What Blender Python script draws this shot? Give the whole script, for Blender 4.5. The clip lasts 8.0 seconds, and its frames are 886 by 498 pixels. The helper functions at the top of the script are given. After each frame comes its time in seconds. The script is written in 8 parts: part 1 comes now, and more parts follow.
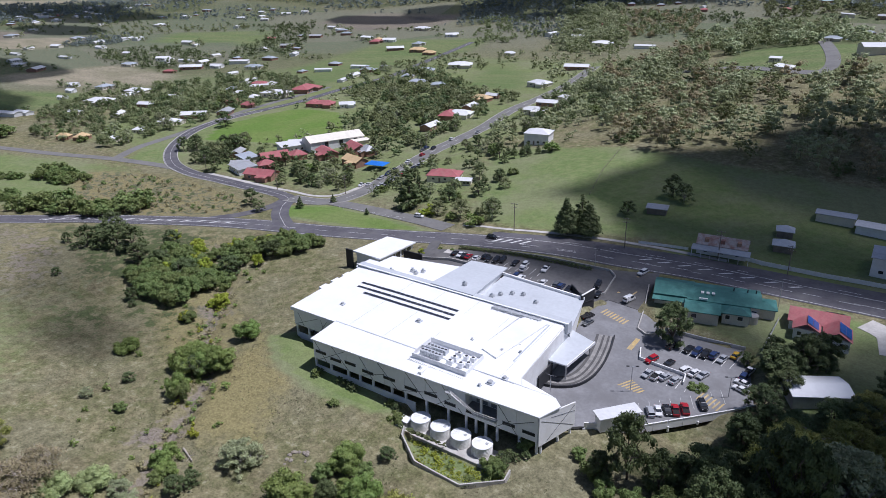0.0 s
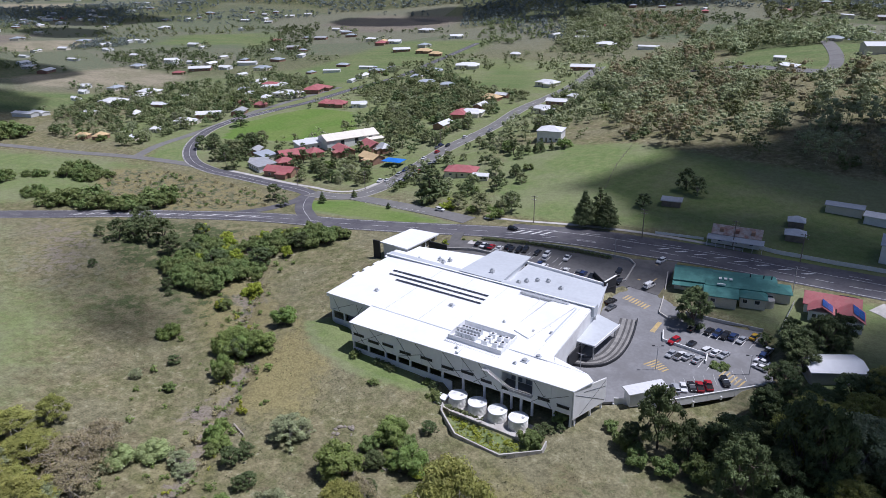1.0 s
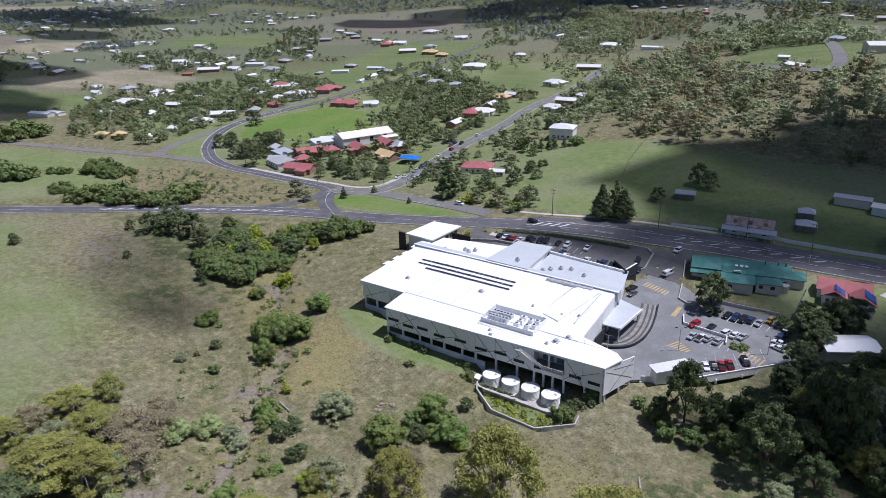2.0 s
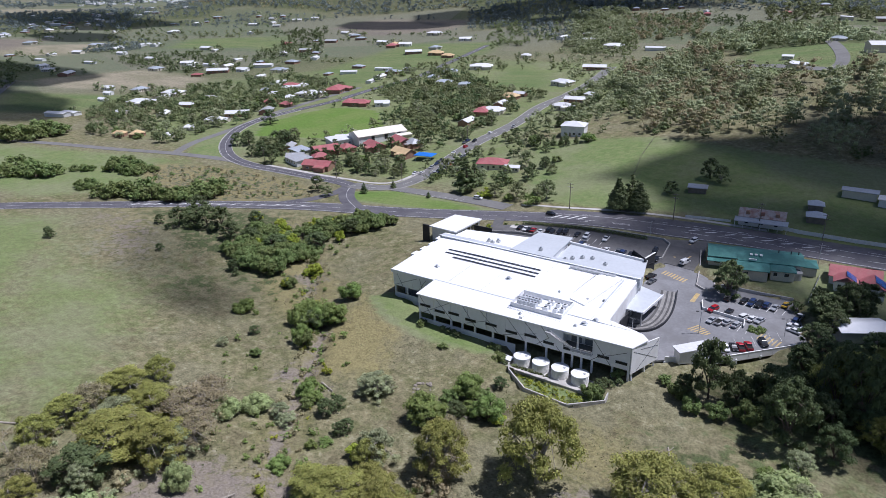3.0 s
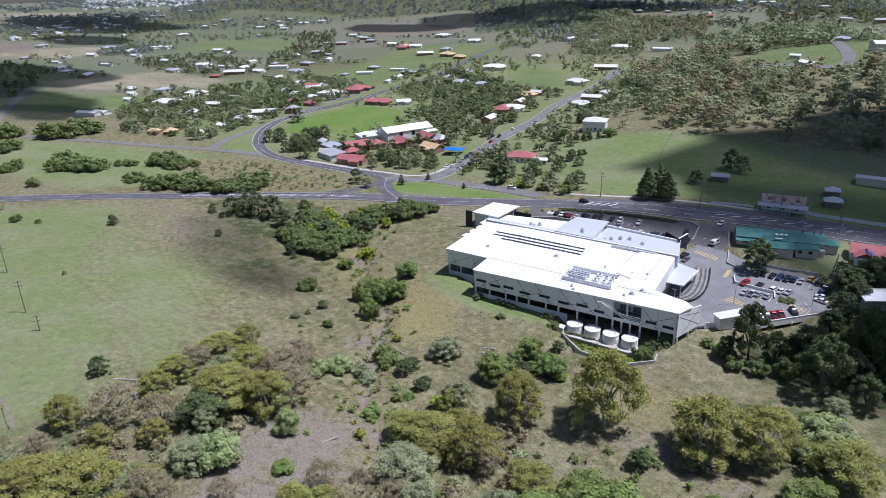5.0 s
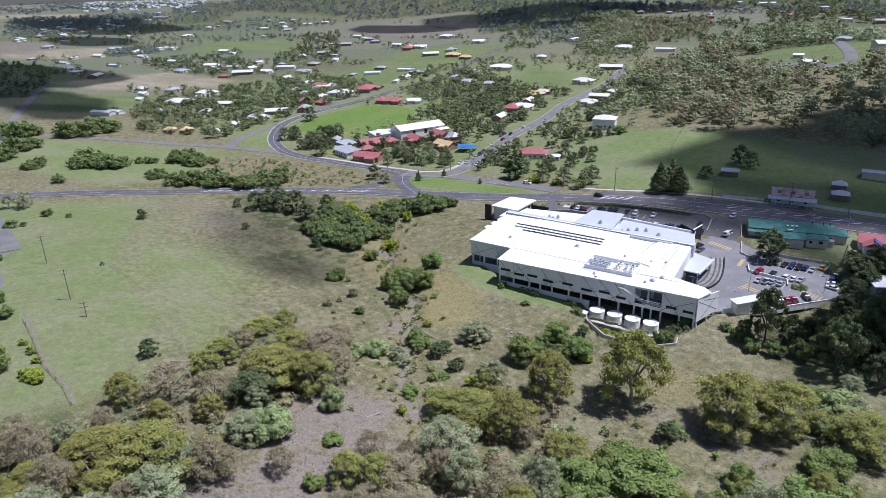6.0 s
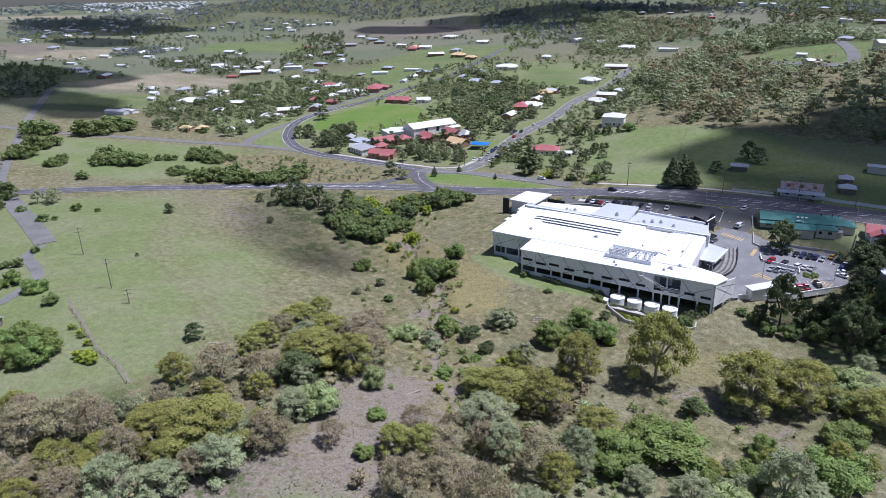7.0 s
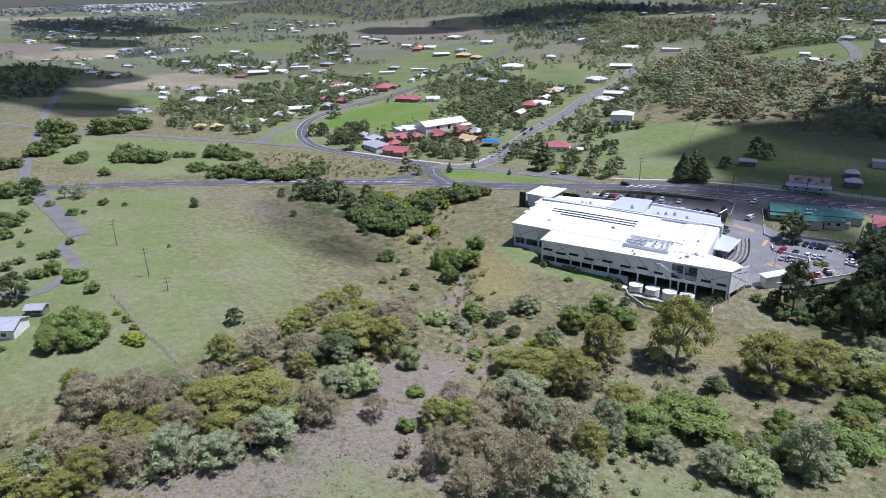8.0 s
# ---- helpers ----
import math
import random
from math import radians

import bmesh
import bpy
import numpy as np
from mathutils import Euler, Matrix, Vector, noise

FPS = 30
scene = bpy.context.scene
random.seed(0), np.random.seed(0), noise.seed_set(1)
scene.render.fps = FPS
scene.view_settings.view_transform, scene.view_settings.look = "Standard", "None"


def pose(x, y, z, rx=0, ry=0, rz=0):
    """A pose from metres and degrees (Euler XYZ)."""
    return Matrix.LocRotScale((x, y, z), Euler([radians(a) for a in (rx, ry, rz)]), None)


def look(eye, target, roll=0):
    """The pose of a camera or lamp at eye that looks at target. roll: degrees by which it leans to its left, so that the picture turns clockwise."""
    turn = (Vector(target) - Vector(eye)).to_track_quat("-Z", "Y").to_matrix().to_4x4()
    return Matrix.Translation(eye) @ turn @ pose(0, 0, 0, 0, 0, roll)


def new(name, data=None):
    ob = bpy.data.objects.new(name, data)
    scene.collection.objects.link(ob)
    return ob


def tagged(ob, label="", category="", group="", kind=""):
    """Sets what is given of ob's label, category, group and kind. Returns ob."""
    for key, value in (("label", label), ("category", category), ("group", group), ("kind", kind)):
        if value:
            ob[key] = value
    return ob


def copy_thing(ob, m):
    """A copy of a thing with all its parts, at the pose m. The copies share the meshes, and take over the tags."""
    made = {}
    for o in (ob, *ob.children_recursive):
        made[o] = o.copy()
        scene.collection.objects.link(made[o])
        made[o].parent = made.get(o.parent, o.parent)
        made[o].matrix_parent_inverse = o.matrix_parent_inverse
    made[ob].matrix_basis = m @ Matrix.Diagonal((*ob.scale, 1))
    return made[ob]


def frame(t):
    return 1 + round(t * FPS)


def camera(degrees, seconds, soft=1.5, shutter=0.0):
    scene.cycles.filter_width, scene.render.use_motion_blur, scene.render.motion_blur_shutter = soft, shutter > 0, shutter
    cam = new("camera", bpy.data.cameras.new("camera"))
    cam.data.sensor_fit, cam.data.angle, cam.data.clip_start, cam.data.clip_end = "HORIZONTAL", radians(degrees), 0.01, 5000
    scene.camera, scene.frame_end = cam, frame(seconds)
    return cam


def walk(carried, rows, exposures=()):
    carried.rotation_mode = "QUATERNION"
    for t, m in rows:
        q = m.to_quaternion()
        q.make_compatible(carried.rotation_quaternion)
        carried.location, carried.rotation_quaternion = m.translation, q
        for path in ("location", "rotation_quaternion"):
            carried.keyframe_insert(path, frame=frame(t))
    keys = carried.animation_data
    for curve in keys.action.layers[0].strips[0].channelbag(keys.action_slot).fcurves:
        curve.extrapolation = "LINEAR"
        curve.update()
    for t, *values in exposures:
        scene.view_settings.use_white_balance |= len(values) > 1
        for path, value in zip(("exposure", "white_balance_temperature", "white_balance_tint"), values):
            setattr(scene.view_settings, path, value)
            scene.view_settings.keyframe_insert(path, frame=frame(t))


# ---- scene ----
cam = camera(66.0, 8.0, soft=0.8)
ROWS = [
    (0.0, 0.001, -0.121, 98.105, 67.396, 0.915, 34.456),
    (0.5, -1.133, -6.651, 97.891, 67.501, 0.964, 34.341),
    (1.0, -2.288, -13.211, 97.728, 67.598, 1.009, 34.228),
    (1.5, -3.462, -19.797, 97.610, 67.690, 1.049, 34.116),
    (3.0, -7.084, -39.656, 97.461, 67.933, 1.145, 33.790),
    (3.5, -8.318, -46.293, 97.461, 68.005, 1.170, 33.685),
    (4.0, -9.563, -52.930, 97.475, 68.072, 1.192, 33.581),
    (4.5, -10.816, -59.562, 97.499, 68.135, 1.211, 33.478),
    (6.0, -14.606, -79.377, 97.561, 68.304, 1.254, 33.177),
    (6.5, -15.874, -85.939, 97.560, 68.355, 1.265, 33.079),
    (7.0, -17.141, -92.470, 97.538, 68.403, 1.275, 32.983),
    (7.5, -18.405, -98.966, 97.489, 68.450, 1.283, 32.887),
    (8.0, -19.665, -105.422, 97.407, 68.496, 1.291, 32.793),
]
UNIT = 1.15
walk(cam, [(t, pose(UNIT * x, UNIT * y, UNIT * z, rx, ry, rz)) for t, x, y, z, rx, ry, rz in ROWS], [(0.0, -0.14, 5700, 20), (4.0, 0.02, 5650, 20), (8.0, 0.15, 5540, 22)])

# ---- world, sun, exposure ----
SUN = Vector((0.345, 0.205, 0.914)).normalized()
sky_world = bpy.data.worlds.new("sky")
scene.world = sky_world
sky_world.use_nodes = True
wn = sky_world.node_tree.nodes
sky = wn.new("ShaderNodeTexSky")
sky.sky_type, sky.sun_disc = "NISHITA", False
sky.sun_elevation, sky.sun_rotation = math.asin(SUN.z), math.atan2(SUN.x, SUN.y)
wn["Background"].inputs["Strength"].default_value = 0.057
sky_world.node_tree.links.new(sky.outputs[0], wn["Background"].inputs["Color"])
lamp = bpy.data.lights.new("sun", "SUN")
lamp.energy, lamp.angle, lamp.color = 4.9, radians(0.53), (1.0, 0.965, 0.9)
sun = new("sun", lamp)
sun.matrix_world = look(SUN * 900, (0, 0, 0))
scene.view_settings.exposure = 0.0


# ---- materials ----
def material(name, color, rough=0.8, metal=0.0, vary=0.12, scale=1.0, bump=0.0, dirt=None, spec=0.3, random_hue=0.0, translucent=0.0):
    """Colour with variation at two scales; dirt: a second colour in blotches; random_hue: change from object to object."""
    m = bpy.data.materials.new(name)
    m.use_nodes = True
    nt = m.node_tree
    n, l = nt.nodes, nt.links
    bsdf = n["Principled BSDF"]
    bsdf.inputs["Roughness"].default_value, bsdf.inputs["Metallic"].default_value = rough, metal
    bsdf.inputs["Specular IOR Level"].default_value = spec
    co = n.new("ShaderNodeTexCoord")
    fine, wide = n.new("ShaderNodeTexNoise"), n.new("ShaderNodeTexNoise")
    fine.inputs["Scale"].default_value, wide.inputs["Scale"].default_value = 3.0 * scale, 0.35 * scale
    fine.inputs["Detail"].default_value = 6
    for t in (fine, wide):
        l.new(co.outputs["Object"], t.inputs["Vector"])
    add = n.new("ShaderNodeMath")
    add.operation = "ADD"
    l.new(fine.outputs["Fac"], add.inputs[0])
    l.new(wide.outputs["Fac"], add.inputs[1])
    ramp = n.new("ShaderNodeMapRange")
    ramp.inputs["From Min"].default_value, ramp.inputs["From Max"].default_value = 0.7, 1.3
    ramp.inputs["To Min"].default_value, ramp.inputs["To Max"].default_value = 1 - vary, 1 + vary
    l.new(add.outputs[0], ramp.inputs["Value"])
    hsv = n.new("ShaderNodeHueSaturation")
    hsv.inputs["Color"].default_value = (*color, 1)
    out = hsv.outputs["Color"]
    if random_hue:
        info = n.new("ShaderNodeObjectInfo")
        isl = n.new("ShaderNodeNewGeometry")
        mixr = n.new("ShaderNodeMath")
        mixr.operation = "ADD"
        l.new(info.outputs["Random"], mixr.inputs[0])
        l.new(isl.outputs["Random Per Island"], mixr.inputs[1])
        hr = n.new("ShaderNodeMapRange")
        hr.inputs["From Max"].default_value = 2.0
        hr.inputs["To Min"].default_value, hr.inputs["To Max"].default_value = 0.5 - random_hue * 0.1, 0.5 + random_hue * 0.06
        l.new(mixr.outputs[0], hr.inputs["Value"])
        l.new(hr.outputs[0], hsv.inputs["Hue"])
        vr = n.new("ShaderNodeMath")
        vr.operation = "MULTIPLY_ADD"
        l.new(mixr.outputs[0], vr.inputs[0])
        vr.inputs[1].default_value, vr.inputs[2].default_value = random_hue * 0.5, 1 - random_hue * 0.5
        mul = n.new("ShaderNodeMath")
        mul.operation = "MULTIPLY"
        l.new(vr.outputs[0], mul.inputs[0])
        l.new(ramp.outputs[0], mul.inputs[1])
        l.new(mul.outputs[0], hsv.inputs["Value"])
    else:
        l.new(ramp.outputs[0], hsv.inputs["Value"])
    if dirt:
        blot = n.new("ShaderNodeTexNoise")
        blot.inputs["Scale"].default_value, blot.inputs["Detail"].default_value = 0.6 * scale, 8
        l.new(co.outputs["Object"], blot.inputs["Vector"])
        br = n.new("ShaderNodeMapRange")
        br.inputs["From Min"].default_value, br.inputs["From Max"].default_value = 0.45, 0.75
        l.new(blot.outputs["Fac"], br.inputs["Value"])
        mix = n.new("ShaderNodeMix")
        mix.data_type = "RGBA"
        l.new(br.outputs[0], mix.inputs["Factor"])
        l.new(out, mix.inputs[6])
        mix.inputs[7].default_value = (*dirt, 1)
        out = mix.outputs[2]
    l.new(out, bsdf.inputs["Base Color"])
    if bump:
        b = n.new("ShaderNodeBump")
        b.inputs["Strength"].default_value, b.inputs["Distance"].default_value = bump, 0.1 / scale
        l.new(fine.outputs["Fac"], b.inputs["Height"])
        l.new(b.outputs[0], bsdf.inputs["Normal"])
    if translucent:
        tr = n.new("ShaderNodeBsdfTranslucent")
        l.new(out, tr.inputs["Color"])
        mx = n.new("ShaderNodeMixShader")
        mx.inputs[0].default_value = translucent
        l.new(bsdf.outputs[0], mx.inputs[1])
        l.new(tr.outputs[0], mx.inputs[2])
        l.new(mx.outputs[0], n["Material Output"].inputs["Surface"])
    return m


M = {
    "asphalt": material("asphalt", (0.1, 0.096, 0.108), 0.9, vary=0.22, scale=0.35, bump=0.2, dirt=(0.14, 0.135, 0.138)),
    "rock": material("brown_rock", (0.27, 0.24, 0.2), 0.9, vary=0.25, scale=1.0, dirt=(0.18, 0.155, 0.12)),
    "old_asphalt": material("old_asphalt", (0.165, 0.162, 0.155), 0.92, vary=0.2, scale=0.35, dirt=(0.2, 0.19, 0.18)),
    "paint": material("road_paint", (0.72, 0.72, 0.7), 0.7, vary=0.25, scale=2.0, dirt=(0.3, 0.3, 0.3)),
    "yellow_paint": material("yellow_paint", (0.48, 0.35, 0.15), 0.7, vary=0.25, scale=2.0, dirt=(0.36, 0.3, 0.2)),
    "concrete": material("concrete", (0.2, 0.2, 0.205), 0.9, vary=0.16, scale=0.4, bump=0.1, dirt=(0.165, 0.163, 0.165)),
    "lot_asphalt": material("worn_car_park_bitumen", (0.115, 0.112, 0.112), 0.92, vary=0.2, scale=0.3, dirt=(0.15, 0.145, 0.14)),
    "pale_concrete": material("pale_concrete", (0.48, 0.46, 0.43), 0.9, vary=0.14, scale=0.6, dirt=(0.36, 0.34, 0.31)),
    "track_concrete": material("track_concrete", (0.27, 0.26, 0.245), 0.9, vary=0.2, scale=1.0, dirt=(0.18, 0.175, 0.17)),
    "tyre_marked": material("tyre_marked_concrete", (0.1, 0.097, 0.095), 0.9, vary=0.25, scale=1.0),
    "roof_white": material("white_roof_sheeting", (0.8, 0.81, 0.82), 0.45, vary=0.05, scale=0.25, dirt=(0.74, 0.75, 0.76)),
    "roof_dull": material("weathered_white_sheeting", (0.56, 0.575, 0.6), 0.45, vary=0.06, scale=0.3, dirt=(0.5, 0.51, 0.53)),
    "roof_grey": material("grey_roof_sheeting", (0.5, 0.525, 0.55), 0.4, vary=0.08, scale=0.3),
    "zinc": material("zinc_roof", (0.5, 0.51, 0.52), 0.4, 0.3, vary=0.15, scale=0.5, dirt=(0.4, 0.38, 0.36)),
    "panel": material("pale_grey_wall_panel", (0.8, 0.805, 0.81), 0.7, vary=0.05, scale=0.4, dirt=(0.75, 0.75, 0.75)),
    "white_wall": material("white_render", (0.75, 0.75, 0.74), 0.8, vary=0.07, scale=0.6, dirt=(0.66, 0.65, 0.63)),
    "cream_wall": material("cream_boards", (0.62, 0.58, 0.48), 0.8, vary=0.1, scale=0.8, random_hue=0.25),
    "brick": material("brown_brick", (0.3, 0.18, 0.13), 0.9, vary=0.2, scale=2.0, random_hue=0.3),
    "dark_trim": material("charcoal_cladding", (0.035, 0.036, 0.04), 0.6, vary=0.15),
    "dark_line": material("dark_steel_strip", (0.12, 0.125, 0.135), 0.6, vary=0.1),
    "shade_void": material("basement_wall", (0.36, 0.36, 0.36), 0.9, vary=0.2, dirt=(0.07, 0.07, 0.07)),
    "steel": material("galvanised_steel", (0.5, 0.51, 0.52), 0.45, 0.4, vary=0.1, scale=2.0),
    "tank": material("cream_tank_steel", (0.8, 0.79, 0.75), 0.55, vary=0.06, scale=0.8, dirt=(0.6, 0.58, 0.53)),
    "solar": material("solar_glass", (0.035, 0.04, 0.055), 0.18, vary=0.1, spec=0.6),
    "blue_solar": material("blue_solar_glass", (0.02, 0.07, 0.25), 0.2, vary=0.15, spec=0.6),
    "glass": material("window_glass", (0.03, 0.035, 0.045), 0.1, vary=0.1, spec=0.7),
    "pale_glass": material("grey_curtained_glass", (0.2, 0.22, 0.25), 0.2, vary=0.1, spec=0.6),
    "dark_glass": material("tinted_glass", (0.015, 0.017, 0.02), 0.35, vary=0.1, spec=0.25),
    "pool_water": material("creek_water", (0.02, 0.022, 0.018), 0.08, vary=0.1, spec=0.6),
    "rubber": material("tyre_rubber", (0.02, 0.02, 0.02), 0.9),
    "rim": material("alloy_rim", (0.4, 0.4, 0.42), 0.35, 0.7),
    "lens": material("head_lamp_glass", (0.7, 0.7, 0.7), 0.15, spec=0.6),
    "red_lens": material("tail_lamp_glass", (0.4, 0.02, 0.02), 0.2, spec=0.6),
    "green_roof": material("faded_green_roof", (0.045, 0.15, 0.135), 0.55, vary=0.14, scale=0.5, dirt=(0.1, 0.27, 0.24)),
    "red_roof": material("red_roof_tiles", (0.36, 0.115, 0.12), 0.7, vary=0.18, scale=0.8, dirt=(0.34, 0.15, 0.14)),
    "rust_roof": material("rusted_iron_roof", (0.4, 0.36, 0.34), 0.7, vary=0.2, scale=0.9, dirt=(0.24, 0.1, 0.07)),
    "cream_roof": material("cream_iron_roof", (0.72, 0.68, 0.58), 0.6, vary=0.06, scale=0.4, dirt=(0.62, 0.58, 0.5)),
    "tan_roof": material("tan_roof", (0.55, 0.4, 0.22), 0.7, vary=0.12, scale=0.8),
    "house_white": material("white_house_roof", (0.62, 0.625, 0.63), 0.6, vary=0.1, scale=0.4, random_hue=0.25),
    "house_grey": material("grey_house_roof", (0.33, 0.36, 0.4), 0.6, vary=0.15, scale=0.4, random_hue=0.5),
    "blue_cloth": material("blue_shade_cloth", (0.02, 0.16, 0.55), 0.8, vary=0.12),
    "timber": material("weathered_timber", (0.2, 0.17, 0.14), 0.9, vary=0.25, scale=2.0),
    "white_timber": material("white_painted_timber", (0.74, 0.74, 0.72), 0.7, vary=0.1, scale=2.0),
    "bark": material("pale_gum_bark", (0.36, 0.32, 0.27), 0.9, vary=0.3, scale=1.0),
    "dark_bark": material("dark_bark", (0.13, 0.1, 0.08), 0.95, vary=0.3, scale=1.0),
    "leaf_gum": material("olive_gum_leaves", (0.325, 0.345, 0.095), 0.6, vary=0.35, scale=0.5, random_hue=0.32, translucent=0.3),
    "leaf_brown": material("brownish_gum_leaves", (0.37, 0.335, 0.185), 0.65, vary=0.35, scale=0.5, random_hue=0.32, translucent=0.3),
    "leaf_grey": material("grey_green_leaves", (0.33, 0.37, 0.2), 0.6, vary=0.3, scale=0.5, random_hue=0.32, translucent=0.2),
    "leaf_shrub": material("bright_shrub_leaves", (0.2, 0.275, 0.075), 0.55, vary=0.35, scale=0.5, random_hue=0.32, translucent=0.2),
    "leaf_low": material("mid_green_shrub_leaves", (0.165, 0.222, 0.07), 0.6, vary=0.35, scale=0.5, random_hue=0.36, translucent=0.18),
    "leaf_dark": material("dark_green_leaves", (0.115, 0.155, 0.06), 0.6, vary=0.3, scale=0.5, random_hue=0.32, translucent=0.12),
    "leaf_olive": material("grey_olive_leaves", (0.205, 0.24, 0.105), 0.6, vary=0.3, scale=0.5, random_hue=0.32, translucent=0.15),
    # distance haze is put into the far leaves as a pale blue tint
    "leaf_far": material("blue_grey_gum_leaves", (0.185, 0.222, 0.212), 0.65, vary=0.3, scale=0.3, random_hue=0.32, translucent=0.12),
    "leaf_pale": material("pale_green_leaves", (0.33, 0.4, 0.17), 0.6, vary=0.35, scale=0.5, random_hue=0.3, translucent=0.28),
    "leaf_lime": material("lime_leaves", (0.33, 0.39, 0.05), 0.6, vary=0.3, scale=0.5, random_hue=0.32, translucent=0.25),
    "tuft": material("dry_grass_tufts", (0.21, 0.185, 0.115), 0.9, vary=0.3, random_hue=0.7, translucent=0.2),
    "green_tuft": material("green_grass_tufts", (0.13, 0.15, 0.07), 0.9, vary=0.3, random_hue=0.6, translucent=0.2),
}


def cloud_material(name, thin):
    """Bright vapour that lets some of the light straight through."""
    m = material(name, (0.85, 0.85, 0.85), 1.0, vary=0.03, scale=0.02, spec=0.0)
    n, l = m.node_tree.nodes, m.node_tree.links
    clear, mix = n.new("ShaderNodeBsdfTransparent"), n.new("ShaderNodeMixShader")
    mix.inputs[0].default_value = thin
    l.new(n["Principled BSDF"].outputs[0], mix.inputs[1])
    l.new(clear.outputs[0], mix.inputs[2])
    l.new(mix.outputs[0], n["Material Output"].inputs["Surface"])
    return m


M["cloud"] = cloud_material("cloud_vapour", 0.07)
M["wisp_cloud"] = cloud_material("wisp_of_vapour", 0.78)
M["dense_cloud"] = cloud_material("dense_cloud_vapour", 0.36)
M["thin_cloud"] = cloud_material("thin_cloud_vapour", 0.4)
for key, c in (("white", (0.78, 0.78, 0.78)), ("silver", (0.42, 0.43, 0.45)), ("black", (0.02, 0.02, 0.022)), ("blue", (0.03, 0.05, 0.13)), ("red", (0.42, 0.02, 0.03)), ("grey", (0.13, 0.135, 0.14)), ("yellow", (0.6, 0.36, 0.03))):
    M["car_" + key] = material("car_paint_" + key, c, 0.25, 0.2, vary=0.03, spec=0.6)


# ---- mesh building ----
class Shape:
    """Collects faces and makes one mesh of them."""

    def __init__(self):
        self.v, self.f = [], []

    def add(self, verts, faces):
        k = len(self.v)
        self.v += [tuple(p) for p in verts]
        self.f += [tuple(i + k for i in q) for q in faces]
        return self

    def hexa(self, lower, upper):
        n = len(lower)
        sides = [(i, (i + 1) % n, n + (i + 1) % n, n + i) for i in range(n)]
        return self.add(list(lower) + list(upper), [tuple(range(n - 1, -1, -1)), tuple(range(n, 2 * n))] + sides)

    def box(self, x0, x1, y0, y1, z0, z1):
        q = [(x0, y0), (x1, y0), (x1, y1), (x0, y1)]
        return self.hexa([(*p, z0) for p in q], [(*p, z1) for p in q])

    def prism(self, poly, z0, z1):
        return self.hexa([(*p, z0) for p in poly], [(*p, z1) for p in poly])

    def sheet(self, corners, thick):
        """A slab under the given top corners."""
        return self.hexa([(x, y, z - thick) for x, y, z in corners], corners)

    def tube(self, p, q, r0, r1=None, n=8):
        p, q = Vector(p), Vector(q)
        r1 = r0 if r1 is None else r1
        a = (q - p).normalized()
        u = a.cross(Vector((0, 0, 1)) if abs(a.z) < 0.9 else Vector((1, 0, 0))).normalized()
        w = a.cross(u)
        ring = [(math.cos(2 * math.pi * i / n), math.sin(2 * math.pi * i / n)) for i in range(n)]
        return self.hexa([p + (u * c + w * s) * r0 for c, s in ring][::-1], [q + (u * c + w * s) * r1 for c, s in ring][::-1])

    def beam(self, p, q, width, depth):
        p, q = Vector(p), Vector(q)
        a = (q - p).normalized()
        u = a.cross(Vector((0, 0, 1)))
        u = (u if u.length > 0.01 else Vector((1, 0, 0))).normalized() * width / 2
        w = a.cross(u).normalized() * depth / 2
        return self.hexa([p - u - w, p + u - w, p + u + w, p - u + w], [q - u - w, q + u - w, q + u + w, q - u + w])

    def mesh(self, name, mat):
        me = bpy.data.meshes.new(name)
        me.from_pydata(self.v, [], self.f)
        me.materials.append(mat)
        me.update()
        bm = bmesh.new()
        bm.from_mesh(me)
        bmesh.ops.recalc_face_normals(bm, faces=bm.faces)
        bm.to_mesh(me)
        bm.free()
        return me


def part(name, shape, mat, parent=None, label="", smooth=False):
    me = shape.mesh(name, M[mat]) if isinstance(shape, Shape) else shape
    ob = new(name, me)
    ob.parent = parent
    if smooth:
        me.polygons.foreach_set("use_smooth", [True] * len(me.polygons))
    if label:
        ob["label"] = label
    return ob


def raw_mesh(name, verts, faces, mat):
    """A mesh from arrays; faces all have the same number of corners."""
    verts, faces = np.asarray(verts, np.float32), np.asarray(faces, np.int32)
    me = bpy.data.meshes.new(name)
    n = faces.shape[1]
    me.vertices.add(len(verts))
    me.vertices.foreach_set("co", verts.ravel())
    me.loops.add(faces.size)
    me.loops.foreach_set("vertex_index", faces.ravel())
    me.polygons.add(len(faces))
    me.polygons.foreach_set("loop_start", np.arange(0, faces.size, n, dtype=np.int32))
    me.polygons.foreach_set("loop_total", np.full(len(faces), n, np.int32))
    me.materials.append(mat)
    me.update(calc_edges=True)
    return me


def thing(name, x, y, z, rz=0.0):
    ob = new(name)
    ob.matrix_basis = pose(x, y, z, 0, 0, rz)
    return ob


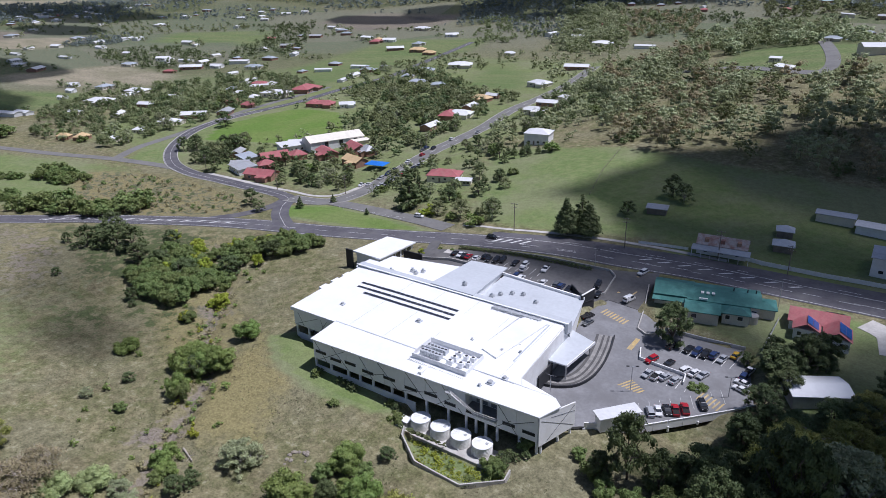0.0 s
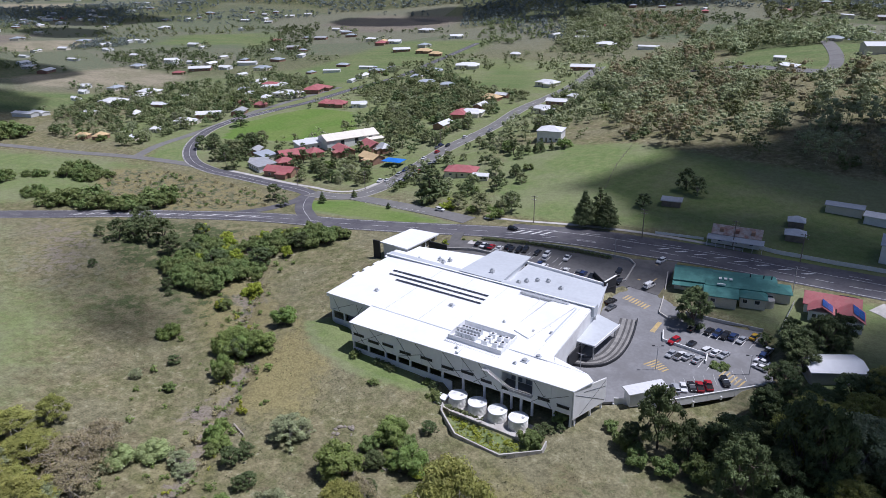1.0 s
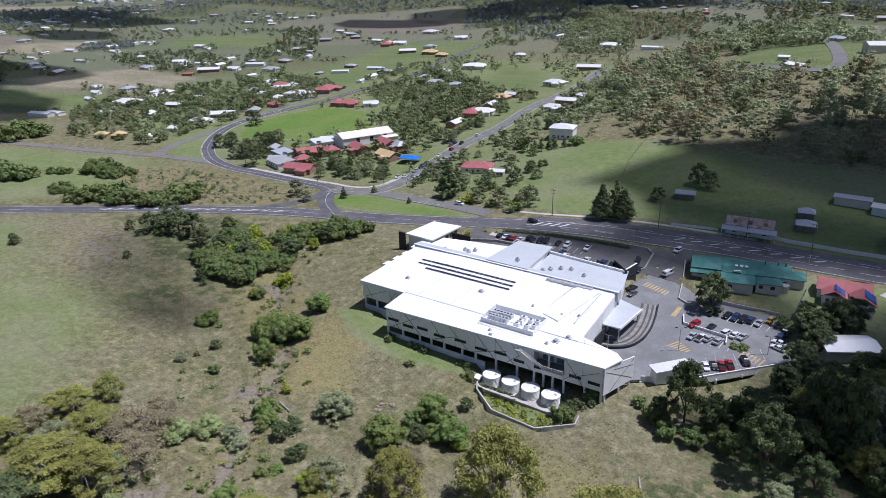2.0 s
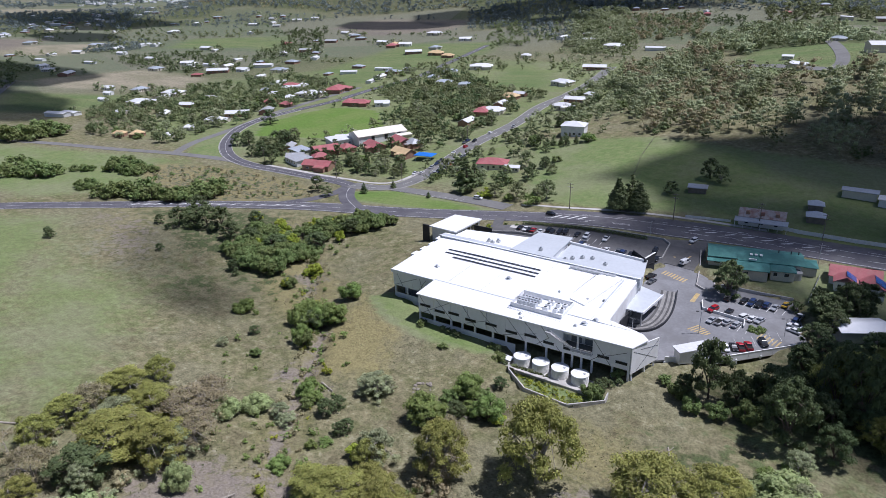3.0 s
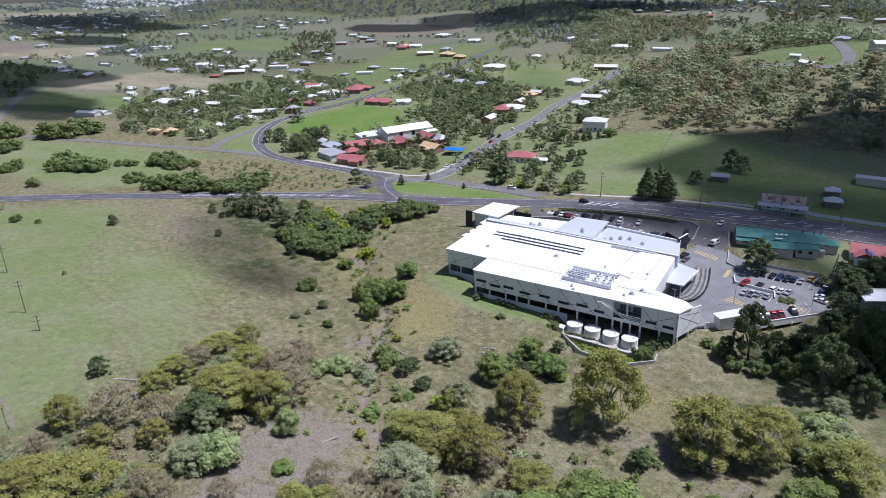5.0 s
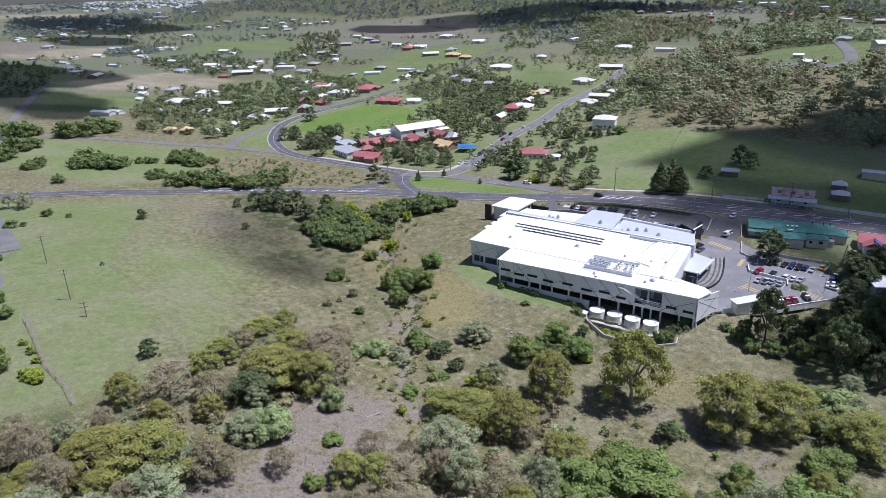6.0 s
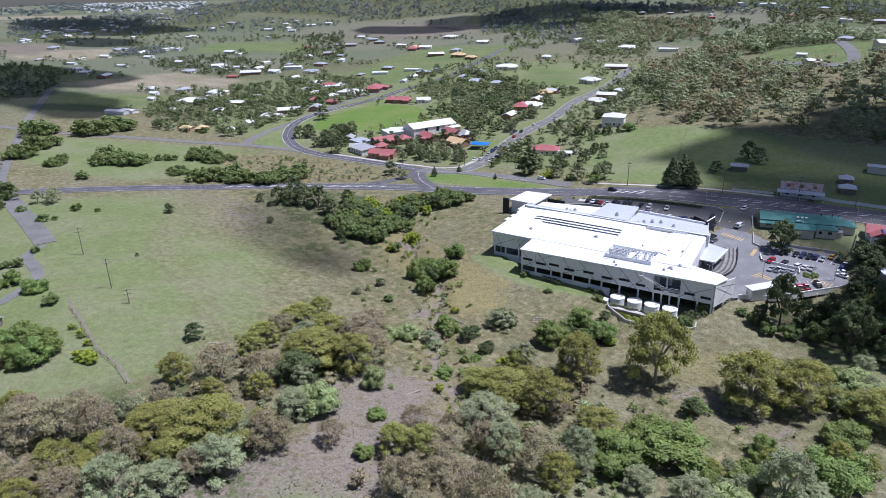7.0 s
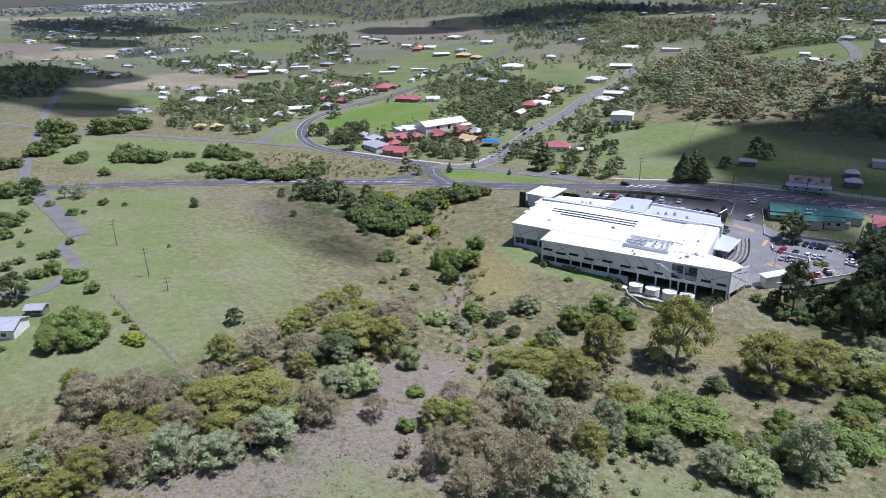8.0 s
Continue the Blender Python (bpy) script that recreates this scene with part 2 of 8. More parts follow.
# ---- the lie of the land: broad swells (x, y, reach, height) ----
SWELLS_NEAR = [(-40, 480, 110, 19.01), (20, 330, 110, -5.86), (-130, 310, 90, -2.02), (-180, 105, 45, -9.4), (-125, 72, 35, -4.52), (-210, 0, 80, 3.53), (-40, 60, 50, -3.7), (-90, 180, 60, 1.85), (20, 200, 80, 0.2), (-310, 190, 80, -5.13), (-300, 60, 90, 0.38), (-230, 580, 180, 1.98), (-560, 400, 180, -6.54)]
SWELLS_FAR = [(-120, 20, 50, -1.25), (-420, 480, 120, 3.45), (-520, 700, 180, 4.52), (-1000, 600, 300, -5.95), (40, 60, 70, -5.81), (100, 450, 120, 27.66), (-215, 160, 35, 2.5), (-135, 105, 25, 3.62), (-85, 300, 55, 7.05), (-65, 630, 80, 14.8), (-225, 225, 50, -2.4), (-70, 100, 22, -1.55), (-150, -15, 35, 1.29)]
DISTANT_HILLS = [(-1150, 1500, 300, 95), (-800, 1500, 240, 50), (-350, 1500, 260, 30), (-150, 1900, 500, 60), (150, 1500, 350, 45), (520, 950, 220, 50), (-1300, 2700, 700, 40), (500, 2600, 800, 90), (-2200, 1300, 600, 15)]


BASE_Z = 4.27


def inside(x, y, poly):
    x, y = np.asarray(x, float), np.asarray(y, float)
    hit = np.zeros(x.shape, bool)
    for (ax, ay), (bx, by) in zip(poly, poly[1:] + poly[:1]):
        hit ^= ((ay > y) != (by > y)) & (x < (bx - ax) * (y - ay) / (by - ay + 1e-9) + ax)
    return hit


def edge_distance(x, y, poly, closed=True):
    x, y = np.asarray(x, float), np.asarray(y, float)
    best = np.full(x.shape, 1e9)
    for (ax, ay), (bx, by) in zip(poly if closed else poly[:-1], poly[1:] + poly[:1] if closed else poly[1:]):
        dx, dy = bx - ax, by - ay
        s = np.clip(((x - ax) * dx + (y - ay) * dy) / (dx * dx + dy * dy + 1e-9), 0, 1)
        best = np.minimum(best, np.hypot(x - ax - s * dx, y - ay - s * dy))
    return best


def soft_inside(x, y, poly, blur):
    """1 inside, 0 outside, sliding over blur metres each way."""
    d = edge_distance(x, y, poly) * np.where(inside(x, y, poly), 1, -1)
    return np.clip(0.5 + d / (2 * blur), 0, 1)


CAR_DECK = [(-64.0, 178.0), (-53.5, 177.0), (-44.5, 171.5), (-23.0, 172.5), (-16.5, 149.5), (-36.5, 127.5), (-47.5, 121.5), (-51.0, 118.5), (-61.5, 121.0), (-63.0, 148.0), (-67.0, 166.0)]


def deck_z(x, y):
    return np.maximum(1.2, 3.3 + 0.07 * (np.asarray(y) - 165) - 0.022 * (np.asarray(x) + 51))


NORTH_LOT = [(-134, 172), (-134.5, 181), (-122, 185.5), (-107, 189.5), (-90, 191.5), (-75, 192), (-70.5, 194), (-64.5, 195.8), (-55.5, 199.5), (-53.2, 177.2), (-64.2, 178.1), (-67, 172), (-96, 173), (-110, 174), (-128, 172)]


def open_ground(x, y):
    """The swells alone, before any cutting."""
    x, y = np.asarray(x, float), np.asarray(y, float)
    z = np.full(x.shape, BASE_Z)
    for a, b, s, k in SWELLS_NEAR + SWELLS_FAR + DISTANT_HILLS:
        z = z + k * np.exp(-((x - a) ** 2 + (y - b) ** 2) / (2 * s * s))
    return z


def lot_z(x, y):
    """The upper car park: level with the deck at its south-east corner, with the road at its north."""
    x, y = np.asarray(x, float), np.asarray(y, float)
    t = np.clip((y - 177.5) / 12, 0, 1) * np.clip((x + 76) / 8, 0, 1) + np.clip((-68 - x) / 8, 0, 1)
    return deck_z(x, y) + (open_ground(x, y) + 0.2 - deck_z(x, y)) * np.clip(t, 0, 1)


CREEK = [(-210, 150), (-180, 128), (-160, 105), (-138, 88), (-127, 70), (-112, 45), (-95, 30), (-70, 5)]


def ground_z(x, y):
    x, y = np.asarray(x, float), np.asarray(y, float)
    z = open_ground(x, y)
    z = np.where(soft_inside(x, y, NORTH_LOT, 1.0) > 0.3, np.minimum(z, lot_z(x, y) - 0.25), z)
    # the creek's gully
    z = z - 1.7 * np.exp(-(edge_distance(x, y, CREEK, False) / 2.2) ** 2)
    # cut for the car deck and the basement
    z = np.where(soft_inside(x, y, CAR_DECK, 1.0) > 0.4, np.minimum(z, deck_z(x, y) - 1.0), z)
    under = [(-133, 118), (-133, 150), (-62, 150), (-62, 118), (-54, 110.5), (-116, 110.5)]
    z = np.where(inside(x, y, under), np.minimum(z, -0.6), z)
    z = z - 0.95 * soft_inside(x, y, [(-121, 103), (-119, 113), (-88, 113), (-88, 103)], 3.5)
    z = z - 2.6 * np.exp(-((x + 24) ** 2 + (y - 128) ** 2) / 260.0)
    z = np.where(inside(x, y, [(-87, 101.5), (-58.6, 101.2), (-58.2, 108), (-87, 108)]), np.minimum(z, -2.6), z)
    z = np.where(inside(x, y, [(-82, 100.6), (-73.6, 93.6), (-61.8, 92.8), (-54.4, 98.6), (-55, 102)]), np.minimum(z, -2.9), z)
    return z


def gz(x, y):
    return float(ground_z(x, y))


# ---- ground: one sheet to the horizon ----
def steps(lo, hi, near_lo, near_hi, fine, grow):
    s = list(np.arange(near_lo, near_hi + 0.01, fine))
    d = fine
    while s[-1] < hi:
        d *= grow
        s.append(s[-1] + d)
    d = fine
    while s[0] > lo:
        d *= grow
        s.insert(0, s[0] - d)
    return np.array(s)


gx = steps(-4200, 3000, -280, 15, 2.5, 1.03)
gy = steps(-700, 4700, -75, 235, 2.5, 1.03)
GX, GY = np.meshgrid(gx, gy)
GZ = ground_z(GX, GY)
lumps = np.zeros_like(GZ)
for (fx, fy, p, a) in ((0.21, 0.17, 0.3, 0.1), (0.09, -0.13, 1.2, 0.16), (-0.31, 0.27, 2.0, 0.06)):
    lumps += a * np.sin(fx * GX + fy * GY + p) * np.sin(fy * GX - fx * GY + 1.7 * p)
rough_area = [(-200, 135), (-60, 108), (-20, 60), (-40, -20), (-180, -70), (-160, 10), (-170, 60)]
GZ = GZ + lumps * soft_inside(GX, GY, rough_area, 10)
nx, ny = len(gx), len(gy)
idx = np.arange(nx * ny).reshape(ny, nx)
quads = np.stack([idx[:-1, :-1], idx[:-1, 1:], idx[1:, 1:], idx[1:, :-1]], -1).reshape(-1, 4)

# what grows where: lush (mown green), bare (earth), dark (rank dark grass, other darker ground, and tree shade painted
# in below the deck), tan (dry straw)
OVAL = [(-359, 258), (-382, 290), (-372, 345), (-330, 352), (-292, 315), (-304, 275)]
PADDOCK = [(-180, 309), (-114, 314), (-60, 300), (20, 300), (30, 226), (-70, 222), (-100, 214), (-130, 214), (-150, 240)]
MOWN_WEST = [(-345, 72), (-298, 112), (-270, 80), (-235, 48), (-190, 34), (-166, 14), (-154, -6), (-162, -22), (-172, -45), (-185, -60), (-260, -90), (-420, 0), (-420, 60)]
SITE_LAWN = [(-140, 112), (-128, 122), (-112, 109), (-86, 106), (-92, 101), (-112, 99), (-128, 103)]
ISLAND = [(-214, 183), (-222, 197), (-200, 207), (-172, 203), (-140, 197), (-165, 189)]
WEST_FLAT = [(-440, 100), (-330, 130), (-280, 150), (-300, 200), (-380, 195), (-440, 170)]
SCRUB_BANK = [(-320, 140), (-226, 176), (-236, 203), (-300, 205), (-360, 196)]
BARE = [(-128, 26), (-104, 36), (-92, 18), (-78, -14), (-118, -52), (-150, -52), (-116, -8)]
STRAW = [(-142, 112), (-118, 100), (-108, 80), (-125, 70), (-140, 90)]
TOWN = [(-440, 220), (-300, 215), (-130, 218), (-185, 320), (-130, 420), (-180, 600), (-420, 600), (-620, 420)]
VERGE = [(-150, 172), (-70, 212), (30, 226), (40, 216), (-60, 196), (-120, 186)]


# open fields far off: (outline, colour)
GREEN_FIELDS = [[(-509, 449), (-561, 697), (-434, 733), (-403, 627), (-424, 493), (-408, 412)], [(-820, 653), (-848, 784), (-716, 606)], [(-298, 449), (-323, 550), (-267, 517), (-236, 428)], [(-130, 480), (-110, 560), (-30, 560), (-20, 450), (-80, 444)], [(-720, 280), (-580, 330), (-560, 250), (-620, 215)], [(-1000, 700), (-860, 760), (-800, 640), (-930, 600)]]
PALE_FIELDS = [[(-789, 336), (-752, 445), (-619, 424), (-581, 382), (-706, 317)], [(-1250, 480), (-1080, 620), (-1000, 490), (-1100, 430)], [(-2400, 1050), (-2000, 1150), (-1900, 1000), (-2300, 900)]]
PLOUGHED = [[(-829, 849), (-807, 936), (-613, 946), (-584, 842), (-678, 778)], [(-1400, 540), (-1250, 600), (-1150, 480), (-1300, 440)]]


# floors of the far woods
FOREST = [[(-1837, 1258), (-2700, 2300), (-300, 1900), (-500, 1100), (-658, 1067), (-820, 970), (-887, 954), (-1063, 987), (-1289, 1023), (-1204, 899), (-1328, 870)], [(-2035, 887), (-1863, 1081), (-1668, 1110), (-1319, 863), (-1222, 726), (-1518, 769), (-1373, 659), (-1470, 601)], [(-216, 788), (-168, 929), (-89, 924), (-30, 700), (-20, 520), (-93, 481), (-189, 689)], [(-475, 1021), (-396, 1052), (-284, 782), (-281, 659), (-324, 653)], [(-330, 1300), (300, 1500), (300, 980), (-60, 960), (-200, 1040), (-300, 1080)], [(-700, 1075), (-511, 1139), (-296, 1069), (-438, 958), (-546, 828)]]


def in_field(x, y):
    return any(bool(inside(x, y, p)) for p in GREEN_FIELDS + PALE_FIELDS + PLOUGHED)

BRANCH_VERGE = [(-312, 214), (-330, 222), (-352, 240), (-372, 268), (-380, 300), (-392, 300), (-384, 262), (-376, 228), (-362, 208)]
WEST_FLAT_SOUTH = [(-440, 100), (-350, 106), (-325, 138), (-356, 166), (-368, 192), (-440, 172), (-540, 140)]
WEST_MEADOW = [(-300, 100), (-240, 118), (-205, 80), (-180, 55), (-160, 34), (-150, 5), (-190, 20), (-235, 40), (-280, 70)]
GARDENS = [(-52, 178), (-50, 197), (-20, 200), (30, 204), (40, 140), (-8, 150), (-22, 172)]
TAVERN_GRASS = [(-60, 212), (40, 219), (40, 232), (-60, 226)]
SUNKEN_GARDEN = [(-82, 100.8), (-73.6, 93.6), (-61.8, 92.8), (-54.4, 98.6), (-55, 102)]


def cover(x, y):
    s = lambda poly, b: soft_inside(x, y, poly, b)
    lush = np.maximum.reduce([1.6 * s(OVAL, 2), 1.1 * s(PADDOCK, 5), 0.74 * s(MOWN_WEST, 10), 1.2 * s(SITE_LAWN, 1.2), 1.3 * s(ISLAND, 1.5), 1.0 * s(BRANCH_VERGE, 3), 0.85 * s(WEST_FLAT, 8), 0.9 * s(WEST_FLAT_SOUTH, 8), 0.66 * s(WEST_MEADOW, 14), 0.7 * s(TOWN, 15), 0.35 * s(VERGE, 3), 0.9 * s(GARDENS, 3), 0.9 * s(TAVERN_GRASS, 4), 0.55 * np.exp(-((x + 20) ** 2 + (y - 5) ** 2) / 1600.0), 0.85 * s(SUNKEN_GARDEN, 0.6), 0.62 * np.exp(-((x + 95) ** 2 / 240 + (y + 25) ** 2 / 160)), 0.7 * np.exp(-((x + 42) ** 2 / 300 + (y - 10) ** 2 / 220)), 0.6 * np.exp(-((x + 12) ** 2 / 200 + (y - 105) ** 2 / 160))])
    bank = s([(-349, 168), (-358, 185), (-328, 200), (-293, 203), (-247, 196), (-228, 180), (-250, 160), (-278, 147), (-314, 148)], 5)
    tan = s([(-301, 111), (-284, 124), (-253, 116), (-230, 104), (-222, 82), (-246, 77)], 18)
    scrub = s([(-284, 126), (-243, 152), (-215, 156), (-200, 118), (-230, 104), (-253, 116)], 6)
    lush = lush * (1 - 0.9 * np.maximum.reduce([bank, tan, scrub]))
    bare = np.maximum.reduce([0.85 * np.exp(-((x + 172) ** 2 / 80 + (y - 117) ** 2 / 30)), 0.8 * np.exp(-((x + 131) ** 2 / 30 + (y - 68) ** 2 / 70)), 0.62 * tan, 0.6 * scrub, 0.78 * np.exp(-(edge_distance(x, y, CREEK, False) / 2.8) ** 2), 0.8 * s(BARE, 7), 0.75 * np.exp(-((x + 40) ** 2 / 260 + (y - 62) ** 2 / 60)), 0.6 * np.exp(-((x + 25) ** 2 / 60 + (y - 58) ** 2 / 120)), 0.5 * np.exp(-((x + 250) ** 2 / 900 + (y - 88) ** 2 / 300)), 0.5 * bank])
    # the outlined stretch below the deck paints the trees' shade into the ground
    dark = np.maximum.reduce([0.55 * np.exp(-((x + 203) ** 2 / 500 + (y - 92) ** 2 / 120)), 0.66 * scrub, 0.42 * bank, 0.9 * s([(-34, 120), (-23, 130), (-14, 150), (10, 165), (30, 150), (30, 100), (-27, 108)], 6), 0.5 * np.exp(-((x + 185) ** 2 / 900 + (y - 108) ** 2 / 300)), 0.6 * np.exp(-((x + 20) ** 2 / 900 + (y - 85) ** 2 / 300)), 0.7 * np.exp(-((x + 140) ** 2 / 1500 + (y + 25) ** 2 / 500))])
    straw = np.maximum.reduce([0.5 * np.exp(-(edge_distance(x, y, CREEK, False) / 9.0) ** 2), 0.85 * bank, 0.5 * scrub, 0.7 * s([(-262, 121), (-244, 128), (-215, 130), (-179, 130), (-158, 120), (-135, 91), (-154, 88), (-203, 112), (-244, 121)], 5), 0.95 * s(STRAW, 8), 0.6 * np.exp(-((x + 48) ** 2 / 500 + (y - 80) ** 2 / 200))])
    return lush, bare, dark, straw


ground_me = raw_mesh("ground", np.stack([GX, GY, GZ], -1).reshape(-1, 3), quads, None)
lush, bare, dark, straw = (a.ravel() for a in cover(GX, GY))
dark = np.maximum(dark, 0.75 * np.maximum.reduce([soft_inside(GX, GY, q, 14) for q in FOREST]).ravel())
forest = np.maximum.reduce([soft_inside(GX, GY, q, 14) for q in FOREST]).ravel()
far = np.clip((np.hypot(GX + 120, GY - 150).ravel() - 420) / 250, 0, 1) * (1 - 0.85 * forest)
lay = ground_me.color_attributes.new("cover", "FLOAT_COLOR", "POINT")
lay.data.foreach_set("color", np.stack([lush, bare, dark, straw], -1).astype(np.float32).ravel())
lay2 = ground_me.color_attributes.new("farland", "FLOAT_COLOR", "POINT")
lay2.data.foreach_set("color", np.stack([far, *(np.maximum.reduce([soft_inside(GX, GY, q, 9) for q in f]).ravel() for f in (GREEN_FIELDS, PALE_FIELDS, PLOUGHED))], -1).astype(np.float32).ravel())
ground_me.polygons.foreach_set("use_smooth", [True] * len(ground_me.polygons))


def ground_material():
    m = bpy.data.materials.new("grassland")
    m.use_nodes = True
    n, l = m.node_tree.nodes, m.node_tree.links
    bsdf = n["Principled BSDF"]
    bsdf.inputs["Roughness"].default_value, bsdf.inputs["Specular IOR Level"].default_value = 0.95, 0.1
    co = n.new("ShaderNodeTexCoord").outputs["Object"]

    def noise_tex(scale, detail, stretch=(1, 1, 1)):
        mp = n.new("ShaderNodeMapping")
        mp.inputs["Scale"].default_value = stretch
        l.new(co, mp.inputs["Vector"])
        t = n.new("ShaderNodeTexNoise")
        t.inputs["Scale"].default_value, t.inputs["Detail"].default_value, t.inputs["Roughness"].default_value = scale, detail, 0.62
        l.new(mp.outputs[0], t.inputs["Vector"])
        return t.outputs["Fac"]

    def mixed(fac, a, b):
        x = n.new("ShaderNodeMix")
        x.data_type = "RGBA"
        for sock, val in ((x.inputs["Factor"], fac), (x.inputs[6], a), (x.inputs[7], b)):
            if isinstance(val, tuple):
                sock.default_value = (*val, 1)
            elif isinstance(val, float):
                sock.default_value = val
            else:
                l.new(val, sock)
        return x.outputs[2]

    def ranged(v, a, b, lo=0.0, hi=1.0):
        r = n.new("ShaderNodeMapRange")
        r.interpolation_type = "SMOOTHSTEP"
        for k, q in (("From Min", a), ("From Max", b), ("To Min", lo), ("To Max", hi)):
            r.inputs[k].default_value = q
        l.new(v, r.inputs["Value"])
        return r.outputs[0]

    def maths(op, a, b):
        x = n.new("ShaderNodeMath")
        x.operation = op
        for s, v in zip(x.inputs, (a, b)):
            if isinstance(v, float):
                s.default_value = v
            else:
                l.new(v, s)
        return x.outputs[0]

    fine, mid, wide, blot = noise_tex(1.7, 8), noise_tex(0.22, 8), noise_tex(0.035, 6), noise_tex(0.5, 10)
    att = n.new("ShaderNodeAttribute")
    att.attribute_name = "cover"
    sep = n.new("ShaderNodeSeparateColor")
    l.new(att.outputs["Color"], sep.inputs[0])
    fatt = n.new("ShaderNodeAttribute")
    fatt.attribute_name = "farland"
    # rough pasture: greyish straw mixed with olive
    base = mixed(ranged(mid, 0.36, 0.62), (0.226, 0.203, 0.116), (0.14, 0.142, 0.066))
    base = mixed(ranged(wide, 0.42, 0.62), base, (0.196, 0.183, 0.11))
    base = mixed(ranged(noise_tex(0.09, 7), 0.53, 0.66), base, (0.168, 0.15, 0.086))
    base = mixed(ranged(blot, 0.55, 0.72), base, (0.24, 0.227, 0.15))
    ragged = maths("MULTIPLY", ranged(maths("ADD", mid, blot), 0.75, 1.25, -0.35, 0.35), 1.0)

    def area(sock):
        return ranged(maths("ADD", sock, ragged), 0.35, 0.75)

    green = mixed(ranged(mid, 0.35, 0.65), (0.145, 0.196, 0.072), (0.184, 0.218, 0.092))
    green = mixed(ranged(wide, 0.4, 0.65), green, (0.205, 0.222, 0.118))
    c = mixed(ranged(maths("ADD", att.outputs["Alpha"], maths("MULTIPLY", ragged, 0.5)), 0.2, 0.85), base, mixed(ranged(blot, 0.35, 0.7), (0.272, 0.236, 0.112), (0.205, 0.182, 0.086)))
    c = mixed(area(sep.outputs[1]), c, mixed(ranged(blot, 0.4, 0.65), (0.25, 0.215, 0.18), (0.19, 0.165, 0.125)))
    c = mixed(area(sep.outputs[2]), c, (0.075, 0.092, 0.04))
    c = mixed(ranged(maths("ADD", sep.outputs[0], maths("MULTIPLY", ragged, 0.45)), 0.12, 0.92), c, green)
    c = mixed(ranged(sep.outputs[0], 1.05, 1.4), c, mixed(ranged(wide, 0.4, 0.6), (0.125, 0.2, 0.045), (0.155, 0.21, 0.06)))
    # distant fields, base colours cooled a little to suggest haze
    mp = n.new("ShaderNodeMapping")
    mp.inputs["Scale"].default_value, mp.inputs["Rotation"].default_value = (0.0042, 0.0085, 0.001), (0, 0, 0.25)
    l.new(co, mp.inputs["Vector"])
    vor = n.new("ShaderNodeTexVoronoi")
    vor.inputs["Scale"].default_value = 1.0
    l.new(mp.outputs[0], vor.inputs["Vector"])
    sv = n.new("ShaderNodeSeparateColor")
    l.new(vor.outputs["Color"], sv.inputs[0])
    fields = mixed(ranged(sv.outputs[0], 0.25, 0.75), (0.125, 0.152, 0.092), (0.172, 0.178, 0.126))
    fields = mixed(ranged(sv.outputs[1], 0.7, 0.74), fields, (0.1, 0.125, 0.06))
    fields = mixed(ranged(sv.outputs[2], 0.88, 0.92), fields, (0.23, 0.21, 0.165))
    fields = mixed(ranged(mid, 0.4, 0.7), fields, (0.165, 0.16, 0.104))
    fsep = n.new("ShaderNodeSeparateColor")
    l.new(fatt.outputs["Color"], fsep.inputs[0])
    c = mixed(fsep.outputs[0], c, fields)
    streak = noise_tex(0.05, 6, (0.3, 1.0, 1.0))
    c = mixed(fsep.outputs[1], c, mixed(ranged(streak, 0.35, 0.65), (0.125, 0.17, 0.065), (0.165, 0.19, 0.085)))
    c = mixed(fsep.outputs[2], c, mixed(ranged(streak, 0.35, 0.65), (0.3, 0.265, 0.19), (0.22, 0.205, 0.135)))
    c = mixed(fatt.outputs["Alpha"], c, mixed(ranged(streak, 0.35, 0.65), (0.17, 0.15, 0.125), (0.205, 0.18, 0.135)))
    val = n.new("ShaderNodeHueSaturation")
    l.new(c, val.inputs["Color"])
    speckle = ranged(maths("ADD", fine, blot), 0.65, 1.35, -0.44, 0.36)
    calm = ranged(sep.outputs[0], 0.2, 0.8, 1.0, 0.45)
    l.new(maths("ADD", maths("MULTIPLY", speckle, calm), 1.0), val.inputs["Value"])
    l.new(val.outputs[0], bsdf.inputs["Base Color"])
    b = n.new("ShaderNodeBump")
    b.inputs["Strength"].default_value, b.inputs["Distance"].default_value = 0.6, 0.5
    l.new(maths("ADD", fine, mid), b.inputs["Height"])
    l.new(b.outputs[0], bsdf.inputs["Normal"])
    return m


ground_me.materials.clear()
ground_me.materials.append(ground_material())
ground = new("ground", ground_me)
tagged(ground, "rolling pasture of dry straw-coloured and green grass", "ground", kind="structure")


# ---- roads ----
def smooth_line(pts, every=3.0):
    pts = [Vector((*p, 0)) for p in pts]
    ext = [pts[0] * 2 - pts[1]] + pts + [pts[-1] * 2 - pts[-2]]
    out = []
    for a, b, c, d in zip(ext, ext[1:], ext[2:], ext[3:]):
        n = max(2, int((c - b).length / every))
        for i in range(n):
            t = i / n
            out.append(0.5 * ((2 * b) + (c - a) * t + (2 * a - 5 * b + 4 * c - d) * t * t + (3 * b - a - 3 * c + d) * t ** 3))
    out.append(pts[-1])
    return [(p.x, p.y) for p in out]


def offset_line(line, off):
    out = []
    for i, (x, y) in enumerate(line):
        (ax, ay), (bx, by) = line[max(i - 1, 0)], line[min(i + 1, len(line) - 1)]
        d = math.hypot(bx - ax, by - ay) or 1
        out.append((x - (by - ay) / d * off, y + (bx - ax) / d * off))
    return out


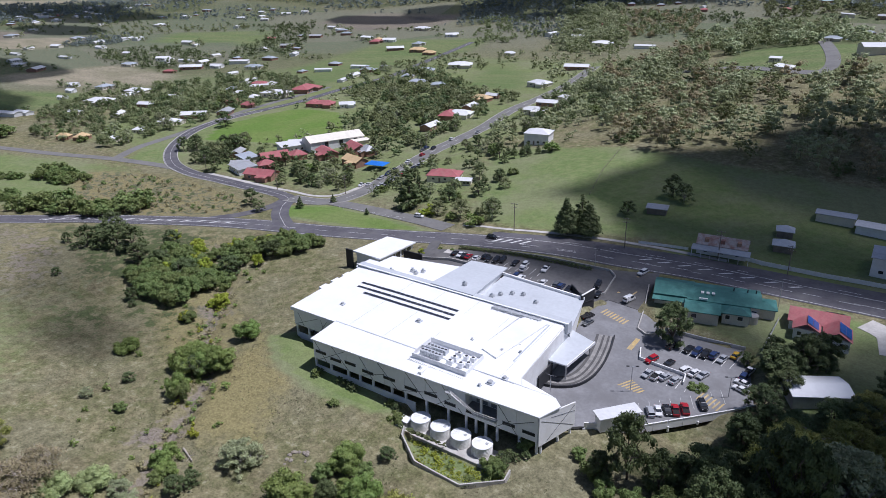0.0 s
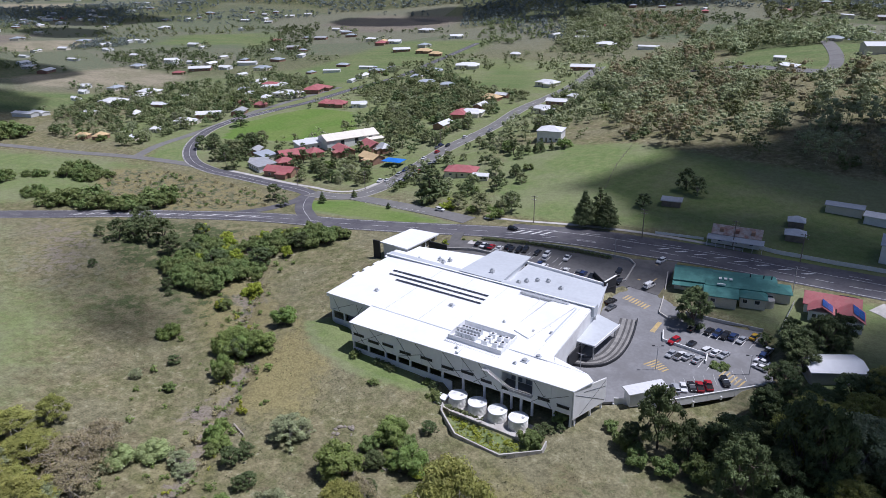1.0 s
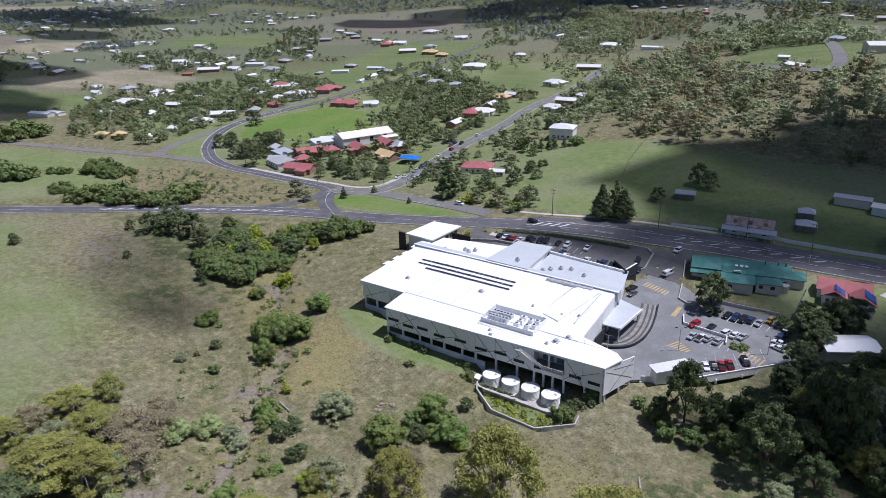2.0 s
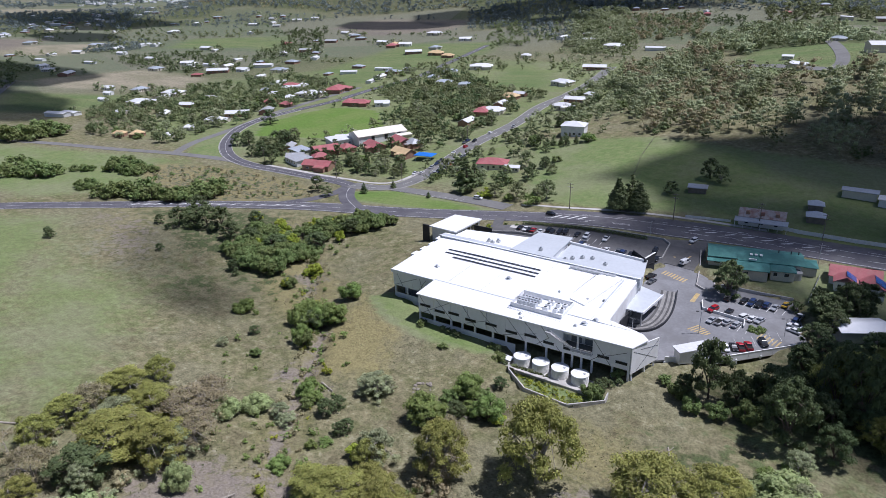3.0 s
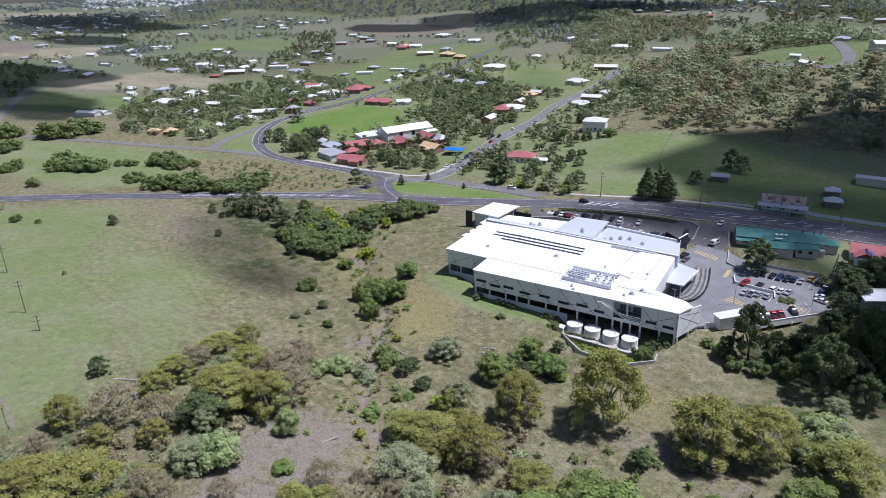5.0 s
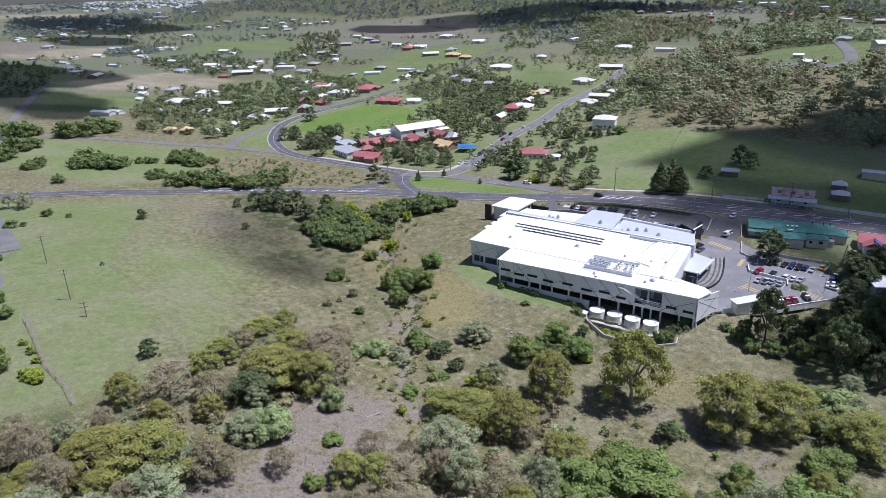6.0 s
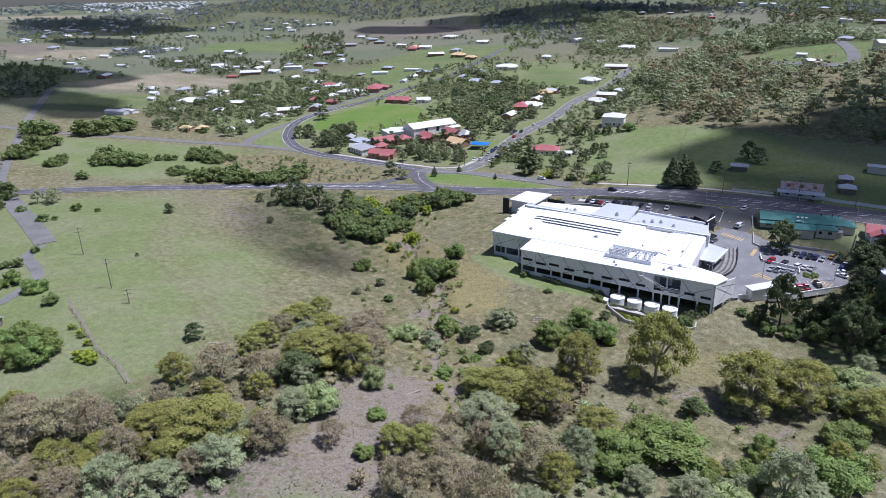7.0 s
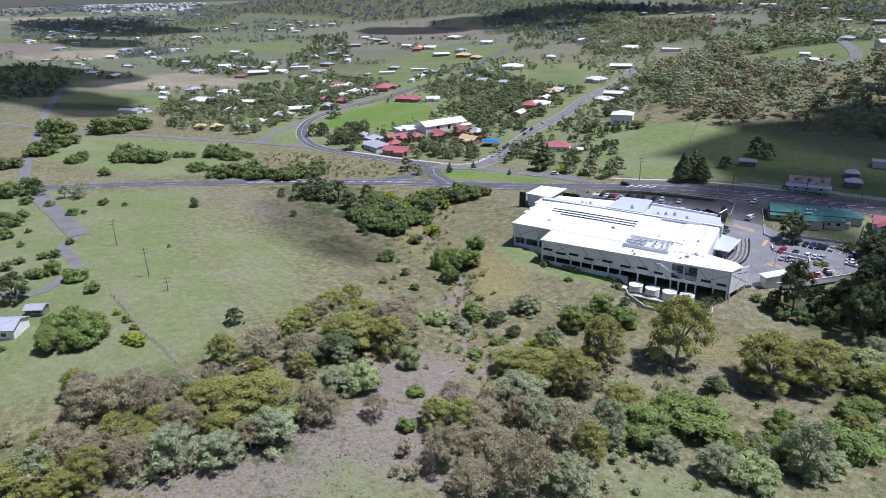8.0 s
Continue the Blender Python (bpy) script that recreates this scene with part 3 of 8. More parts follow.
def strip(shape, line, half, lift, thick=0.25, across=1):
    """A ribbon that lies on the ground, with a side to it."""
    rails = [offset_line(line, half * (1 - 2 * k / across)) for k in range(across + 1)]
    rows = [[(x, y, gz(x, y) + lift) for x, y in r] for r in rails]
    k = len(shape.v)
    w = len(rows)
    for i in range(len(line)):
        shape.v += [r[i] for r in rows]
        shape.v += [(rows[0][i][0], rows[0][i][1], rows[0][i][2] - thick), (rows[-1][i][0], rows[-1][i][1], rows[-1][i][2] - thick)]
    s = w + 2
    for i in range(len(line) - 1):
        a, b = k + i * s, k + (i + 1) * s
        for j in range(w - 1):
            shape.f.append((a + j, a + j + 1, b + j + 1, b + j))
        shape.f.append((a, b, b + w, a + w))
        shape.f.append((a + w - 1, a + w + 1, b + w + 1, b + w - 1))
    return shape


def road(name, pts, width, mat, lift, label, kerb=False):
    line = smooth_line(pts)
    ob = part(name, strip(Shape(), line, width / 2, lift, across=4), mat)
    tagged(ob, label, "road", kind="structure")
    if kerb:
        for side in (1, -1):
            part("kerb", strip(Shape(), offset_line(line, side * (width / 2 + 0.15)), 0.15, lift + 0.1), "pale_concrete", ob)
    return line, ob


def dashes(line, off, lift, width, dash, gap, mat, parent, name="lane_marking"):
    line = offset_line(smooth_line(line, 1.0) if len(line) < 12 else line, off)
    sh, run = Shape(), 0.0
    cur = [line[0]]
    on = True
    for p in line[1:]:
        run += math.dist(cur[-1], p)
        cur.append(p)
        if run >= (dash if on else gap):
            if on and len(cur) > 1:
                strip(sh, cur, width / 2, lift, 0.02)
            on, run, cur = not on if gap else True, 0.0, [p]
    if on and len(cur) > 1:
        strip(sh, cur, width / 2, lift, 0.02)
    part(name, sh, mat, parent)


MAIN = [(-640, -95), (-520, -30), (-440, 16), (-389, 53), (-340, 95), (-300, 125), (-273, 144), (-222, 168), (-176, 182), (-144, 190), (-118, 196), (-89, 201), (-69, 203), (-45, 207), (-19, 209), (10, 211), (80, 214), (160, 222), (300, 250)]
main_line, main_road = road("road", MAIN, 11.0, "asphalt", 0.1, "grey two-lane bitumen main road with white markings")
dashes(main_line, 4.7, 0.125, 0.15, 40, 0, "paint", main_road)
dashes(main_line, -4.7, 0.125, 0.15, 40, 0, "paint", main_road)
WIDE = [(-118, 197.5), (-89, 203.5), (-69, 206), (-45, 209.5), (-19, 212), (10, 214), (60, 217)]
wide_line, wide_road = road("road_lane", WIDE, 15.0, "asphalt", 0.08, "widened bitumen lanes of the main road")
medians = [p for p in main_line if -300 < p[0] < -215]
dashes(medians, 0.9, 0.13, 0.15, 60, 0, "paint", main_road)
dashes(medians, -0.9, 0.13, 0.15, 60, 0, "paint", main_road)
dashes([p for p in main_line if -215 < p[0] < 60 or p[0] < -300], 0.0, 0.13, 0.13, 4, 6, "paint", main_road)
dashes([p for p in wide_line], 3.6, 0.13, 0.15, 3, 9, "paint", wide_road)
dashes([p for p in wide_line], -3.4, 0.15, 0.15, 3, 9, "paint", wide_road)


def hatching(line, first, last, every, half, mat, parent, lift=0.13, width=1.1, lean=1.6):
    sh, run = Shape(), 0.0
    for a, b in zip(line, line[1:]):
        run += math.dist(a, b)
        if run >= every and first < a[0] < last:
            run = 0.0
            d = Vector((b[0] - a[0], b[1] - a[1], 0)).normalized()
            s = Vector((-d.y, d.x, 0))
            p = [(Vector((*a, 0)) + d * (k * lean + e) + s * k * half) for k, e in ((-1, 0), (-1, width), (1, width), (1, 0))]
            sh.hexa([(q.x, q.y, gz(q.x, q.y) + lift - 0.02) for q in p], [(q.x, q.y, gz(q.x, q.y) + lift) for q in p])
    part("hatched_marking", sh, mat, parent)


hatching(main_line, -296, -222, 3.4, 1.25, "paint", main_road)
hatching(wide_line, -66, -14, 4.2, 0.9, "paint", wide_road, 0.125)
hatching(wide_line, -117, -100, 3.4, 1.6, "paint", wide_road, 0.125)

BRANCH = [(-200, 176), (-213, 185), (-222, 195), (-229, 205), (-242, 209), (-262, 210), (-285, 211), (-308, 211), (-332, 217), (-355, 232), (-374, 253), (-386, 275), (-391, 302), (-388, 335), (-384, 366), (-386, 411), (-386, 483), (-406, 565), (-440, 700)]
branch_line, branch_road = road("side_road", BRANCH, 7.5, "asphalt", 0.14, "curving grey bitumen side road with white centre line", kerb=False)
bend = [p for p in branch_line if p[0] < -238 and p[1] < 330]
for side in (3.9, -3.9):
    part("kerb", strip(Shape(), offset_line(bend, side), 0.14, 0.24), "pale_concrete", branch_road)
dashes(branch_line, 0.0, 0.17, 0.13, 30, 0, "paint", branch_road)
dashes([p for p in branch_line if p[0] < -240 and p[1] < 300], 3.4, 0.17, 0.13, 40, 0, "paint", branch_road)
SPLAY = [(-236, 165), (-228, 178), (-226, 193), (-230, 206)]
road("slip_lane", SPLAY, 6.0, "asphalt", 0.12, "bitumen slip lane sweeping into the junction")
STREET = [(-229, 206), (-214, 207), (-206, 213), (-204.5, 231), (-208, 258), (-212, 294), (-210, 342), (-215, 388), (-212, 430), (-214, 476), (-230, 560)]
street_line, street_road = road("street", STREET, 9.0, "old_asphalt", 0.17, "grey village street with parked cars", kerb=True)
dashes(street_line, 0.0, 0.19, 0.14, 3, 4, "paint", street_road)
SLIP = [(-206, 210), (-188, 209), (-170, 207), (-154, 205), (-138, 202)]
slip_line, slip_road = road("service_road", SLIP, 7.5, "old_asphalt", 0.15, "grey service road with angled parking bays")
WEST = [(-312, 211), (-330, 212), (-370, 204), (-406, 191), (-445, 180), (-520, 160), (-640, 150)]
road("west_lane", WEST, 6.0, "old_asphalt", 0.11, "pale narrow bitumen lane")
road("back_lane", [(-368, 204), (-380, 228), (-386, 262), (-400, 330), (-404, 420)], 6.0, "old_asphalt", 0.1, "pale narrow bitumen lane beside houses")
road("north_lane", [(-386, 62), (-424, 81), (-500, 127), (-620, 200), (-800, 320)], 6.0, "old_asphalt", 0.12, "pale country lane")
road("farm_drive", [(-379, 62), (-364, 56), (-320, 42), (-281, 29)], 8.0, "old_asphalt", 0.16, "short grey bitumen drive off the main road")
road("cottage_drive", [(-280, 27), (-272, 17), (-262, 14), (-249, 9), (-241, 0), (-237, -12), (-250, -18)], 4.0, "old_asphalt", 0.14, "pale gravel drive to a cottage")
road("hill_road", [(-180, 490), (-111, 487), (-64, 457), (-48, 452), (-46, 480), (-60, 560), (-75, 640)], 8.0, "old_asphalt", 0.25, "pale road along the hill top")
road("footpath", [(-134, 206.5), (-126, 208), (-116, 209), (-90, 214), (-66, 217), (-40, 219)], 1.6, "pale_concrete", 0.12, "pale concrete footpath beside the road")
road("school_path", [(-300, 216), (-275, 216), (-250, 215), (-236, 215), (-222, 214), (-212, 220), (-211, 240)], 2.2, "pale_concrete", 0.13, "pale concrete footpath in front of the school")
road("dirt_track", [(-161, -15.2), (-170, -12.2), (-185, -9.2), (-201, -3.2), (-222, 4)], 0.6, "timber", 0.05, "thin worn track along a field boundary")
road("exit_drive", [(-134, 189), (-133, 185), (-130.5, 179), (-129, 173), (-127, 167)], 4.0, "lot_asphalt", 0.3, "narrow curved bitumen drive from the road to the car park")
road("drive_apron", [(-126, 182.5), (-121, 182.6)], 3.0, "pale_concrete", 0.34, "pale concrete apron beside the exit drive")
road("house_yard", [(1, 200), (7, 196), (9, 186)], 7.0, "pale_concrete", 0.1, "pale concrete yard beside the red-roofed house")
bays = Shape()
for i in range(12):
    x, y = -198 + i * 3.2, 208.6 - i * 0.22
    bays.sheet([(x, y - 3.2, gz(x, y) + 0.185), (x + 0.16, y - 3.2, gz(x, y) + 0.185), (x + 1.9, y + 1.5, gz(x, y) + 0.185), (x + 1.74, y + 1.5, gz(x, y) + 0.185)], 0.02)
part("parking_bay_lines", bays, "paint", slip_road)
bays = Shape()
for i in range(16):
    y = 228 + i * 3.4
    x = -201.8 - (y - 231) * 0.085
    bays.sheet([(x, y, gz(x, y) + 0.2), (x + 2.6, y + 1.4, gz(x, y) + 0.2), (x + 2.6, y + 1.56, gz(x, y) + 0.2), (x, y + 0.16, gz(x, y) + 0.2)], 0.02)
part("parking_bay_lines", bays, "paint", street_road)


# ---- the shopping centre ----
centre = tagged(new("shopping_centre"), "large white-roofed shopping centre with pale grey panel walls on posts", "building")
FW, FE = Vector((-116.5, 107.3, 0)), Vector((-52.0, 108.8, 0))
F_LEN = (FE - FW).length
F_DIR = (FE - FW).normalized()
F_OUT = Vector((F_DIR.y, -F_DIR.x, 0))


def on_front(s, z, out=0.0):
    """A place on the south front: s from 0 (west) to 1 (east)."""
    p = FW.lerp(FE, s) + F_OUT * out
    return (p.x, p.y, z)


def front_slab(shape, s0, s1, z0, z1, out0, out1):
    """z0 and z1: heights at (s0, s1)."""
    return shape.hexa([on_front(s0, z0[0], out0), on_front(s1, z0[1], out0), on_front(s1, z0[1], out1), on_front(s0, z0[0], out1)],
                      [on_front(s0, z1[0], out0), on_front(s1, z1[1], out0), on_front(s1, z1[1], out1), on_front(s0, z1[0], out1)])


top = lambda s: 9.0 + 0.75 * s
low = lambda s: 3.45 - 0.45 * s
# front wall as panels with thin joints
edges = [0.0, 0.085, 0.175, 0.265, 0.36, 0.455, 0.55, 0.645, 0.72, 0.845, 0.92, 1.0]
for a, b in zip(edges, edges[1:]):
    if a == 0.72:
        continue
    g = 0.0006
    part("wall_panel", front_slab(Shape(), a + g, b - g, (low(a), low(b)), (top(a), top(b)), -0.35, 0.0), "panel", centre)
# the recessed terrace in the front, with its glazed back wall and stair
part("wall_panel", front_slab(Shape(), 0.7206, 0.8444, (low(0.72), low(0.84)), (4.9, 5.0), -0.35, 0.0), "panel", centre)
part("wall_panel", front_slab(Shape(), 0.7206, 0.8444, (8.9, 9.0), (top(0.72), top(0.84)), -0.35, 0.0), "panel", centre)
part("terrace_floor", front_slab(Shape(), 0.71, 0.855, (4.9, 4.9), (5.1, 5.1), -3.4, -0.36), "concrete", centre)
part("terrace_back_wall", front_slab(Shape(), 0.71, 0.855, (5.1, 5.1), (8.9, 8.9), -3.6, -3.4), "panel", centre)
for k in (0.715, 0.853):
    part("terrace_side_wall", front_slab(Shape(), k - 0.004, k + 0.002, (5.1, 5.1), (8.9, 8.9), -3.38, -0.37), "panel", centre)
for a in (0.735, 0.795):
    part("glazed_screen", front_slab(Shape(), a, a + 0.045, (5.3, 5.3), (8.4, 8.4), -3.38, -3.3), "pale_glass", centre)
part("terrace_post", front_slab(Shape(), 0.778, 0.786, (5.1, 5.1), (8.9, 8.9), -0.34, -0.02), "white_wall", centre)
stair = part("escape_stair", Shape().beam(on_front(0.665, 8.4, 0.7), on_front(0.765, 5.2, 0.7), 1.0, 0.14), "steel", centre)
part("stair_landing", front_slab(Shape(), 0.645, 0.672, (8.3, 8.3), (8.5, 8.5), 0.05, 1.3), "steel", stair)
part("stair_landing", front_slab(Shape(), 0.76, 0.85, (5.0, 5.0), (5.2, 5.2), 0.05, 1.3), "steel", stair)
for dz in (0.55, 1.05):
    part("handrail", Shape().beam(on_front(0.665, 8.4 + dz, 1.25), on_front(0.765, 5.2 + dz, 1.25), 0.07, 0.07), "white_timber", stair)
    part("handrail", Shape().beam(on_front(0.765, 5.2 + dz, 1.28), on_front(0.85, 5.2 + dz, 1.28), 0.07, 0.07), "white_timber", stair)
for i in range(9):
    s = 0.665 + i * 0.0231
    z = 8.4 - max(0, min(1, (s - 0.665) / 0.1)) * 3.2
    part("baluster", Shape().beam(on_front(s, z, 1.26), on_front(s, z + 1.05, 1.26), 0.06, 0.06), "white_timber", stair)
# slot windows
for s, z in ((0.012, 5.9), (0.09, 5.2), (0.165, 5.7), (0.252, 5.1), (0.356, 5.5), (0.455, 4.9), (0.545, 5.4), (0.632, 4.75), (0.722, 4.6), (0.795, 4.65), (0.868, 5.1), (0.943, 4.8)):
    w = 0.055 if s < 0.6 else 0.047
    win = part("slot_window", front_slab(Shape(), s, s + w, (z - 0.35, z - 0.35), (z + 0.3, z + 0.3), 0.004, 0.05), "dark_glass", centre)
    part("window_frame", front_slab(Shape(), s - 0.001, s + w + 0.001, (z + 0.3, z + 0.3), (z + 0.38, z + 0.38), 0.004, 0.12), "dark_line", win)
    part("window_frame", front_slab(Shape(), s - 0.001, s + w + 0.001, (z - 0.43, z - 0.43), (z - 0.35, z - 0.35), 0.004, 0.12), "dark_line", win)
# dark decorative strips that cross the panels
for s0, z0, s1, z1 in ((0.01, 8.6, 0.085, 2.0), (0.02, 3.2, 0.17, 8.7), (0.1, 8.7, 0.2, 2.2), (0.2, 2.4, 0.36, 6.2), (0.24, 8.8, 0.32, 2.0), (0.33, 8.8, 0.44, 2.0), (0.4, 2.6, 0.6, 6.5), (0.46, 9.0, 0.56, 2.0), (0.545, 9.1, 0.65, 2.2), (0.585, 2.6, 0.66, 6.4), (0.62, 9.2, 0.655, 6.3), (0.69, 4.4, 0.72, 2.4), (0.83, 2.6, 0.9, 6.2), (0.85, 9.2, 0.93, 2.5), (0.87, 4.5, 0.985, 8.0)):
    if z0 > z1:
        s0, z0, s1, z1 = s1, z1, s0, z0
    foot = max(z0, low(s0) + 0.12)
    s0, z0 = s0 + (s1 - s0) * (foot - z0) / (z1 - z0), foot
    part("wall_strip", Shape().beam(on_front(s0, z0, 0.03), on_front(s1, z1, 0.03), 0.06, 0.11), "dark_line", centre)
# posts and basement behind
for s in (0.004, 0.085, 0.175, 0.235, 0.3, 0.39, 0.455, 0.55, 0.645, 0.72, 0.76, 0.8, 0.845, 0.93, 0.995):
    x, y, _ = on_front(s, 0, -0.4)
    part("post", Shape().box(x - 0.25, x + 0.25, y - 0.25, y + 0.25, gz(x, y) - 0.6, low(s) + 0.2), "panel", centre)
part("basement_wall", front_slab(Shape(), 0.02, 0.99, (-2.5, -2.5), (3.4, 2.95), -9.3, -9.0), "shade_void", centre)
part("basement_slab", front_slab(Shape(), 0.0, 1.0, (low(0) - 0.05, low(1) - 0.05), (low(0) + 0.2, low(1) + 0.2), -9.0, -0.36), "shade_void", centre)
part("basement_wall", front_slab(Shape(), 0.006, 0.5, (-2.4, -2.2), (1.5, 1.2), -0.4, -0.12), "panel", centre)
# west wing
part("wall_panel", Shape().box(-132.4, -125.3, 116.3, 116.65, 4.7, 10.0), "panel", centre)
part("wall_panel", Shape().box(-125.25, -115.5, 116.3, 116.65, 4.7, 9.9), "panel", centre)
part("wall_panel", Shape().box(-132.75, -132.4, 116.3, 146.0, 4.7, 10.05), "panel", centre)
for p, q in (((-131.5, 9.5), (-129.0, 4.8)), ((-132.2, 4.8), (-123.5, 8.7)), ((-123.0, 4.8), (-119.5, 9.5)), ((-122.5, 9.5), (-121.3, 4.8))):
    part("wall_strip", Shape().beam((p[0], 116.27, p[1]), (q[0], 116.27, q[1]), 0.06, 0.11), "dark_line", centre)
for x in (-132.1, -127.5, -122.0):
    part("post", Shape().box(x - 0.25, x + 0.25, 116.35, 116.85, gz(x, 116.5) - 0.5, 4.75), "panel", centre)
for y in (122, 130, 138):
    part("post", Shape().box(-132.7, -132.2, y, y + 0.5, gz(-133, y) - 0.5, 4.75), "panel", centre)
part("basement_wall", Shape().box(-131, -115, 121.5, 121.8, -2.0, 4.7), "shade_void", centre)
part("railing", Shape().box(-132.3, -116.6, 116.45, 116.6, -1.0, 2.2), "panel", centre)
part("basement_slab", Shape().box(-132.38, -115.5, 116.7, 121.4, 4.65, 4.9), "shade_void", centre)
part("floor_slab", Shape().box(-133.0, -63, 121.9, 143, 2.3, 2.6), "shade_void", centre)
# roofs
part("main_roof", Shape().sheet([(-116.9, 106.9, 9.25), (-51.6, 108.4, 9.95), (-49.4, 114.2, 10.15), (-51.6, 116.2, 10.3), (-90, 116.2, 10.4), (-116.5, 116.2, 10.3)], 0.28), "roof_white", centre)
part("main_roof", Shape().sheet([(-116.5, 116.25, 10.31), (-60.0, 116.25, 10.37), (-61.6, 119.0, 10.42), (-63.6, 146.0, 11.0), (-90, 146.0, 11.15), (-116.9, 146.0, 11.25)], 0.28), "roof_white", centre)
part("main_roof", Shape().sheet([(-59.9, 116.25, 10.36), (-51.7, 116.25, 10.3), (-61.5, 118.9, 10.41)], 0.28), "roof_white", centre)
part("main_roof", Shape().sheet([(-132.9, 115.6, 10.4), (-116.5, 115.9, 10.28), (-116.95, 146.0, 11.2), (-134.0, 146.0, 10.8)], 0.32), "roof_white", centre)
part("fascia", Shape().hexa([(-133.0, 115.45, 9.4), (-116.6, 115.75, 9.2), (-116.6, 115.9, 9.2), (-133.0, 115.6, 9.4)], [(-133.0, 115.45, 10.43), (-116.6, 115.75, 10.3), (-116.6, 115.9, 10.3), (-133.0, 115.6, 10.43)]), "roof_white", centre)
def roof_z(x, y):
    """Top of the big white roof."""
    if x < -117:
        u, v = (-117 - x) / 16.5, (y - 116) / 30
        return 10.32 + v * (0.9 - 0.5 * u) + 0.1 * u
    e = (x + 117) / 65
    if y < 116.2:
        return 9.25 + 0.7 * e + (y - 107 - 1.5 * e) / (9.2 - 1.5 * e) * (1.1 - 0.75 * e)
    return 10.33 + (y - 116.2) / 29.8 * (0.93 - 0.34 * e)


for y, w in ((128.5, 1.1), (133.5, 1.0), (138.5, 1.0)):
    part("roof_notch", Shape().box(-134.6, -133.3, y, y + 3.0, 9.9, 10.66), "roof_white", centre)
# raised gutter wall between the roofs
part("gutter_wall", Shape().box(-134.6, -62.6, 146.05, 148.6, 8.4, 11.5), "roof_grey", centre)
part("gutter_cap", Shape().box(-134.8, -62.4, 145.75, 146.3, 11.5, 11.66), "roof_white", centre)
# north roofs
part("north_roof", Shape().sheet([(-134.5, 148.6, 8.9), (-104, 148.6, 8.9), (-104, 170.5, 7.6), (-134.5, 163.5, 8.0)], 0.4), "roof_white", centre)
part("north_roof", Shape().sheet([(-94.0, 148.6, 8.6), (-62.8, 148.6, 8.6), (-67.5, 168.0, 7.8), (-95.5, 171.0, 7.6)], 0.4), "roof_grey", centre)
part("north_wall", Shape().hexa([(-134.0, 163.0, 1.5), (-104, 169.8, 1.5), (-68, 167.3, 1.5), (-68, 166.9, 1.5), (-104, 169.4, 1.5), (-134.0, 162.6, 1.5)], [(-134.0, 163.0, 7.5), (-104, 169.8, 7.2), (-68, 167.3, 7.3), (-68, 166.9, 7.3), (-104, 169.4, 7.2), (-134.0, 162.6, 7.5)]), "white_wall", centre)
part("north_parapet", Shape().beam((-96.5, 171.0, 8.0), (-67.5, 168.2, 8.1), 0.5, 0.9), "panel", centre)
part("raised_roof", Shape().sheet([(-106.8, 146.5, 11.95), (-91.9, 146.4, 11.9), (-96.6, 174.6, 8.6), (-109.4, 173.4, 8.6)], 0.4), "roof_grey", centre)
part("raised_wall", Shape().hexa([(-93.0, 149, 8.3), (-92.6, 149, 8.3), (-96.8, 172.5, 7.2), (-97.2, 172.5, 7.2)], [(-93.0, 149, 11.2), (-92.6, 149, 11.2), (-96.8, 172.5, 8.4), (-97.2, 172.5, 8.4)]), "panel", centre)
part("raised_wall", Shape().box(-108.6, -97.0, 172.2, 172.6, 3.0, 8.4), "glass", centre)
part("east_wall", Shape().hexa([(-62.0, 119.0, 1.0), (-61.6, 119.0, 1.0), (-63.5, 148.5, 1.0), (-63.9, 148.5, 1.0)], [(-62.0, 119.0, 10.1), (-61.6, 119.0, 10.1), (-63.5, 148.5, 10.7), (-63.9, 148.5, 10.7)]), "white_wall", centre)
part("east_wall", Shape().hexa([(-63.4, 148.7, 2.0), (-63.0, 148.7, 2.0), (-67.8, 167.5, 2.0), (-68.2, 167.5, 2.0)], [(-63.4, 148.7, 8.2), (-63.0, 148.7, 8.2), (-67.8, 167.5, 7.4), (-68.2, 167.5, 7.4)]), "white_wall", centre)
part("east_window", Shape().hexa([(-64.3, 153.0, 4.0), (-64.1, 153.0, 4.0), (-66.8, 163.5, 4.0), (-67.0, 163.5, 4.0)], [(-64.3, 153.0, 7.2), (-64.1, 153.0, 7.2), (-66.8, 163.5, 7.0), (-67.0, 163.5, 7.0)]), "glass", centre)
part("north_wall", Shape().box(-134.2, -133.8, 146.6, 163.0, 1.5, 8.2), "panel", centre)
part("back_wall", Shape().hexa([(-61.7, 118.7, 1.4), (-61.5, 119.1, 1.4), (-49.7, 114.4, 1.8), (-49.9, 114.0, 1.8)], [(-61.7, 118.7, 10.05), (-61.5, 119.1, 10.05), (-49.7, 114.4, 9.7), (-49.9, 114.0, 9.7)]), "white_wall", centre)
# splayed wing wall at the south-east corner
wing = part("wing_wall", Shape().hexa([(-51.9, 108.7, 2.2), (-51.6, 108.6, 2.2), (-48.1, 119.2, 2.5), (-48.4, 119.3, 2.5)], [(-51.9, 108.7, 10.0), (-51.6, 108.6, 10.0), (-48.1, 119.2, 8.9), (-48.4, 119.3, 8.9)]), "white_wall", centre, "white splayed wing wall crossed by dark strips")
for a, b in (((0.05, 8.6), (0.95, 3.2)), ((0.2, 2.6), (0.97, 8.4)), ((0.3, 8.3), (0.98, 6.8))):
    p, q = (Vector((-51.58 + 3.5 * s, 108.6 + 10.6 * s, z)) for s, z in (a, b))
    part("wall_strip", Shape().beam(p, q, 0.05, 0.1), "dark_line", wing)
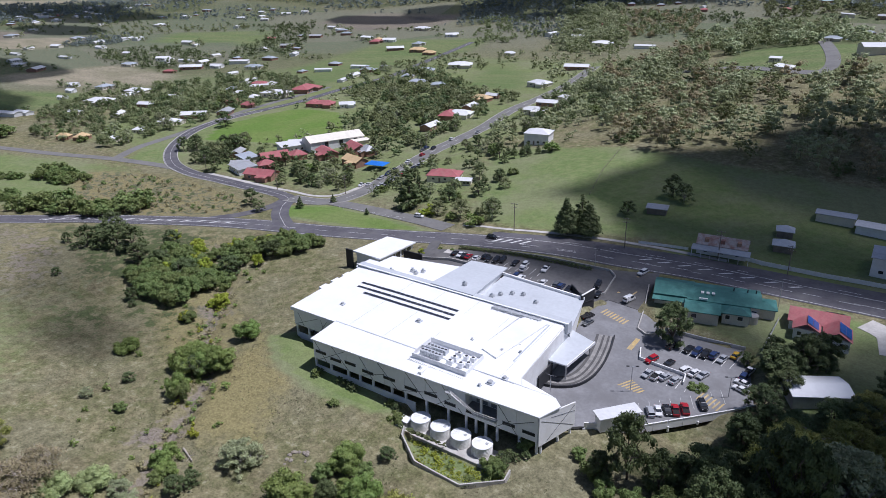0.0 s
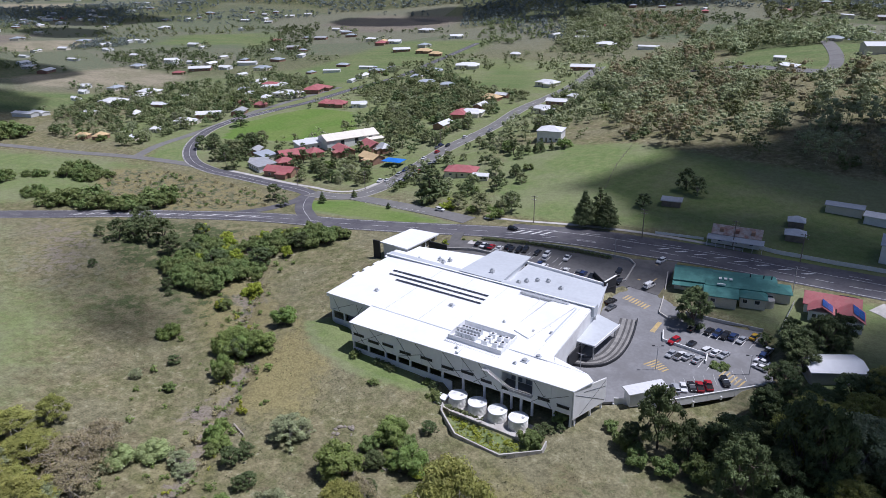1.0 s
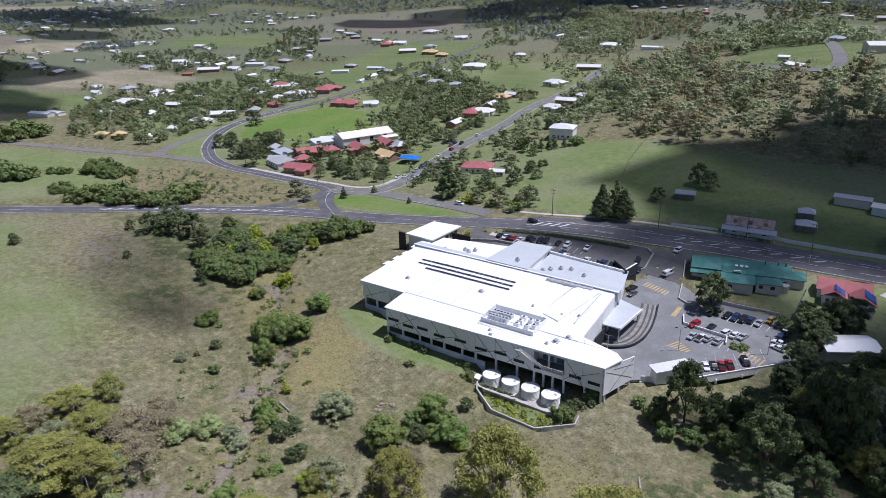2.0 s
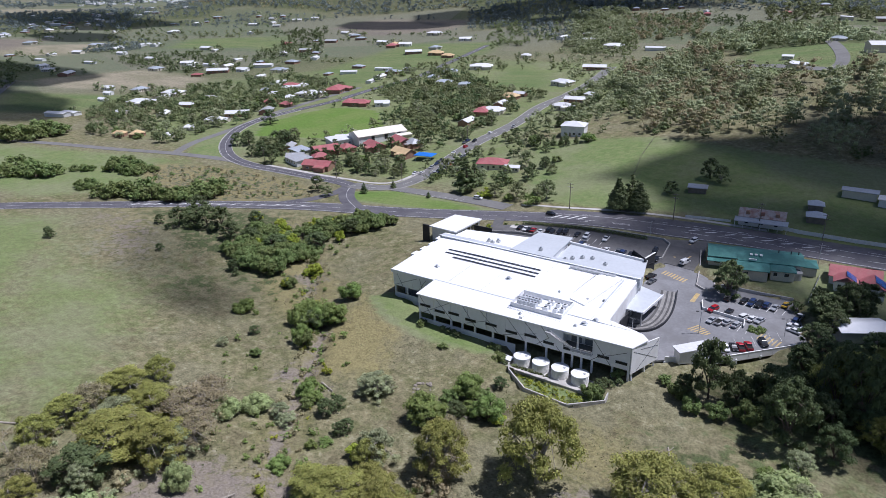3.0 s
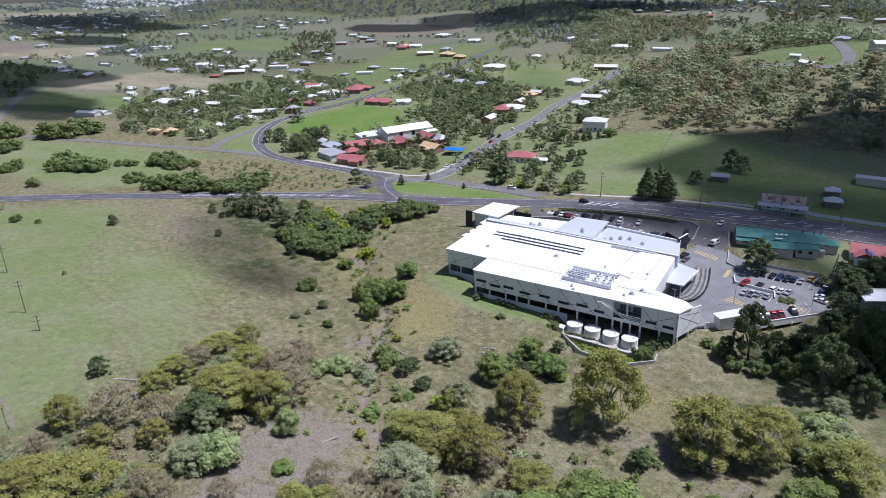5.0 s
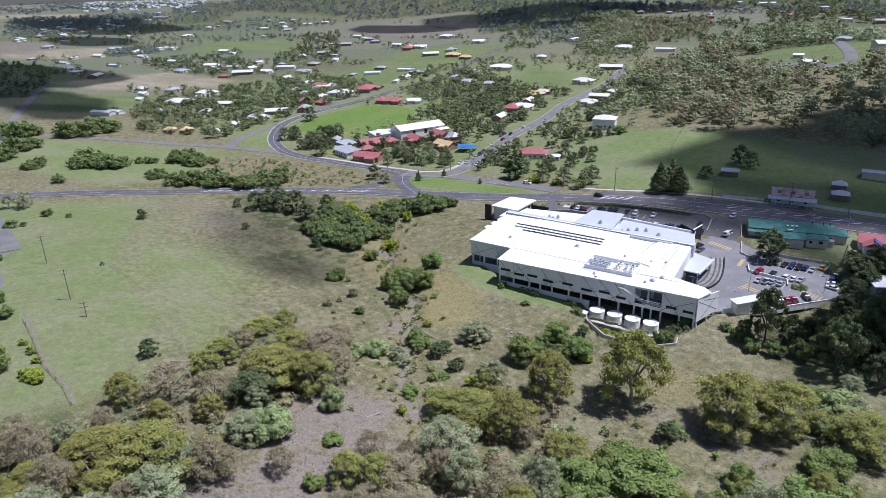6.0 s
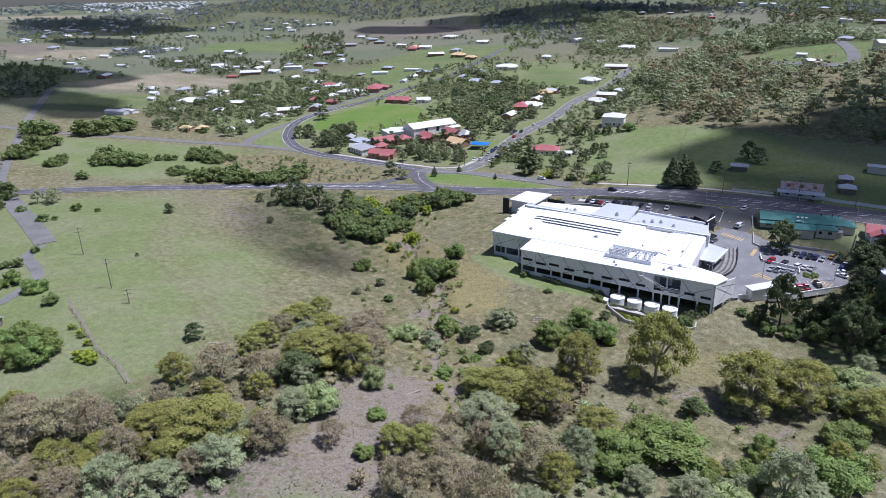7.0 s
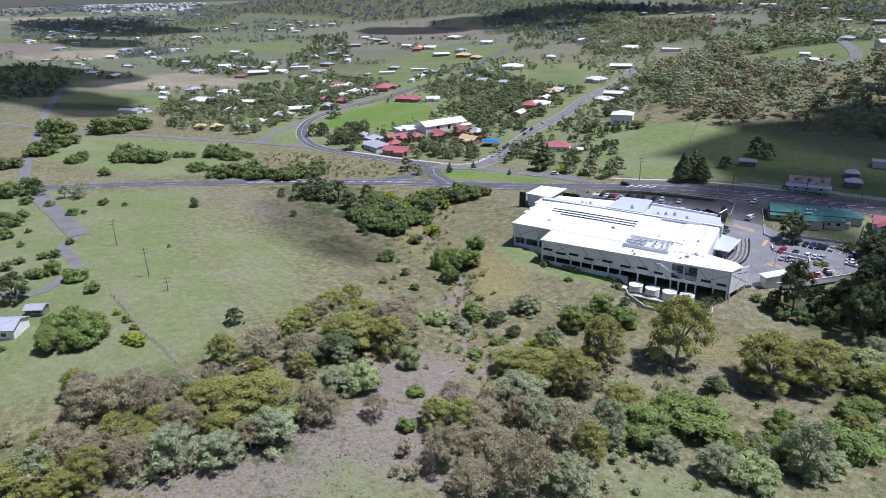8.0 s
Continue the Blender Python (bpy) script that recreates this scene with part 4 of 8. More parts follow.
for s in (0.08, 0.55, 0.9):
    x, y = -52 + 3.5 * s, 109 + 10.6 * s
    part("post", Shape().box(x - 0.22, x + 0.22, y - 0.22, y + 0.22, gz(x, y) - 0.5, 2.5), "panel", centre)
# the charcoal corner fins
fin = part("corner_fin", Shape().hexa([(-68.4, 167.9, 2.5), (-67.9, 167.4, 2.5), (-66.2, 172.4, 2.5), (-66.7, 172.7, 2.5)], [(-68.4, 167.9, 9.2), (-67.9, 167.4, 9.2), (-66.2, 172.4, 9.9), (-66.7, 172.7, 9.9)]), "dark_trim", centre, "charcoal corner fin above the entry")
part("fin_edge", Shape().beam((-68.1, 167.6, 9.3), (-66.4, 172.6, 10.0), 0.5, 0.18), "white_timber", fin)
part("corner_fin", Shape().hexa([(-68.5, 168.0, 2.5), (-68.1, 167.6, 2.5), (-74.5, 175.5, 2.5), (-74.8, 175.2, 2.5)], [(-68.5, 168.0, 9.2), (-68.1, 167.6, 9.2), (-74.5, 175.5, 8.2), (-74.8, 175.2, 8.2)]), "dark_trim", centre)
part("awning", Shape().sheet([(-67.5, 168.4, 6.9), (-66.2, 171.8, 6.9), (-74.0, 175.0, 6.9), (-74.5, 171.0, 6.9)], 0.3), "dark_trim", centre)
# loading canopy
canopy = part("canopy_roof", Shape().sheet([(-65.4, 153.0, 6.4), (-56.5, 149.8, 6.2), (-57.8, 135.5, 6.2), (-62.6, 135.2, 6.4)], 0.35), "roof_grey", centre, "pale grey flat canopy over a delivery ramp")
part("canopy_edge", Shape().beam((-56.4, 149.9, 6.1), (-57.7, 135.4, 6.1), 0.25, 0.7), "panel", canopy)
for x, y in ((-57.3, 148.9), (-58.4, 136.6)):
    part("canopy_post", Shape().box(x - 0.15, x + 0.15, y - 0.15, y + 0.15, float(deck_z(x, y)) - 1.0, 6.0), "steel", canopy)
# charcoal panel stands in for the shaded opening below the canopy
part("loading_door", Shape().box(-62.0, -61.7, 128.5, 136.0, 1.2, 5.5), "dark_trim", centre)

# roof fittings
tower = tagged(new("entrance_pavilion"), "white-roofed entrance pavilion with glazed sides beside the road", "building")
part("pavilion_roof", Shape().sheet([(-149.0, 159.8, 8.0), (-136.6, 159.3, 8.0), (-138.6, 181.8, 5.9), (-150.9, 180.7, 5.9)], 0.45), "roof_white", tower)
part("pavilion_wall", Shape().hexa([(-148.2, 160.6, 1.0), (-137.4, 160.2, 1.0), (-139.2, 181.0, 1.0), (-150.1, 180.0, 1.0)], [(-148.2, 160.6, 7.4), (-137.4, 160.2, 7.4), (-139.2, 181.0, 5.4), (-150.1, 180.0, 5.4)]), "panel", tower)
for i in range(5):
    y0 = 163.0 + i * 3.4
    x0 = -137.5 - (y0 - 160.2) * 0.0865
    part("pavilion_window", Shape().hexa([(x0, y0, 3.6), (x0 + 0.1, y0, 3.6), (x0 - 0.13, y0 + 2.8, 3.6), (x0 - 0.23, y0 + 2.8, 3.6)], [(x0, y0, 6.3 - i * 0.25), (x0 + 0.1, y0, 6.3 - i * 0.25), (x0 - 0.13, y0 + 2.8, 6.2 - i * 0.25), (x0 - 0.23, y0 + 2.8, 6.2 - i * 0.25)]), "glass", tower)
part("charcoal_blade", Shape().box(-151.6, -148.7, 159.0, 159.5, 0.5, 8.5), "dark_trim", tower)
part("charcoal_blade", Shape().box(-135.8, -128.0, 171.0, 171.4, 3.0, 7.2), "dark_trim", tower)
part("link_roof", Shape().sheet([(-141.0, 152.0, 7.0), (-134.7, 152.0, 7.0), (-134.7, 159.0, 7.0), (-141.0, 159.0, 7.0)], 0.3), "roof_white", tower)
part("link_wall", Shape().box(-140.5, -134.9, 152.4, 158.8, 0.0, 6.7), "panel", tower)

for k, (x0, x1, y) in enumerate(((-125.3, -91.0, 137.5), (-124.9, -90.6, 135.0), (-120.5, -90.5, 132.6))):
    row = tagged(thing("solar_row", 0, 0, 0), "long row of dark solar panels on the white roof", "solar panels", "roof solar rows")
    n = int((x1 - x0) / 1.72)
    for i in range(n):
        xa = x0 + i * (x1 - x0) / n
        zr = roof_z(xa, y) + 0.02
        for j in (0, 1):
            ya = y - 0.5 + j * 0.5
            part("panel", Shape().sheet([(xa + 0.02, ya, zr + 0.12), (xa + 1.7, ya, zr + 0.12), (xa + 1.7, ya + 0.36, zr + 0.22), (xa + 0.02, ya + 0.36, zr + 0.22)], 0.05), "solar", row)
    for j in (-0.5, 0.4):
        part("rail", Shape().beam((x0, y + j, roof_z(x0, y) + 0.08), (x1, y + j, roof_z(x1, y) + 0.08), 0.06, 0.1), "steel", row)

plant_box = tagged(thing("rooftop_plant", -88.4, 112.8, 9.7), "louvred rooftop plant enclosure full of air conditioners", "plant room")
rz = lambda y: roof_z(-80.0, y) - 9.7 - 0.1
for x0, x1, y0, y1 in ((0, 15.6, 0, 0.15), (0, 15.6, 8.0, 8.15), (0, 0.15, 0.15, 8.0), (15.45, 15.6, 0.15, 8.0), (0, 3.2, 4.0, 4.15)):
    n = max(1, int(max(x1 - x0, y1 - y0) / 1.3))
    for i in range(n):
        fx, fy = ((x1 - x0) / n, 0) if x1 - x0 > y1 - y0 else (0, (y1 - y0) / n)
        xa, ya = x0 + fx * i, y0 + fy * i
        part("screen_panel", Shape().box(xa + 0.02, (xa + fx - 0.02) if fx else x1, ya + (0.02 if fy else 0), (ya + fy - 0.02) if fy else y1, rz(112.8 + ya), rz(112.8 + ya) + 1.5), "panel", plant_box)
for i in range(6):
    for j in (0, 1):
        u = part("condenser", Shape().box(1.0 + i * 1.0, 1.8 + i * 1.0, 2.0 + j * 2.6, 3.6 + j * 2.6, 0.6, 1.9), "roof_grey", plant_box)
        part("fan", Shape().tube((1.4 + i * 1.0, 2.8 + j * 2.6, 1.9), (1.4 + i * 1.0, 2.8 + j * 2.6, 1.96), 0.33, 0.33, 12), "dark_trim", u)
for i, (x, y, w) in enumerate(((9.0, 1.6, 1.6), (9.0, 3.6, 1.6), (9.0, 5.6, 1.6), (12.0, 2.0, 1.2), (13.6, 3.0, 1.0), (13.2, 5.5, 1.3), (11.6, 5.2, 1.0))):
    u = part("chiller", Shape().box(x, x + w, y, y + 1.1, 0.6, 1.9), "roof_white", plant_box)
    part("fan", Shape().tube((x + w / 2, y + 0.55, 1.9), (x + w / 2, y + 0.55, 1.97), 0.38, 0.38, 12), "dark_trim", u)
part("walkway", Shape().box(-0.4, 16.2, -1.3, -0.5, rz(112), rz(112) + 0.16), "roof_grey", plant_box)
for i in range(28):
    part("walkway_tread", Shape().box(-0.3 + i * 0.58, 0.0 + i * 0.58, -1.25, -0.55, rz(112) + 0.17, rz(112) + 0.22), "steel", plant_box)
part("duct", Shape().box(5.2, 6.1, -4.5, -1.4, rz(109.5), rz(111) + 0.5), "roof_white", plant_box)

ROOF_BITS = [(-97.0, 127.5, 1.4), (-93, 113.2, 1.0), (-84.0, 110.2, 0.7), (-66.6, 113.5, 1.5), (-64.6, 116.6, 1.2), (-62.3, 110.6, 0.9), (-68.2, 111.4, 0.8), (-57.5, 112.0, 0.6), (-71.0, 126.4, 0.9), (-75.0, 133.0, 0.7), (-66.8, 128.2, 0.8), (-69.8, 131.0, 0.6), (-121.0, 124.0, 1.1), (-110.5, 128.0, 0.8), (-80.0, 127.0, 0.6)]
for x, y, s in ROOF_BITS[::2] + ROOF_BITS[3:4]:
    z = roof_z(x, y) - 0.05
    v = tagged(thing("roof_vent", x, y, z), "small pale metal roof vent", "roof vent", "roof vents")
    part("base", Shape().box(-s * 0.6, s * 0.6, -s * 0.5, s * 0.5, 0, 0.35), "roof_grey", v)
    part("cowl", Shape().tube((0, 0, 0.35), (0, 0, 0.75), s * 0.3, s * 0.42, 10), "steel", v)
for x, y, z in ((-89.0, 157.0, 8.3), (-86.5, 159.5, 8.2), (-83.5, 160.8, 8.1), (-90.5, 154.5, 8.4), (-78.0, 158.0, 8.2), (-120.5, 156.0, 8.6), (-118.5, 155.0, 8.6), (-117.5, 157.5, 8.5), (-126.0, 152.0, 8.8), (-98.0, 151.5, 11.6)):
    v = tagged(thing("roof_fan", x, y, z), "grey exhaust fan on the lower roof", "roof fan", "roof fans")
    part("housing", Shape().box(-0.6, 0.6, -0.5, 0.5, -0.2, 0.7), "steel", v)
    part("duct", Shape().tube((0, 0, 0.7), (0, 0, 1.3), 0.3, 0.4, 10), "roof_grey", v)
gut = tagged(thing("roof_gantry", 0, 0, 0), "narrow grey pipe gantry on the roof", "gantry")
part("duct", Shape().box(-84.0, -69.5, 143.5, 144.6, 11.15, 11.75), "steel", gut)
for i in range(8):
    part("bracket", Shape().box(-84 + i * 2.0, -83.82 + i * 2.0, 143.2, 144.9, 11.1, 11.85), "roof_grey", gut)
part("pipe", Shape().tube((-76.6, 126.5, 10.5), (-75.2, 143.0, 11.2), 0.12), "steel", gut)
part("pipe", Shape().tube((-72.4, 131.0, 10.7), (-71.0, 143.0, 11.2), 0.12), "steel", gut)
part("pipe", Shape().tube((-72.4, 131.0, 10.7), (-68.5, 131.5, 10.7), 0.12), "steel", gut)

# flat ducts, raised strip and seams on the big roof
strip_roof = part("raised_strip", Shape().hexa([(-75.6, 124.5, 10.3), (-70.4, 122.6, 10.3), (-67.2, 143.4, 10.7), (-74.2, 144.2, 10.7)], [(-75.6, 124.5, 10.95), (-70.4, 122.6, 10.95), (-67.2, 143.4, 11.5), (-74.2, 144.2, 11.5)]), "roof_white", centre)
part("roof_duct", Shape().beam((-66.4, 124.0, roof_z(-66.4, 124.0) + 0.12), (-66.8, 143.6, roof_z(-66.8, 143.6) + 0.12), 0.35, 0.24), "roof_grey", centre)
for k in range(5):
    xa = -112.0 + 11.5 * k
    part("roof_seam", Shape().beam((xa, 117.0, roof_z(xa, 117.0) + 0.02), (xa, 145.5, roof_z(xa, 145.5) + 0.02), 0.09, 0.08), "roof_grey", centre)
part("ridge_flashing", Shape().beam((-116.4, 116.2, 10.33), (-62.0, 116.2, 10.4), 0.3, 0.08), "roof_grey", centre)

# ---- water tanks on their slab ----
slab = tagged(part("tank_slab", Shape().prism([(-86.0, 101.4), (-58.5, 101.0), (-58.0, 107.2), (-85.0, 107.0)], -4.6, -2.0), "pale_concrete"), "pale concrete slab under the water tanks", "slab", kind="structure")


def water_tank(x, y):
    t = tagged(thing("water_tank", x, y, -2.0), "round cream steel water tank on a concrete slab", "water tank", "tanks on the slab")
    t.scale = (0.93, 0.93, 0.82)
    n, r = 40, 2.45

    def turned(profile):
        sh = Shape()
        for rr, z in profile:
            sh.v += [(rr * math.cos(2 * math.pi * i / n), rr * math.sin(2 * math.pi * i / n), z) for i in range(n)]
        m = len(profile)
        sh.f = [(k * n + i, k * n + (i + 1) % n, (k + 1) * n + (i + 1) % n, (k + 1) * n + i) for k in range(m - 1) for i in range(n)]
        sh.f += [tuple(range(n - 1, -1, -1)), tuple((m - 1) * n + i for i in range(n))]
        return sh

    wall = [(r, 0.0)]
    for k in range(1, 7):
        wall += [(r, 0.44 * k - 0.05), (r + 0.04, 0.44 * k - 0.02), (r + 0.04, 0.44 * k + 0.02), (r, 0.44 * k + 0.05)]
    part("shell", turned(wall + [(r, 3.08)]), "tank", t)
    sh = turned([(r + 0.1, 3.085), (r + 0.1, 3.16), (r, 3.19), (0.35, 3.5)])
    part("lid", sh, "roof_white", t)
    part("hatch", Shape().box(0.9, 1.6, -0.3, 0.4, 3.3, 3.5), "steel", t)
    for k in range(12):
        a = 2 * math.pi * k / 12
        part("lid_rib", Shape().beam((0.4 * math.cos(a), 0.4 * math.sin(a), 3.52), (2.45 * math.cos(a), 2.45 * math.sin(a), 3.2), 0.06, 0.05), "tank", t)
    part("pipe", Shape().tube((-1.6, -2.1, 0), (-1.6, -2.1, 2.2), 0.09), "white_timber", t)
    part("pipe", Shape().tube((-1.6, -2.1, 0.3), (1.2, -2.7, 0.3), 0.1), "white_timber", t)


for x in (-80.3, -74.7, -69.1, -63.5):
    water_tank(x, 105.0)
pump = tagged(thing("pump_box", -84.2, 104.0, -2.0), "small pale pump housing beside the tanks", "pump box")
part("housing", Shape().box(-1.2, 1.2, -1.0, 1.0, 0, 1.1), "pale_concrete", pump)
part("lid", Shape().sheet([(-1.3, -1.1, 1.3), (1.3, -1.1, 1.1), (1.3, 1.1, 1.1), (-1.3, 1.1, 1.3)], 0.12), "roof_white", pump)

# garden wall below the tanks
GARDEN = [(-82.2, 101.0), (-81.0, 98.6), (-73.6, 93.4), (-61.6, 92.6), (-54.2, 98.4), (-54.6, 101.6)]
gwall = tagged(new("garden_wall"), "low pale concrete wall round a sunken garden", "wall", kind="structure")
for (ax, ay), (bx, by) in zip(GARDEN, GARDEN[1:]):
    n = max(1, int(math.dist((ax, ay), (bx, by)) / 2.4))
    for i in range(n):
        p, q = (Vector((ax + (bx - ax) * k / n, ay + (by - ay) * k / n, 0)) for k in (i + 0.01, i + 0.99))
        s = Vector((-(q - p).y, (q - p).x, 0)).normalized() * 0.16
        za, zb = gz(p.x, p.y), gz(q.x, q.y)
        part("wall_block", Shape().hexa([(*(p - s).xy, za - 0.8), (*(q - s).xy, zb - 0.8), (*(q + s).xy, zb - 0.8), (*(p + s).xy, za - 0.8)], [(*(p - s).xy, za + 0.75), (*(q - s).xy, zb + 0.75), (*(q + s).xy, zb + 0.75), (*(p + s).xy, za + 0.75)]), "pale_concrete", gwall)

# ---- car deck ----
def flat_sheet(poly, zf, mat, name, thick, every=2.0):
    """A paved area over a polygon: a fan of its outline with an even inner grid."""
    bm = bmesh.new()
    vs = [bm.verts.new((x, y, 0)) for x, y in poly]
    bm.faces.new(vs)
    xs = np.arange(min(p[0] for p in poly), max(p[0] for p in poly), every)
    ys = np.arange(min(p[1] for p in poly), max(p[1] for p in poly), every)
    for k, axis in ((xs, (1, 0, 0)), (ys, (0, 1, 0))):
        for c in k[1:]:
            bmesh.ops.bisect_plane(bm, geom=bm.verts[:] + bm.edges[:] + bm.faces[:], plane_co=(c, c, 0), plane_no=axis)
    for v in bm.verts:
        v.co.z = float(zf(v.co.x, v.co.y))
    rim = [e for e in bm.edges if e.is_boundary]
    ext = bmesh.ops.extrude_edge_only(bm, edges=rim)
    for v in ext["geom"]:
        if isinstance(v, bmesh.types.BMVert):
            v.co.z -= thick
    bmesh.ops.recalc_face_normals(bm, faces=bm.faces)
    me = bpy.data.meshes.new(name)
    bm.to_mesh(me)
    bm.free()
    me.materials.append(M[mat])
    return new(name, me)


deck = tagged(flat_sheet(CAR_DECK, deck_z, "concrete", "car_deck", 0.6), "pale grey concrete car park deck", "car park", kind="structure")
north_lot = tagged(flat_sheet(NORTH_LOT, lot_z, "lot_asphalt", "upper_car_park", 1.4, 3.0), "grey bitumen and concrete upper car park beside the road", "car park", kind="structure")


def ground_any(x, y):
    """Top of deck or ground."""
    if bool(inside(x, y, CAR_DECK)):
        return float(deck_z(x, y))
    if bool(inside(x, y, NORTH_LOT)):
        return float(lot_z(x, y))
    return gz(x, y) + (0.18 if x < -130 and y > 200 else 0.12)


def deck_patch(pts, mat, parent, name="floor_marking", lift=0.02):
    z = lambda x, y: ground_any(x, y) + lift
    return part(name, Shape().sheet([(x, y, z(x, y)) for x, y in pts], 0.015), mat, parent)


for i in range(8):
    x = -63.2 + i * 1.05
    deck_patch([(x, 170.2 - i * 0.35), (x + 0.55, 170.2 - i * 0.35), (x + 1.3, 173.0 - i * 0.35), (x + 0.75, 173.0 - i * 0.35)], "yellow_paint", deck, "zebra_stripe")
for i in range(6):
    deck_patch([(-46.6 + i * 1.0, 141.2 - i * 0.1), (-46.1 + i * 1.0, 141.2 - i * 0.1), (-43.8 + i * 0.75, 145.0 - i * 0.5), (-44.3 + i * 0.75, 145.0 - i * 0.5)], "yellow_paint", deck, "zebra_stripe")
for i in range(6):
    deck_patch([(-28.8 + i * 1.0, 146.0 - i * 0.4), (-28.4 + i * 1.0, 146.0 - i * 0.4), (-27.5 + i * 1.0, 149.4 - i * 0.4), (-27.9 + i * 1.0, 149.4 - i * 0.4)], "yellow_paint", deck, "zebra_stripe")
deck_patch([(-50.2, 157.0), (-48.8, 157.0), (-48.6, 163.0), (-49.8, 163.0)], "yellow_paint", deck, "yellow_patch")
deck_patch([(-63.0, 182.5), (-62.2, 182.5), (-60.2, 194.0), (-61.0, 194.0)], "yellow_paint", north_lot, "yellow_line", 0.03)
deck_patch([(-59.6, 180.5), (-59.1, 180.5), (-57.6, 185.5), (-58.1, 185.5)], "yellow_paint", north_lot, "yellow_line", 0.03)
for i in range(7):
    x = -37.7 + i * 2.1
    deck_patch([(x, 162.0), (x + 0.12, 162.0), (x + 0.9, 167.2), (x + 0.78, 167.2)], "paint", deck, "bay_line")
for i in range(6):
    x = -43.0 + i * 2.2
    deck_patch([(x, 147.0), (x + 0.12, 147.0), (x + 0.5, 151.6), (x + 0.38, 151.6)], "paint", deck, "bay_line")
for i in range(9):
    t = i / 8
    deck_patch([(-37.5 + 15 * t, 132.6 + 15 * t), (-37.38 + 15 * t, 132.5 + 15 * t), (-39.6 + 15 * t, 137.0 + 15 * t), (-39.72 + 15 * t, 137.1 + 15 * t)], "paint", deck, "bay_line")
for i in range(14):
    x = -122 + i * 2.6
    deck_patch([(x, 183.2), (x + 0.12, 183.2), (x + 0.12, 178.6), (x, 178.6)], "paint", north_lot, "bay_line", 0.03)
for i in range(12):
    x = -97 + i * 2.6
    deck_patch([(x, 172.6), (x + 0.12, 172.6), (x + 0.12, 177.0), (x, 177.0)], "paint", north_lot, "bay_line", 0.03)

# curved ramp to the loading dock: worn concrete tracks and a dark outer wall
ramp = tagged(new("loading_ramp"), "curved concrete delivery ramp with dark wheel tracks", "ramp")
RAMP = smooth_line([(-55.2, 160.5), (-53.8, 154.0), (-52.9, 147.0), (-53.1, 140.5), (-55.0, 135.5), (-58.5, 132.6), (-61.8, 131.6)], 1.0)
for off, w, mat in ((-0.2, 0.35, "dark_trim"), (0.45, 0.8, "track_concrete"), (1.2, 0.55, "tyre_marked"), (1.9, 0.75, "track_concrete"), (2.6, 0.55, "tyre_marked"), (3.4, 0.9, "track_concrete"), (4.3, 0.7, "tyre_marked")):
    left, right = offset_line(RAMP, -off + w / 2), offset_line(RAMP, -off - w / 2)
    sh = Shape()
    hi, drop = (0.75, 0.95) if off < 0 else (0.06, 0.05)
    n = len(left)
    for a, b in zip(left, right):
        za = float(deck_z(*a)) + hi
        sh.v += [(*a, za), (*b, za), (*b, za - drop), (*a, za - drop)]
    for i in range(n - 1):
        k = 4 * i
        sh.f += [(k + j, k + (j + 1) % 4, k + 4 + (j + 1) % 4, k + 4 + j) for j in range(4)]
    sh.f += [(0, 1, 2, 3), (4 * n - 1, 4 * n - 2, 4 * n - 3, 4 * n - 4)]
    part("ramp_wall" if off < 0 else "ramp_track", sh, mat, ramp)

# edge wall of the deck: pale panels on posts
edge = tagged(new("deck_wall"), "pale panelled retaining wall along the car deck edge", "wall", kind="structure")
EDGE = [(-47.0, 121.8), (-36.5, 127.3), (-16.3, 149.4)]
for (ax, ay), (bx, by) in zip(EDGE, EDGE[1:]):
    n = int(math.dist((ax, ay), (bx, by)) / 3.6)
    for i in range(n):
        p, q = (Vector((ax + (bx - ax) * k / n, ay + (by - ay) * k / n, 0)) for k in (i + 0.015, i + 0.985))
        s = Vector(((q - p).y, -(q - p).x, 0)).normalized()
        za, zb = float(deck_z(p.x, p.y)), float(deck_z(q.x, q.y))
        pa, pb, qa, qb = p + s * 0.08, p + s * 0.26, q + s * 0.08, q + s * 0.26
        part("wall_panel", Shape().hexa([(*pa.xy, za - 0.9), (*qa.xy, zb - 0.9), (*qb.xy, zb - 0.9), (*pb.xy, za - 0.9)], [(*pa.xy, za + 1.1), (*qa.xy, zb + 1.1), (*qb.xy, zb + 1.1), (*pb.xy, za + 1.1)]), "panel", edge)
        part("coping", Shape().beam((*(p + s * 0.17).xy, za + 1.16), (*(q + s * 0.17).xy, zb + 1.16), 0.3, 0.1), "white_wall", edge)
        if i % 2 == 0:
            r = p + s * 0.3
            part("post", Shape().box(r.x - 0.2, r.x + 0.2, r.y - 0.2, r.y + 0.2, gz(r.x, r.y) - 0.6, za - 0.3), "panel", edge)

# low walls and planter islands
def low_wall(pts, height, mat, label, base=None):
    w = tagged(new("low_wall"), label, "wall", kind="structure")
    for (ax, ay), (bx, by) in zip(pts, pts[1:]):
        n = max(1, int(math.dist((ax, ay), (bx, by)) / 3.0))
        for i in range(n):
            p, q = (Vector((ax + (bx - ax) * k / n, ay + (by - ay) * k / n, 0)) for k in (i + 0.003, i + 0.997))
            s = Vector((-(q - p).y, (q - p).x, 0)).normalized() * 0.14
            za, zb = ground_any(p.x, p.y), ground_any(q.x, q.y)
            part("wall_block", Shape().hexa([(*(p - s).xy, za - 0.3), (*(q - s).xy, zb - 0.3), (*(q + s).xy, zb - 0.3), (*(p + s).xy, za - 0.3)], [(*(p - s).xy, za + height), (*(q - s).xy, zb + height), (*(q + s).xy, zb + height), (*(p + s).xy, za + height)]), mat, w)


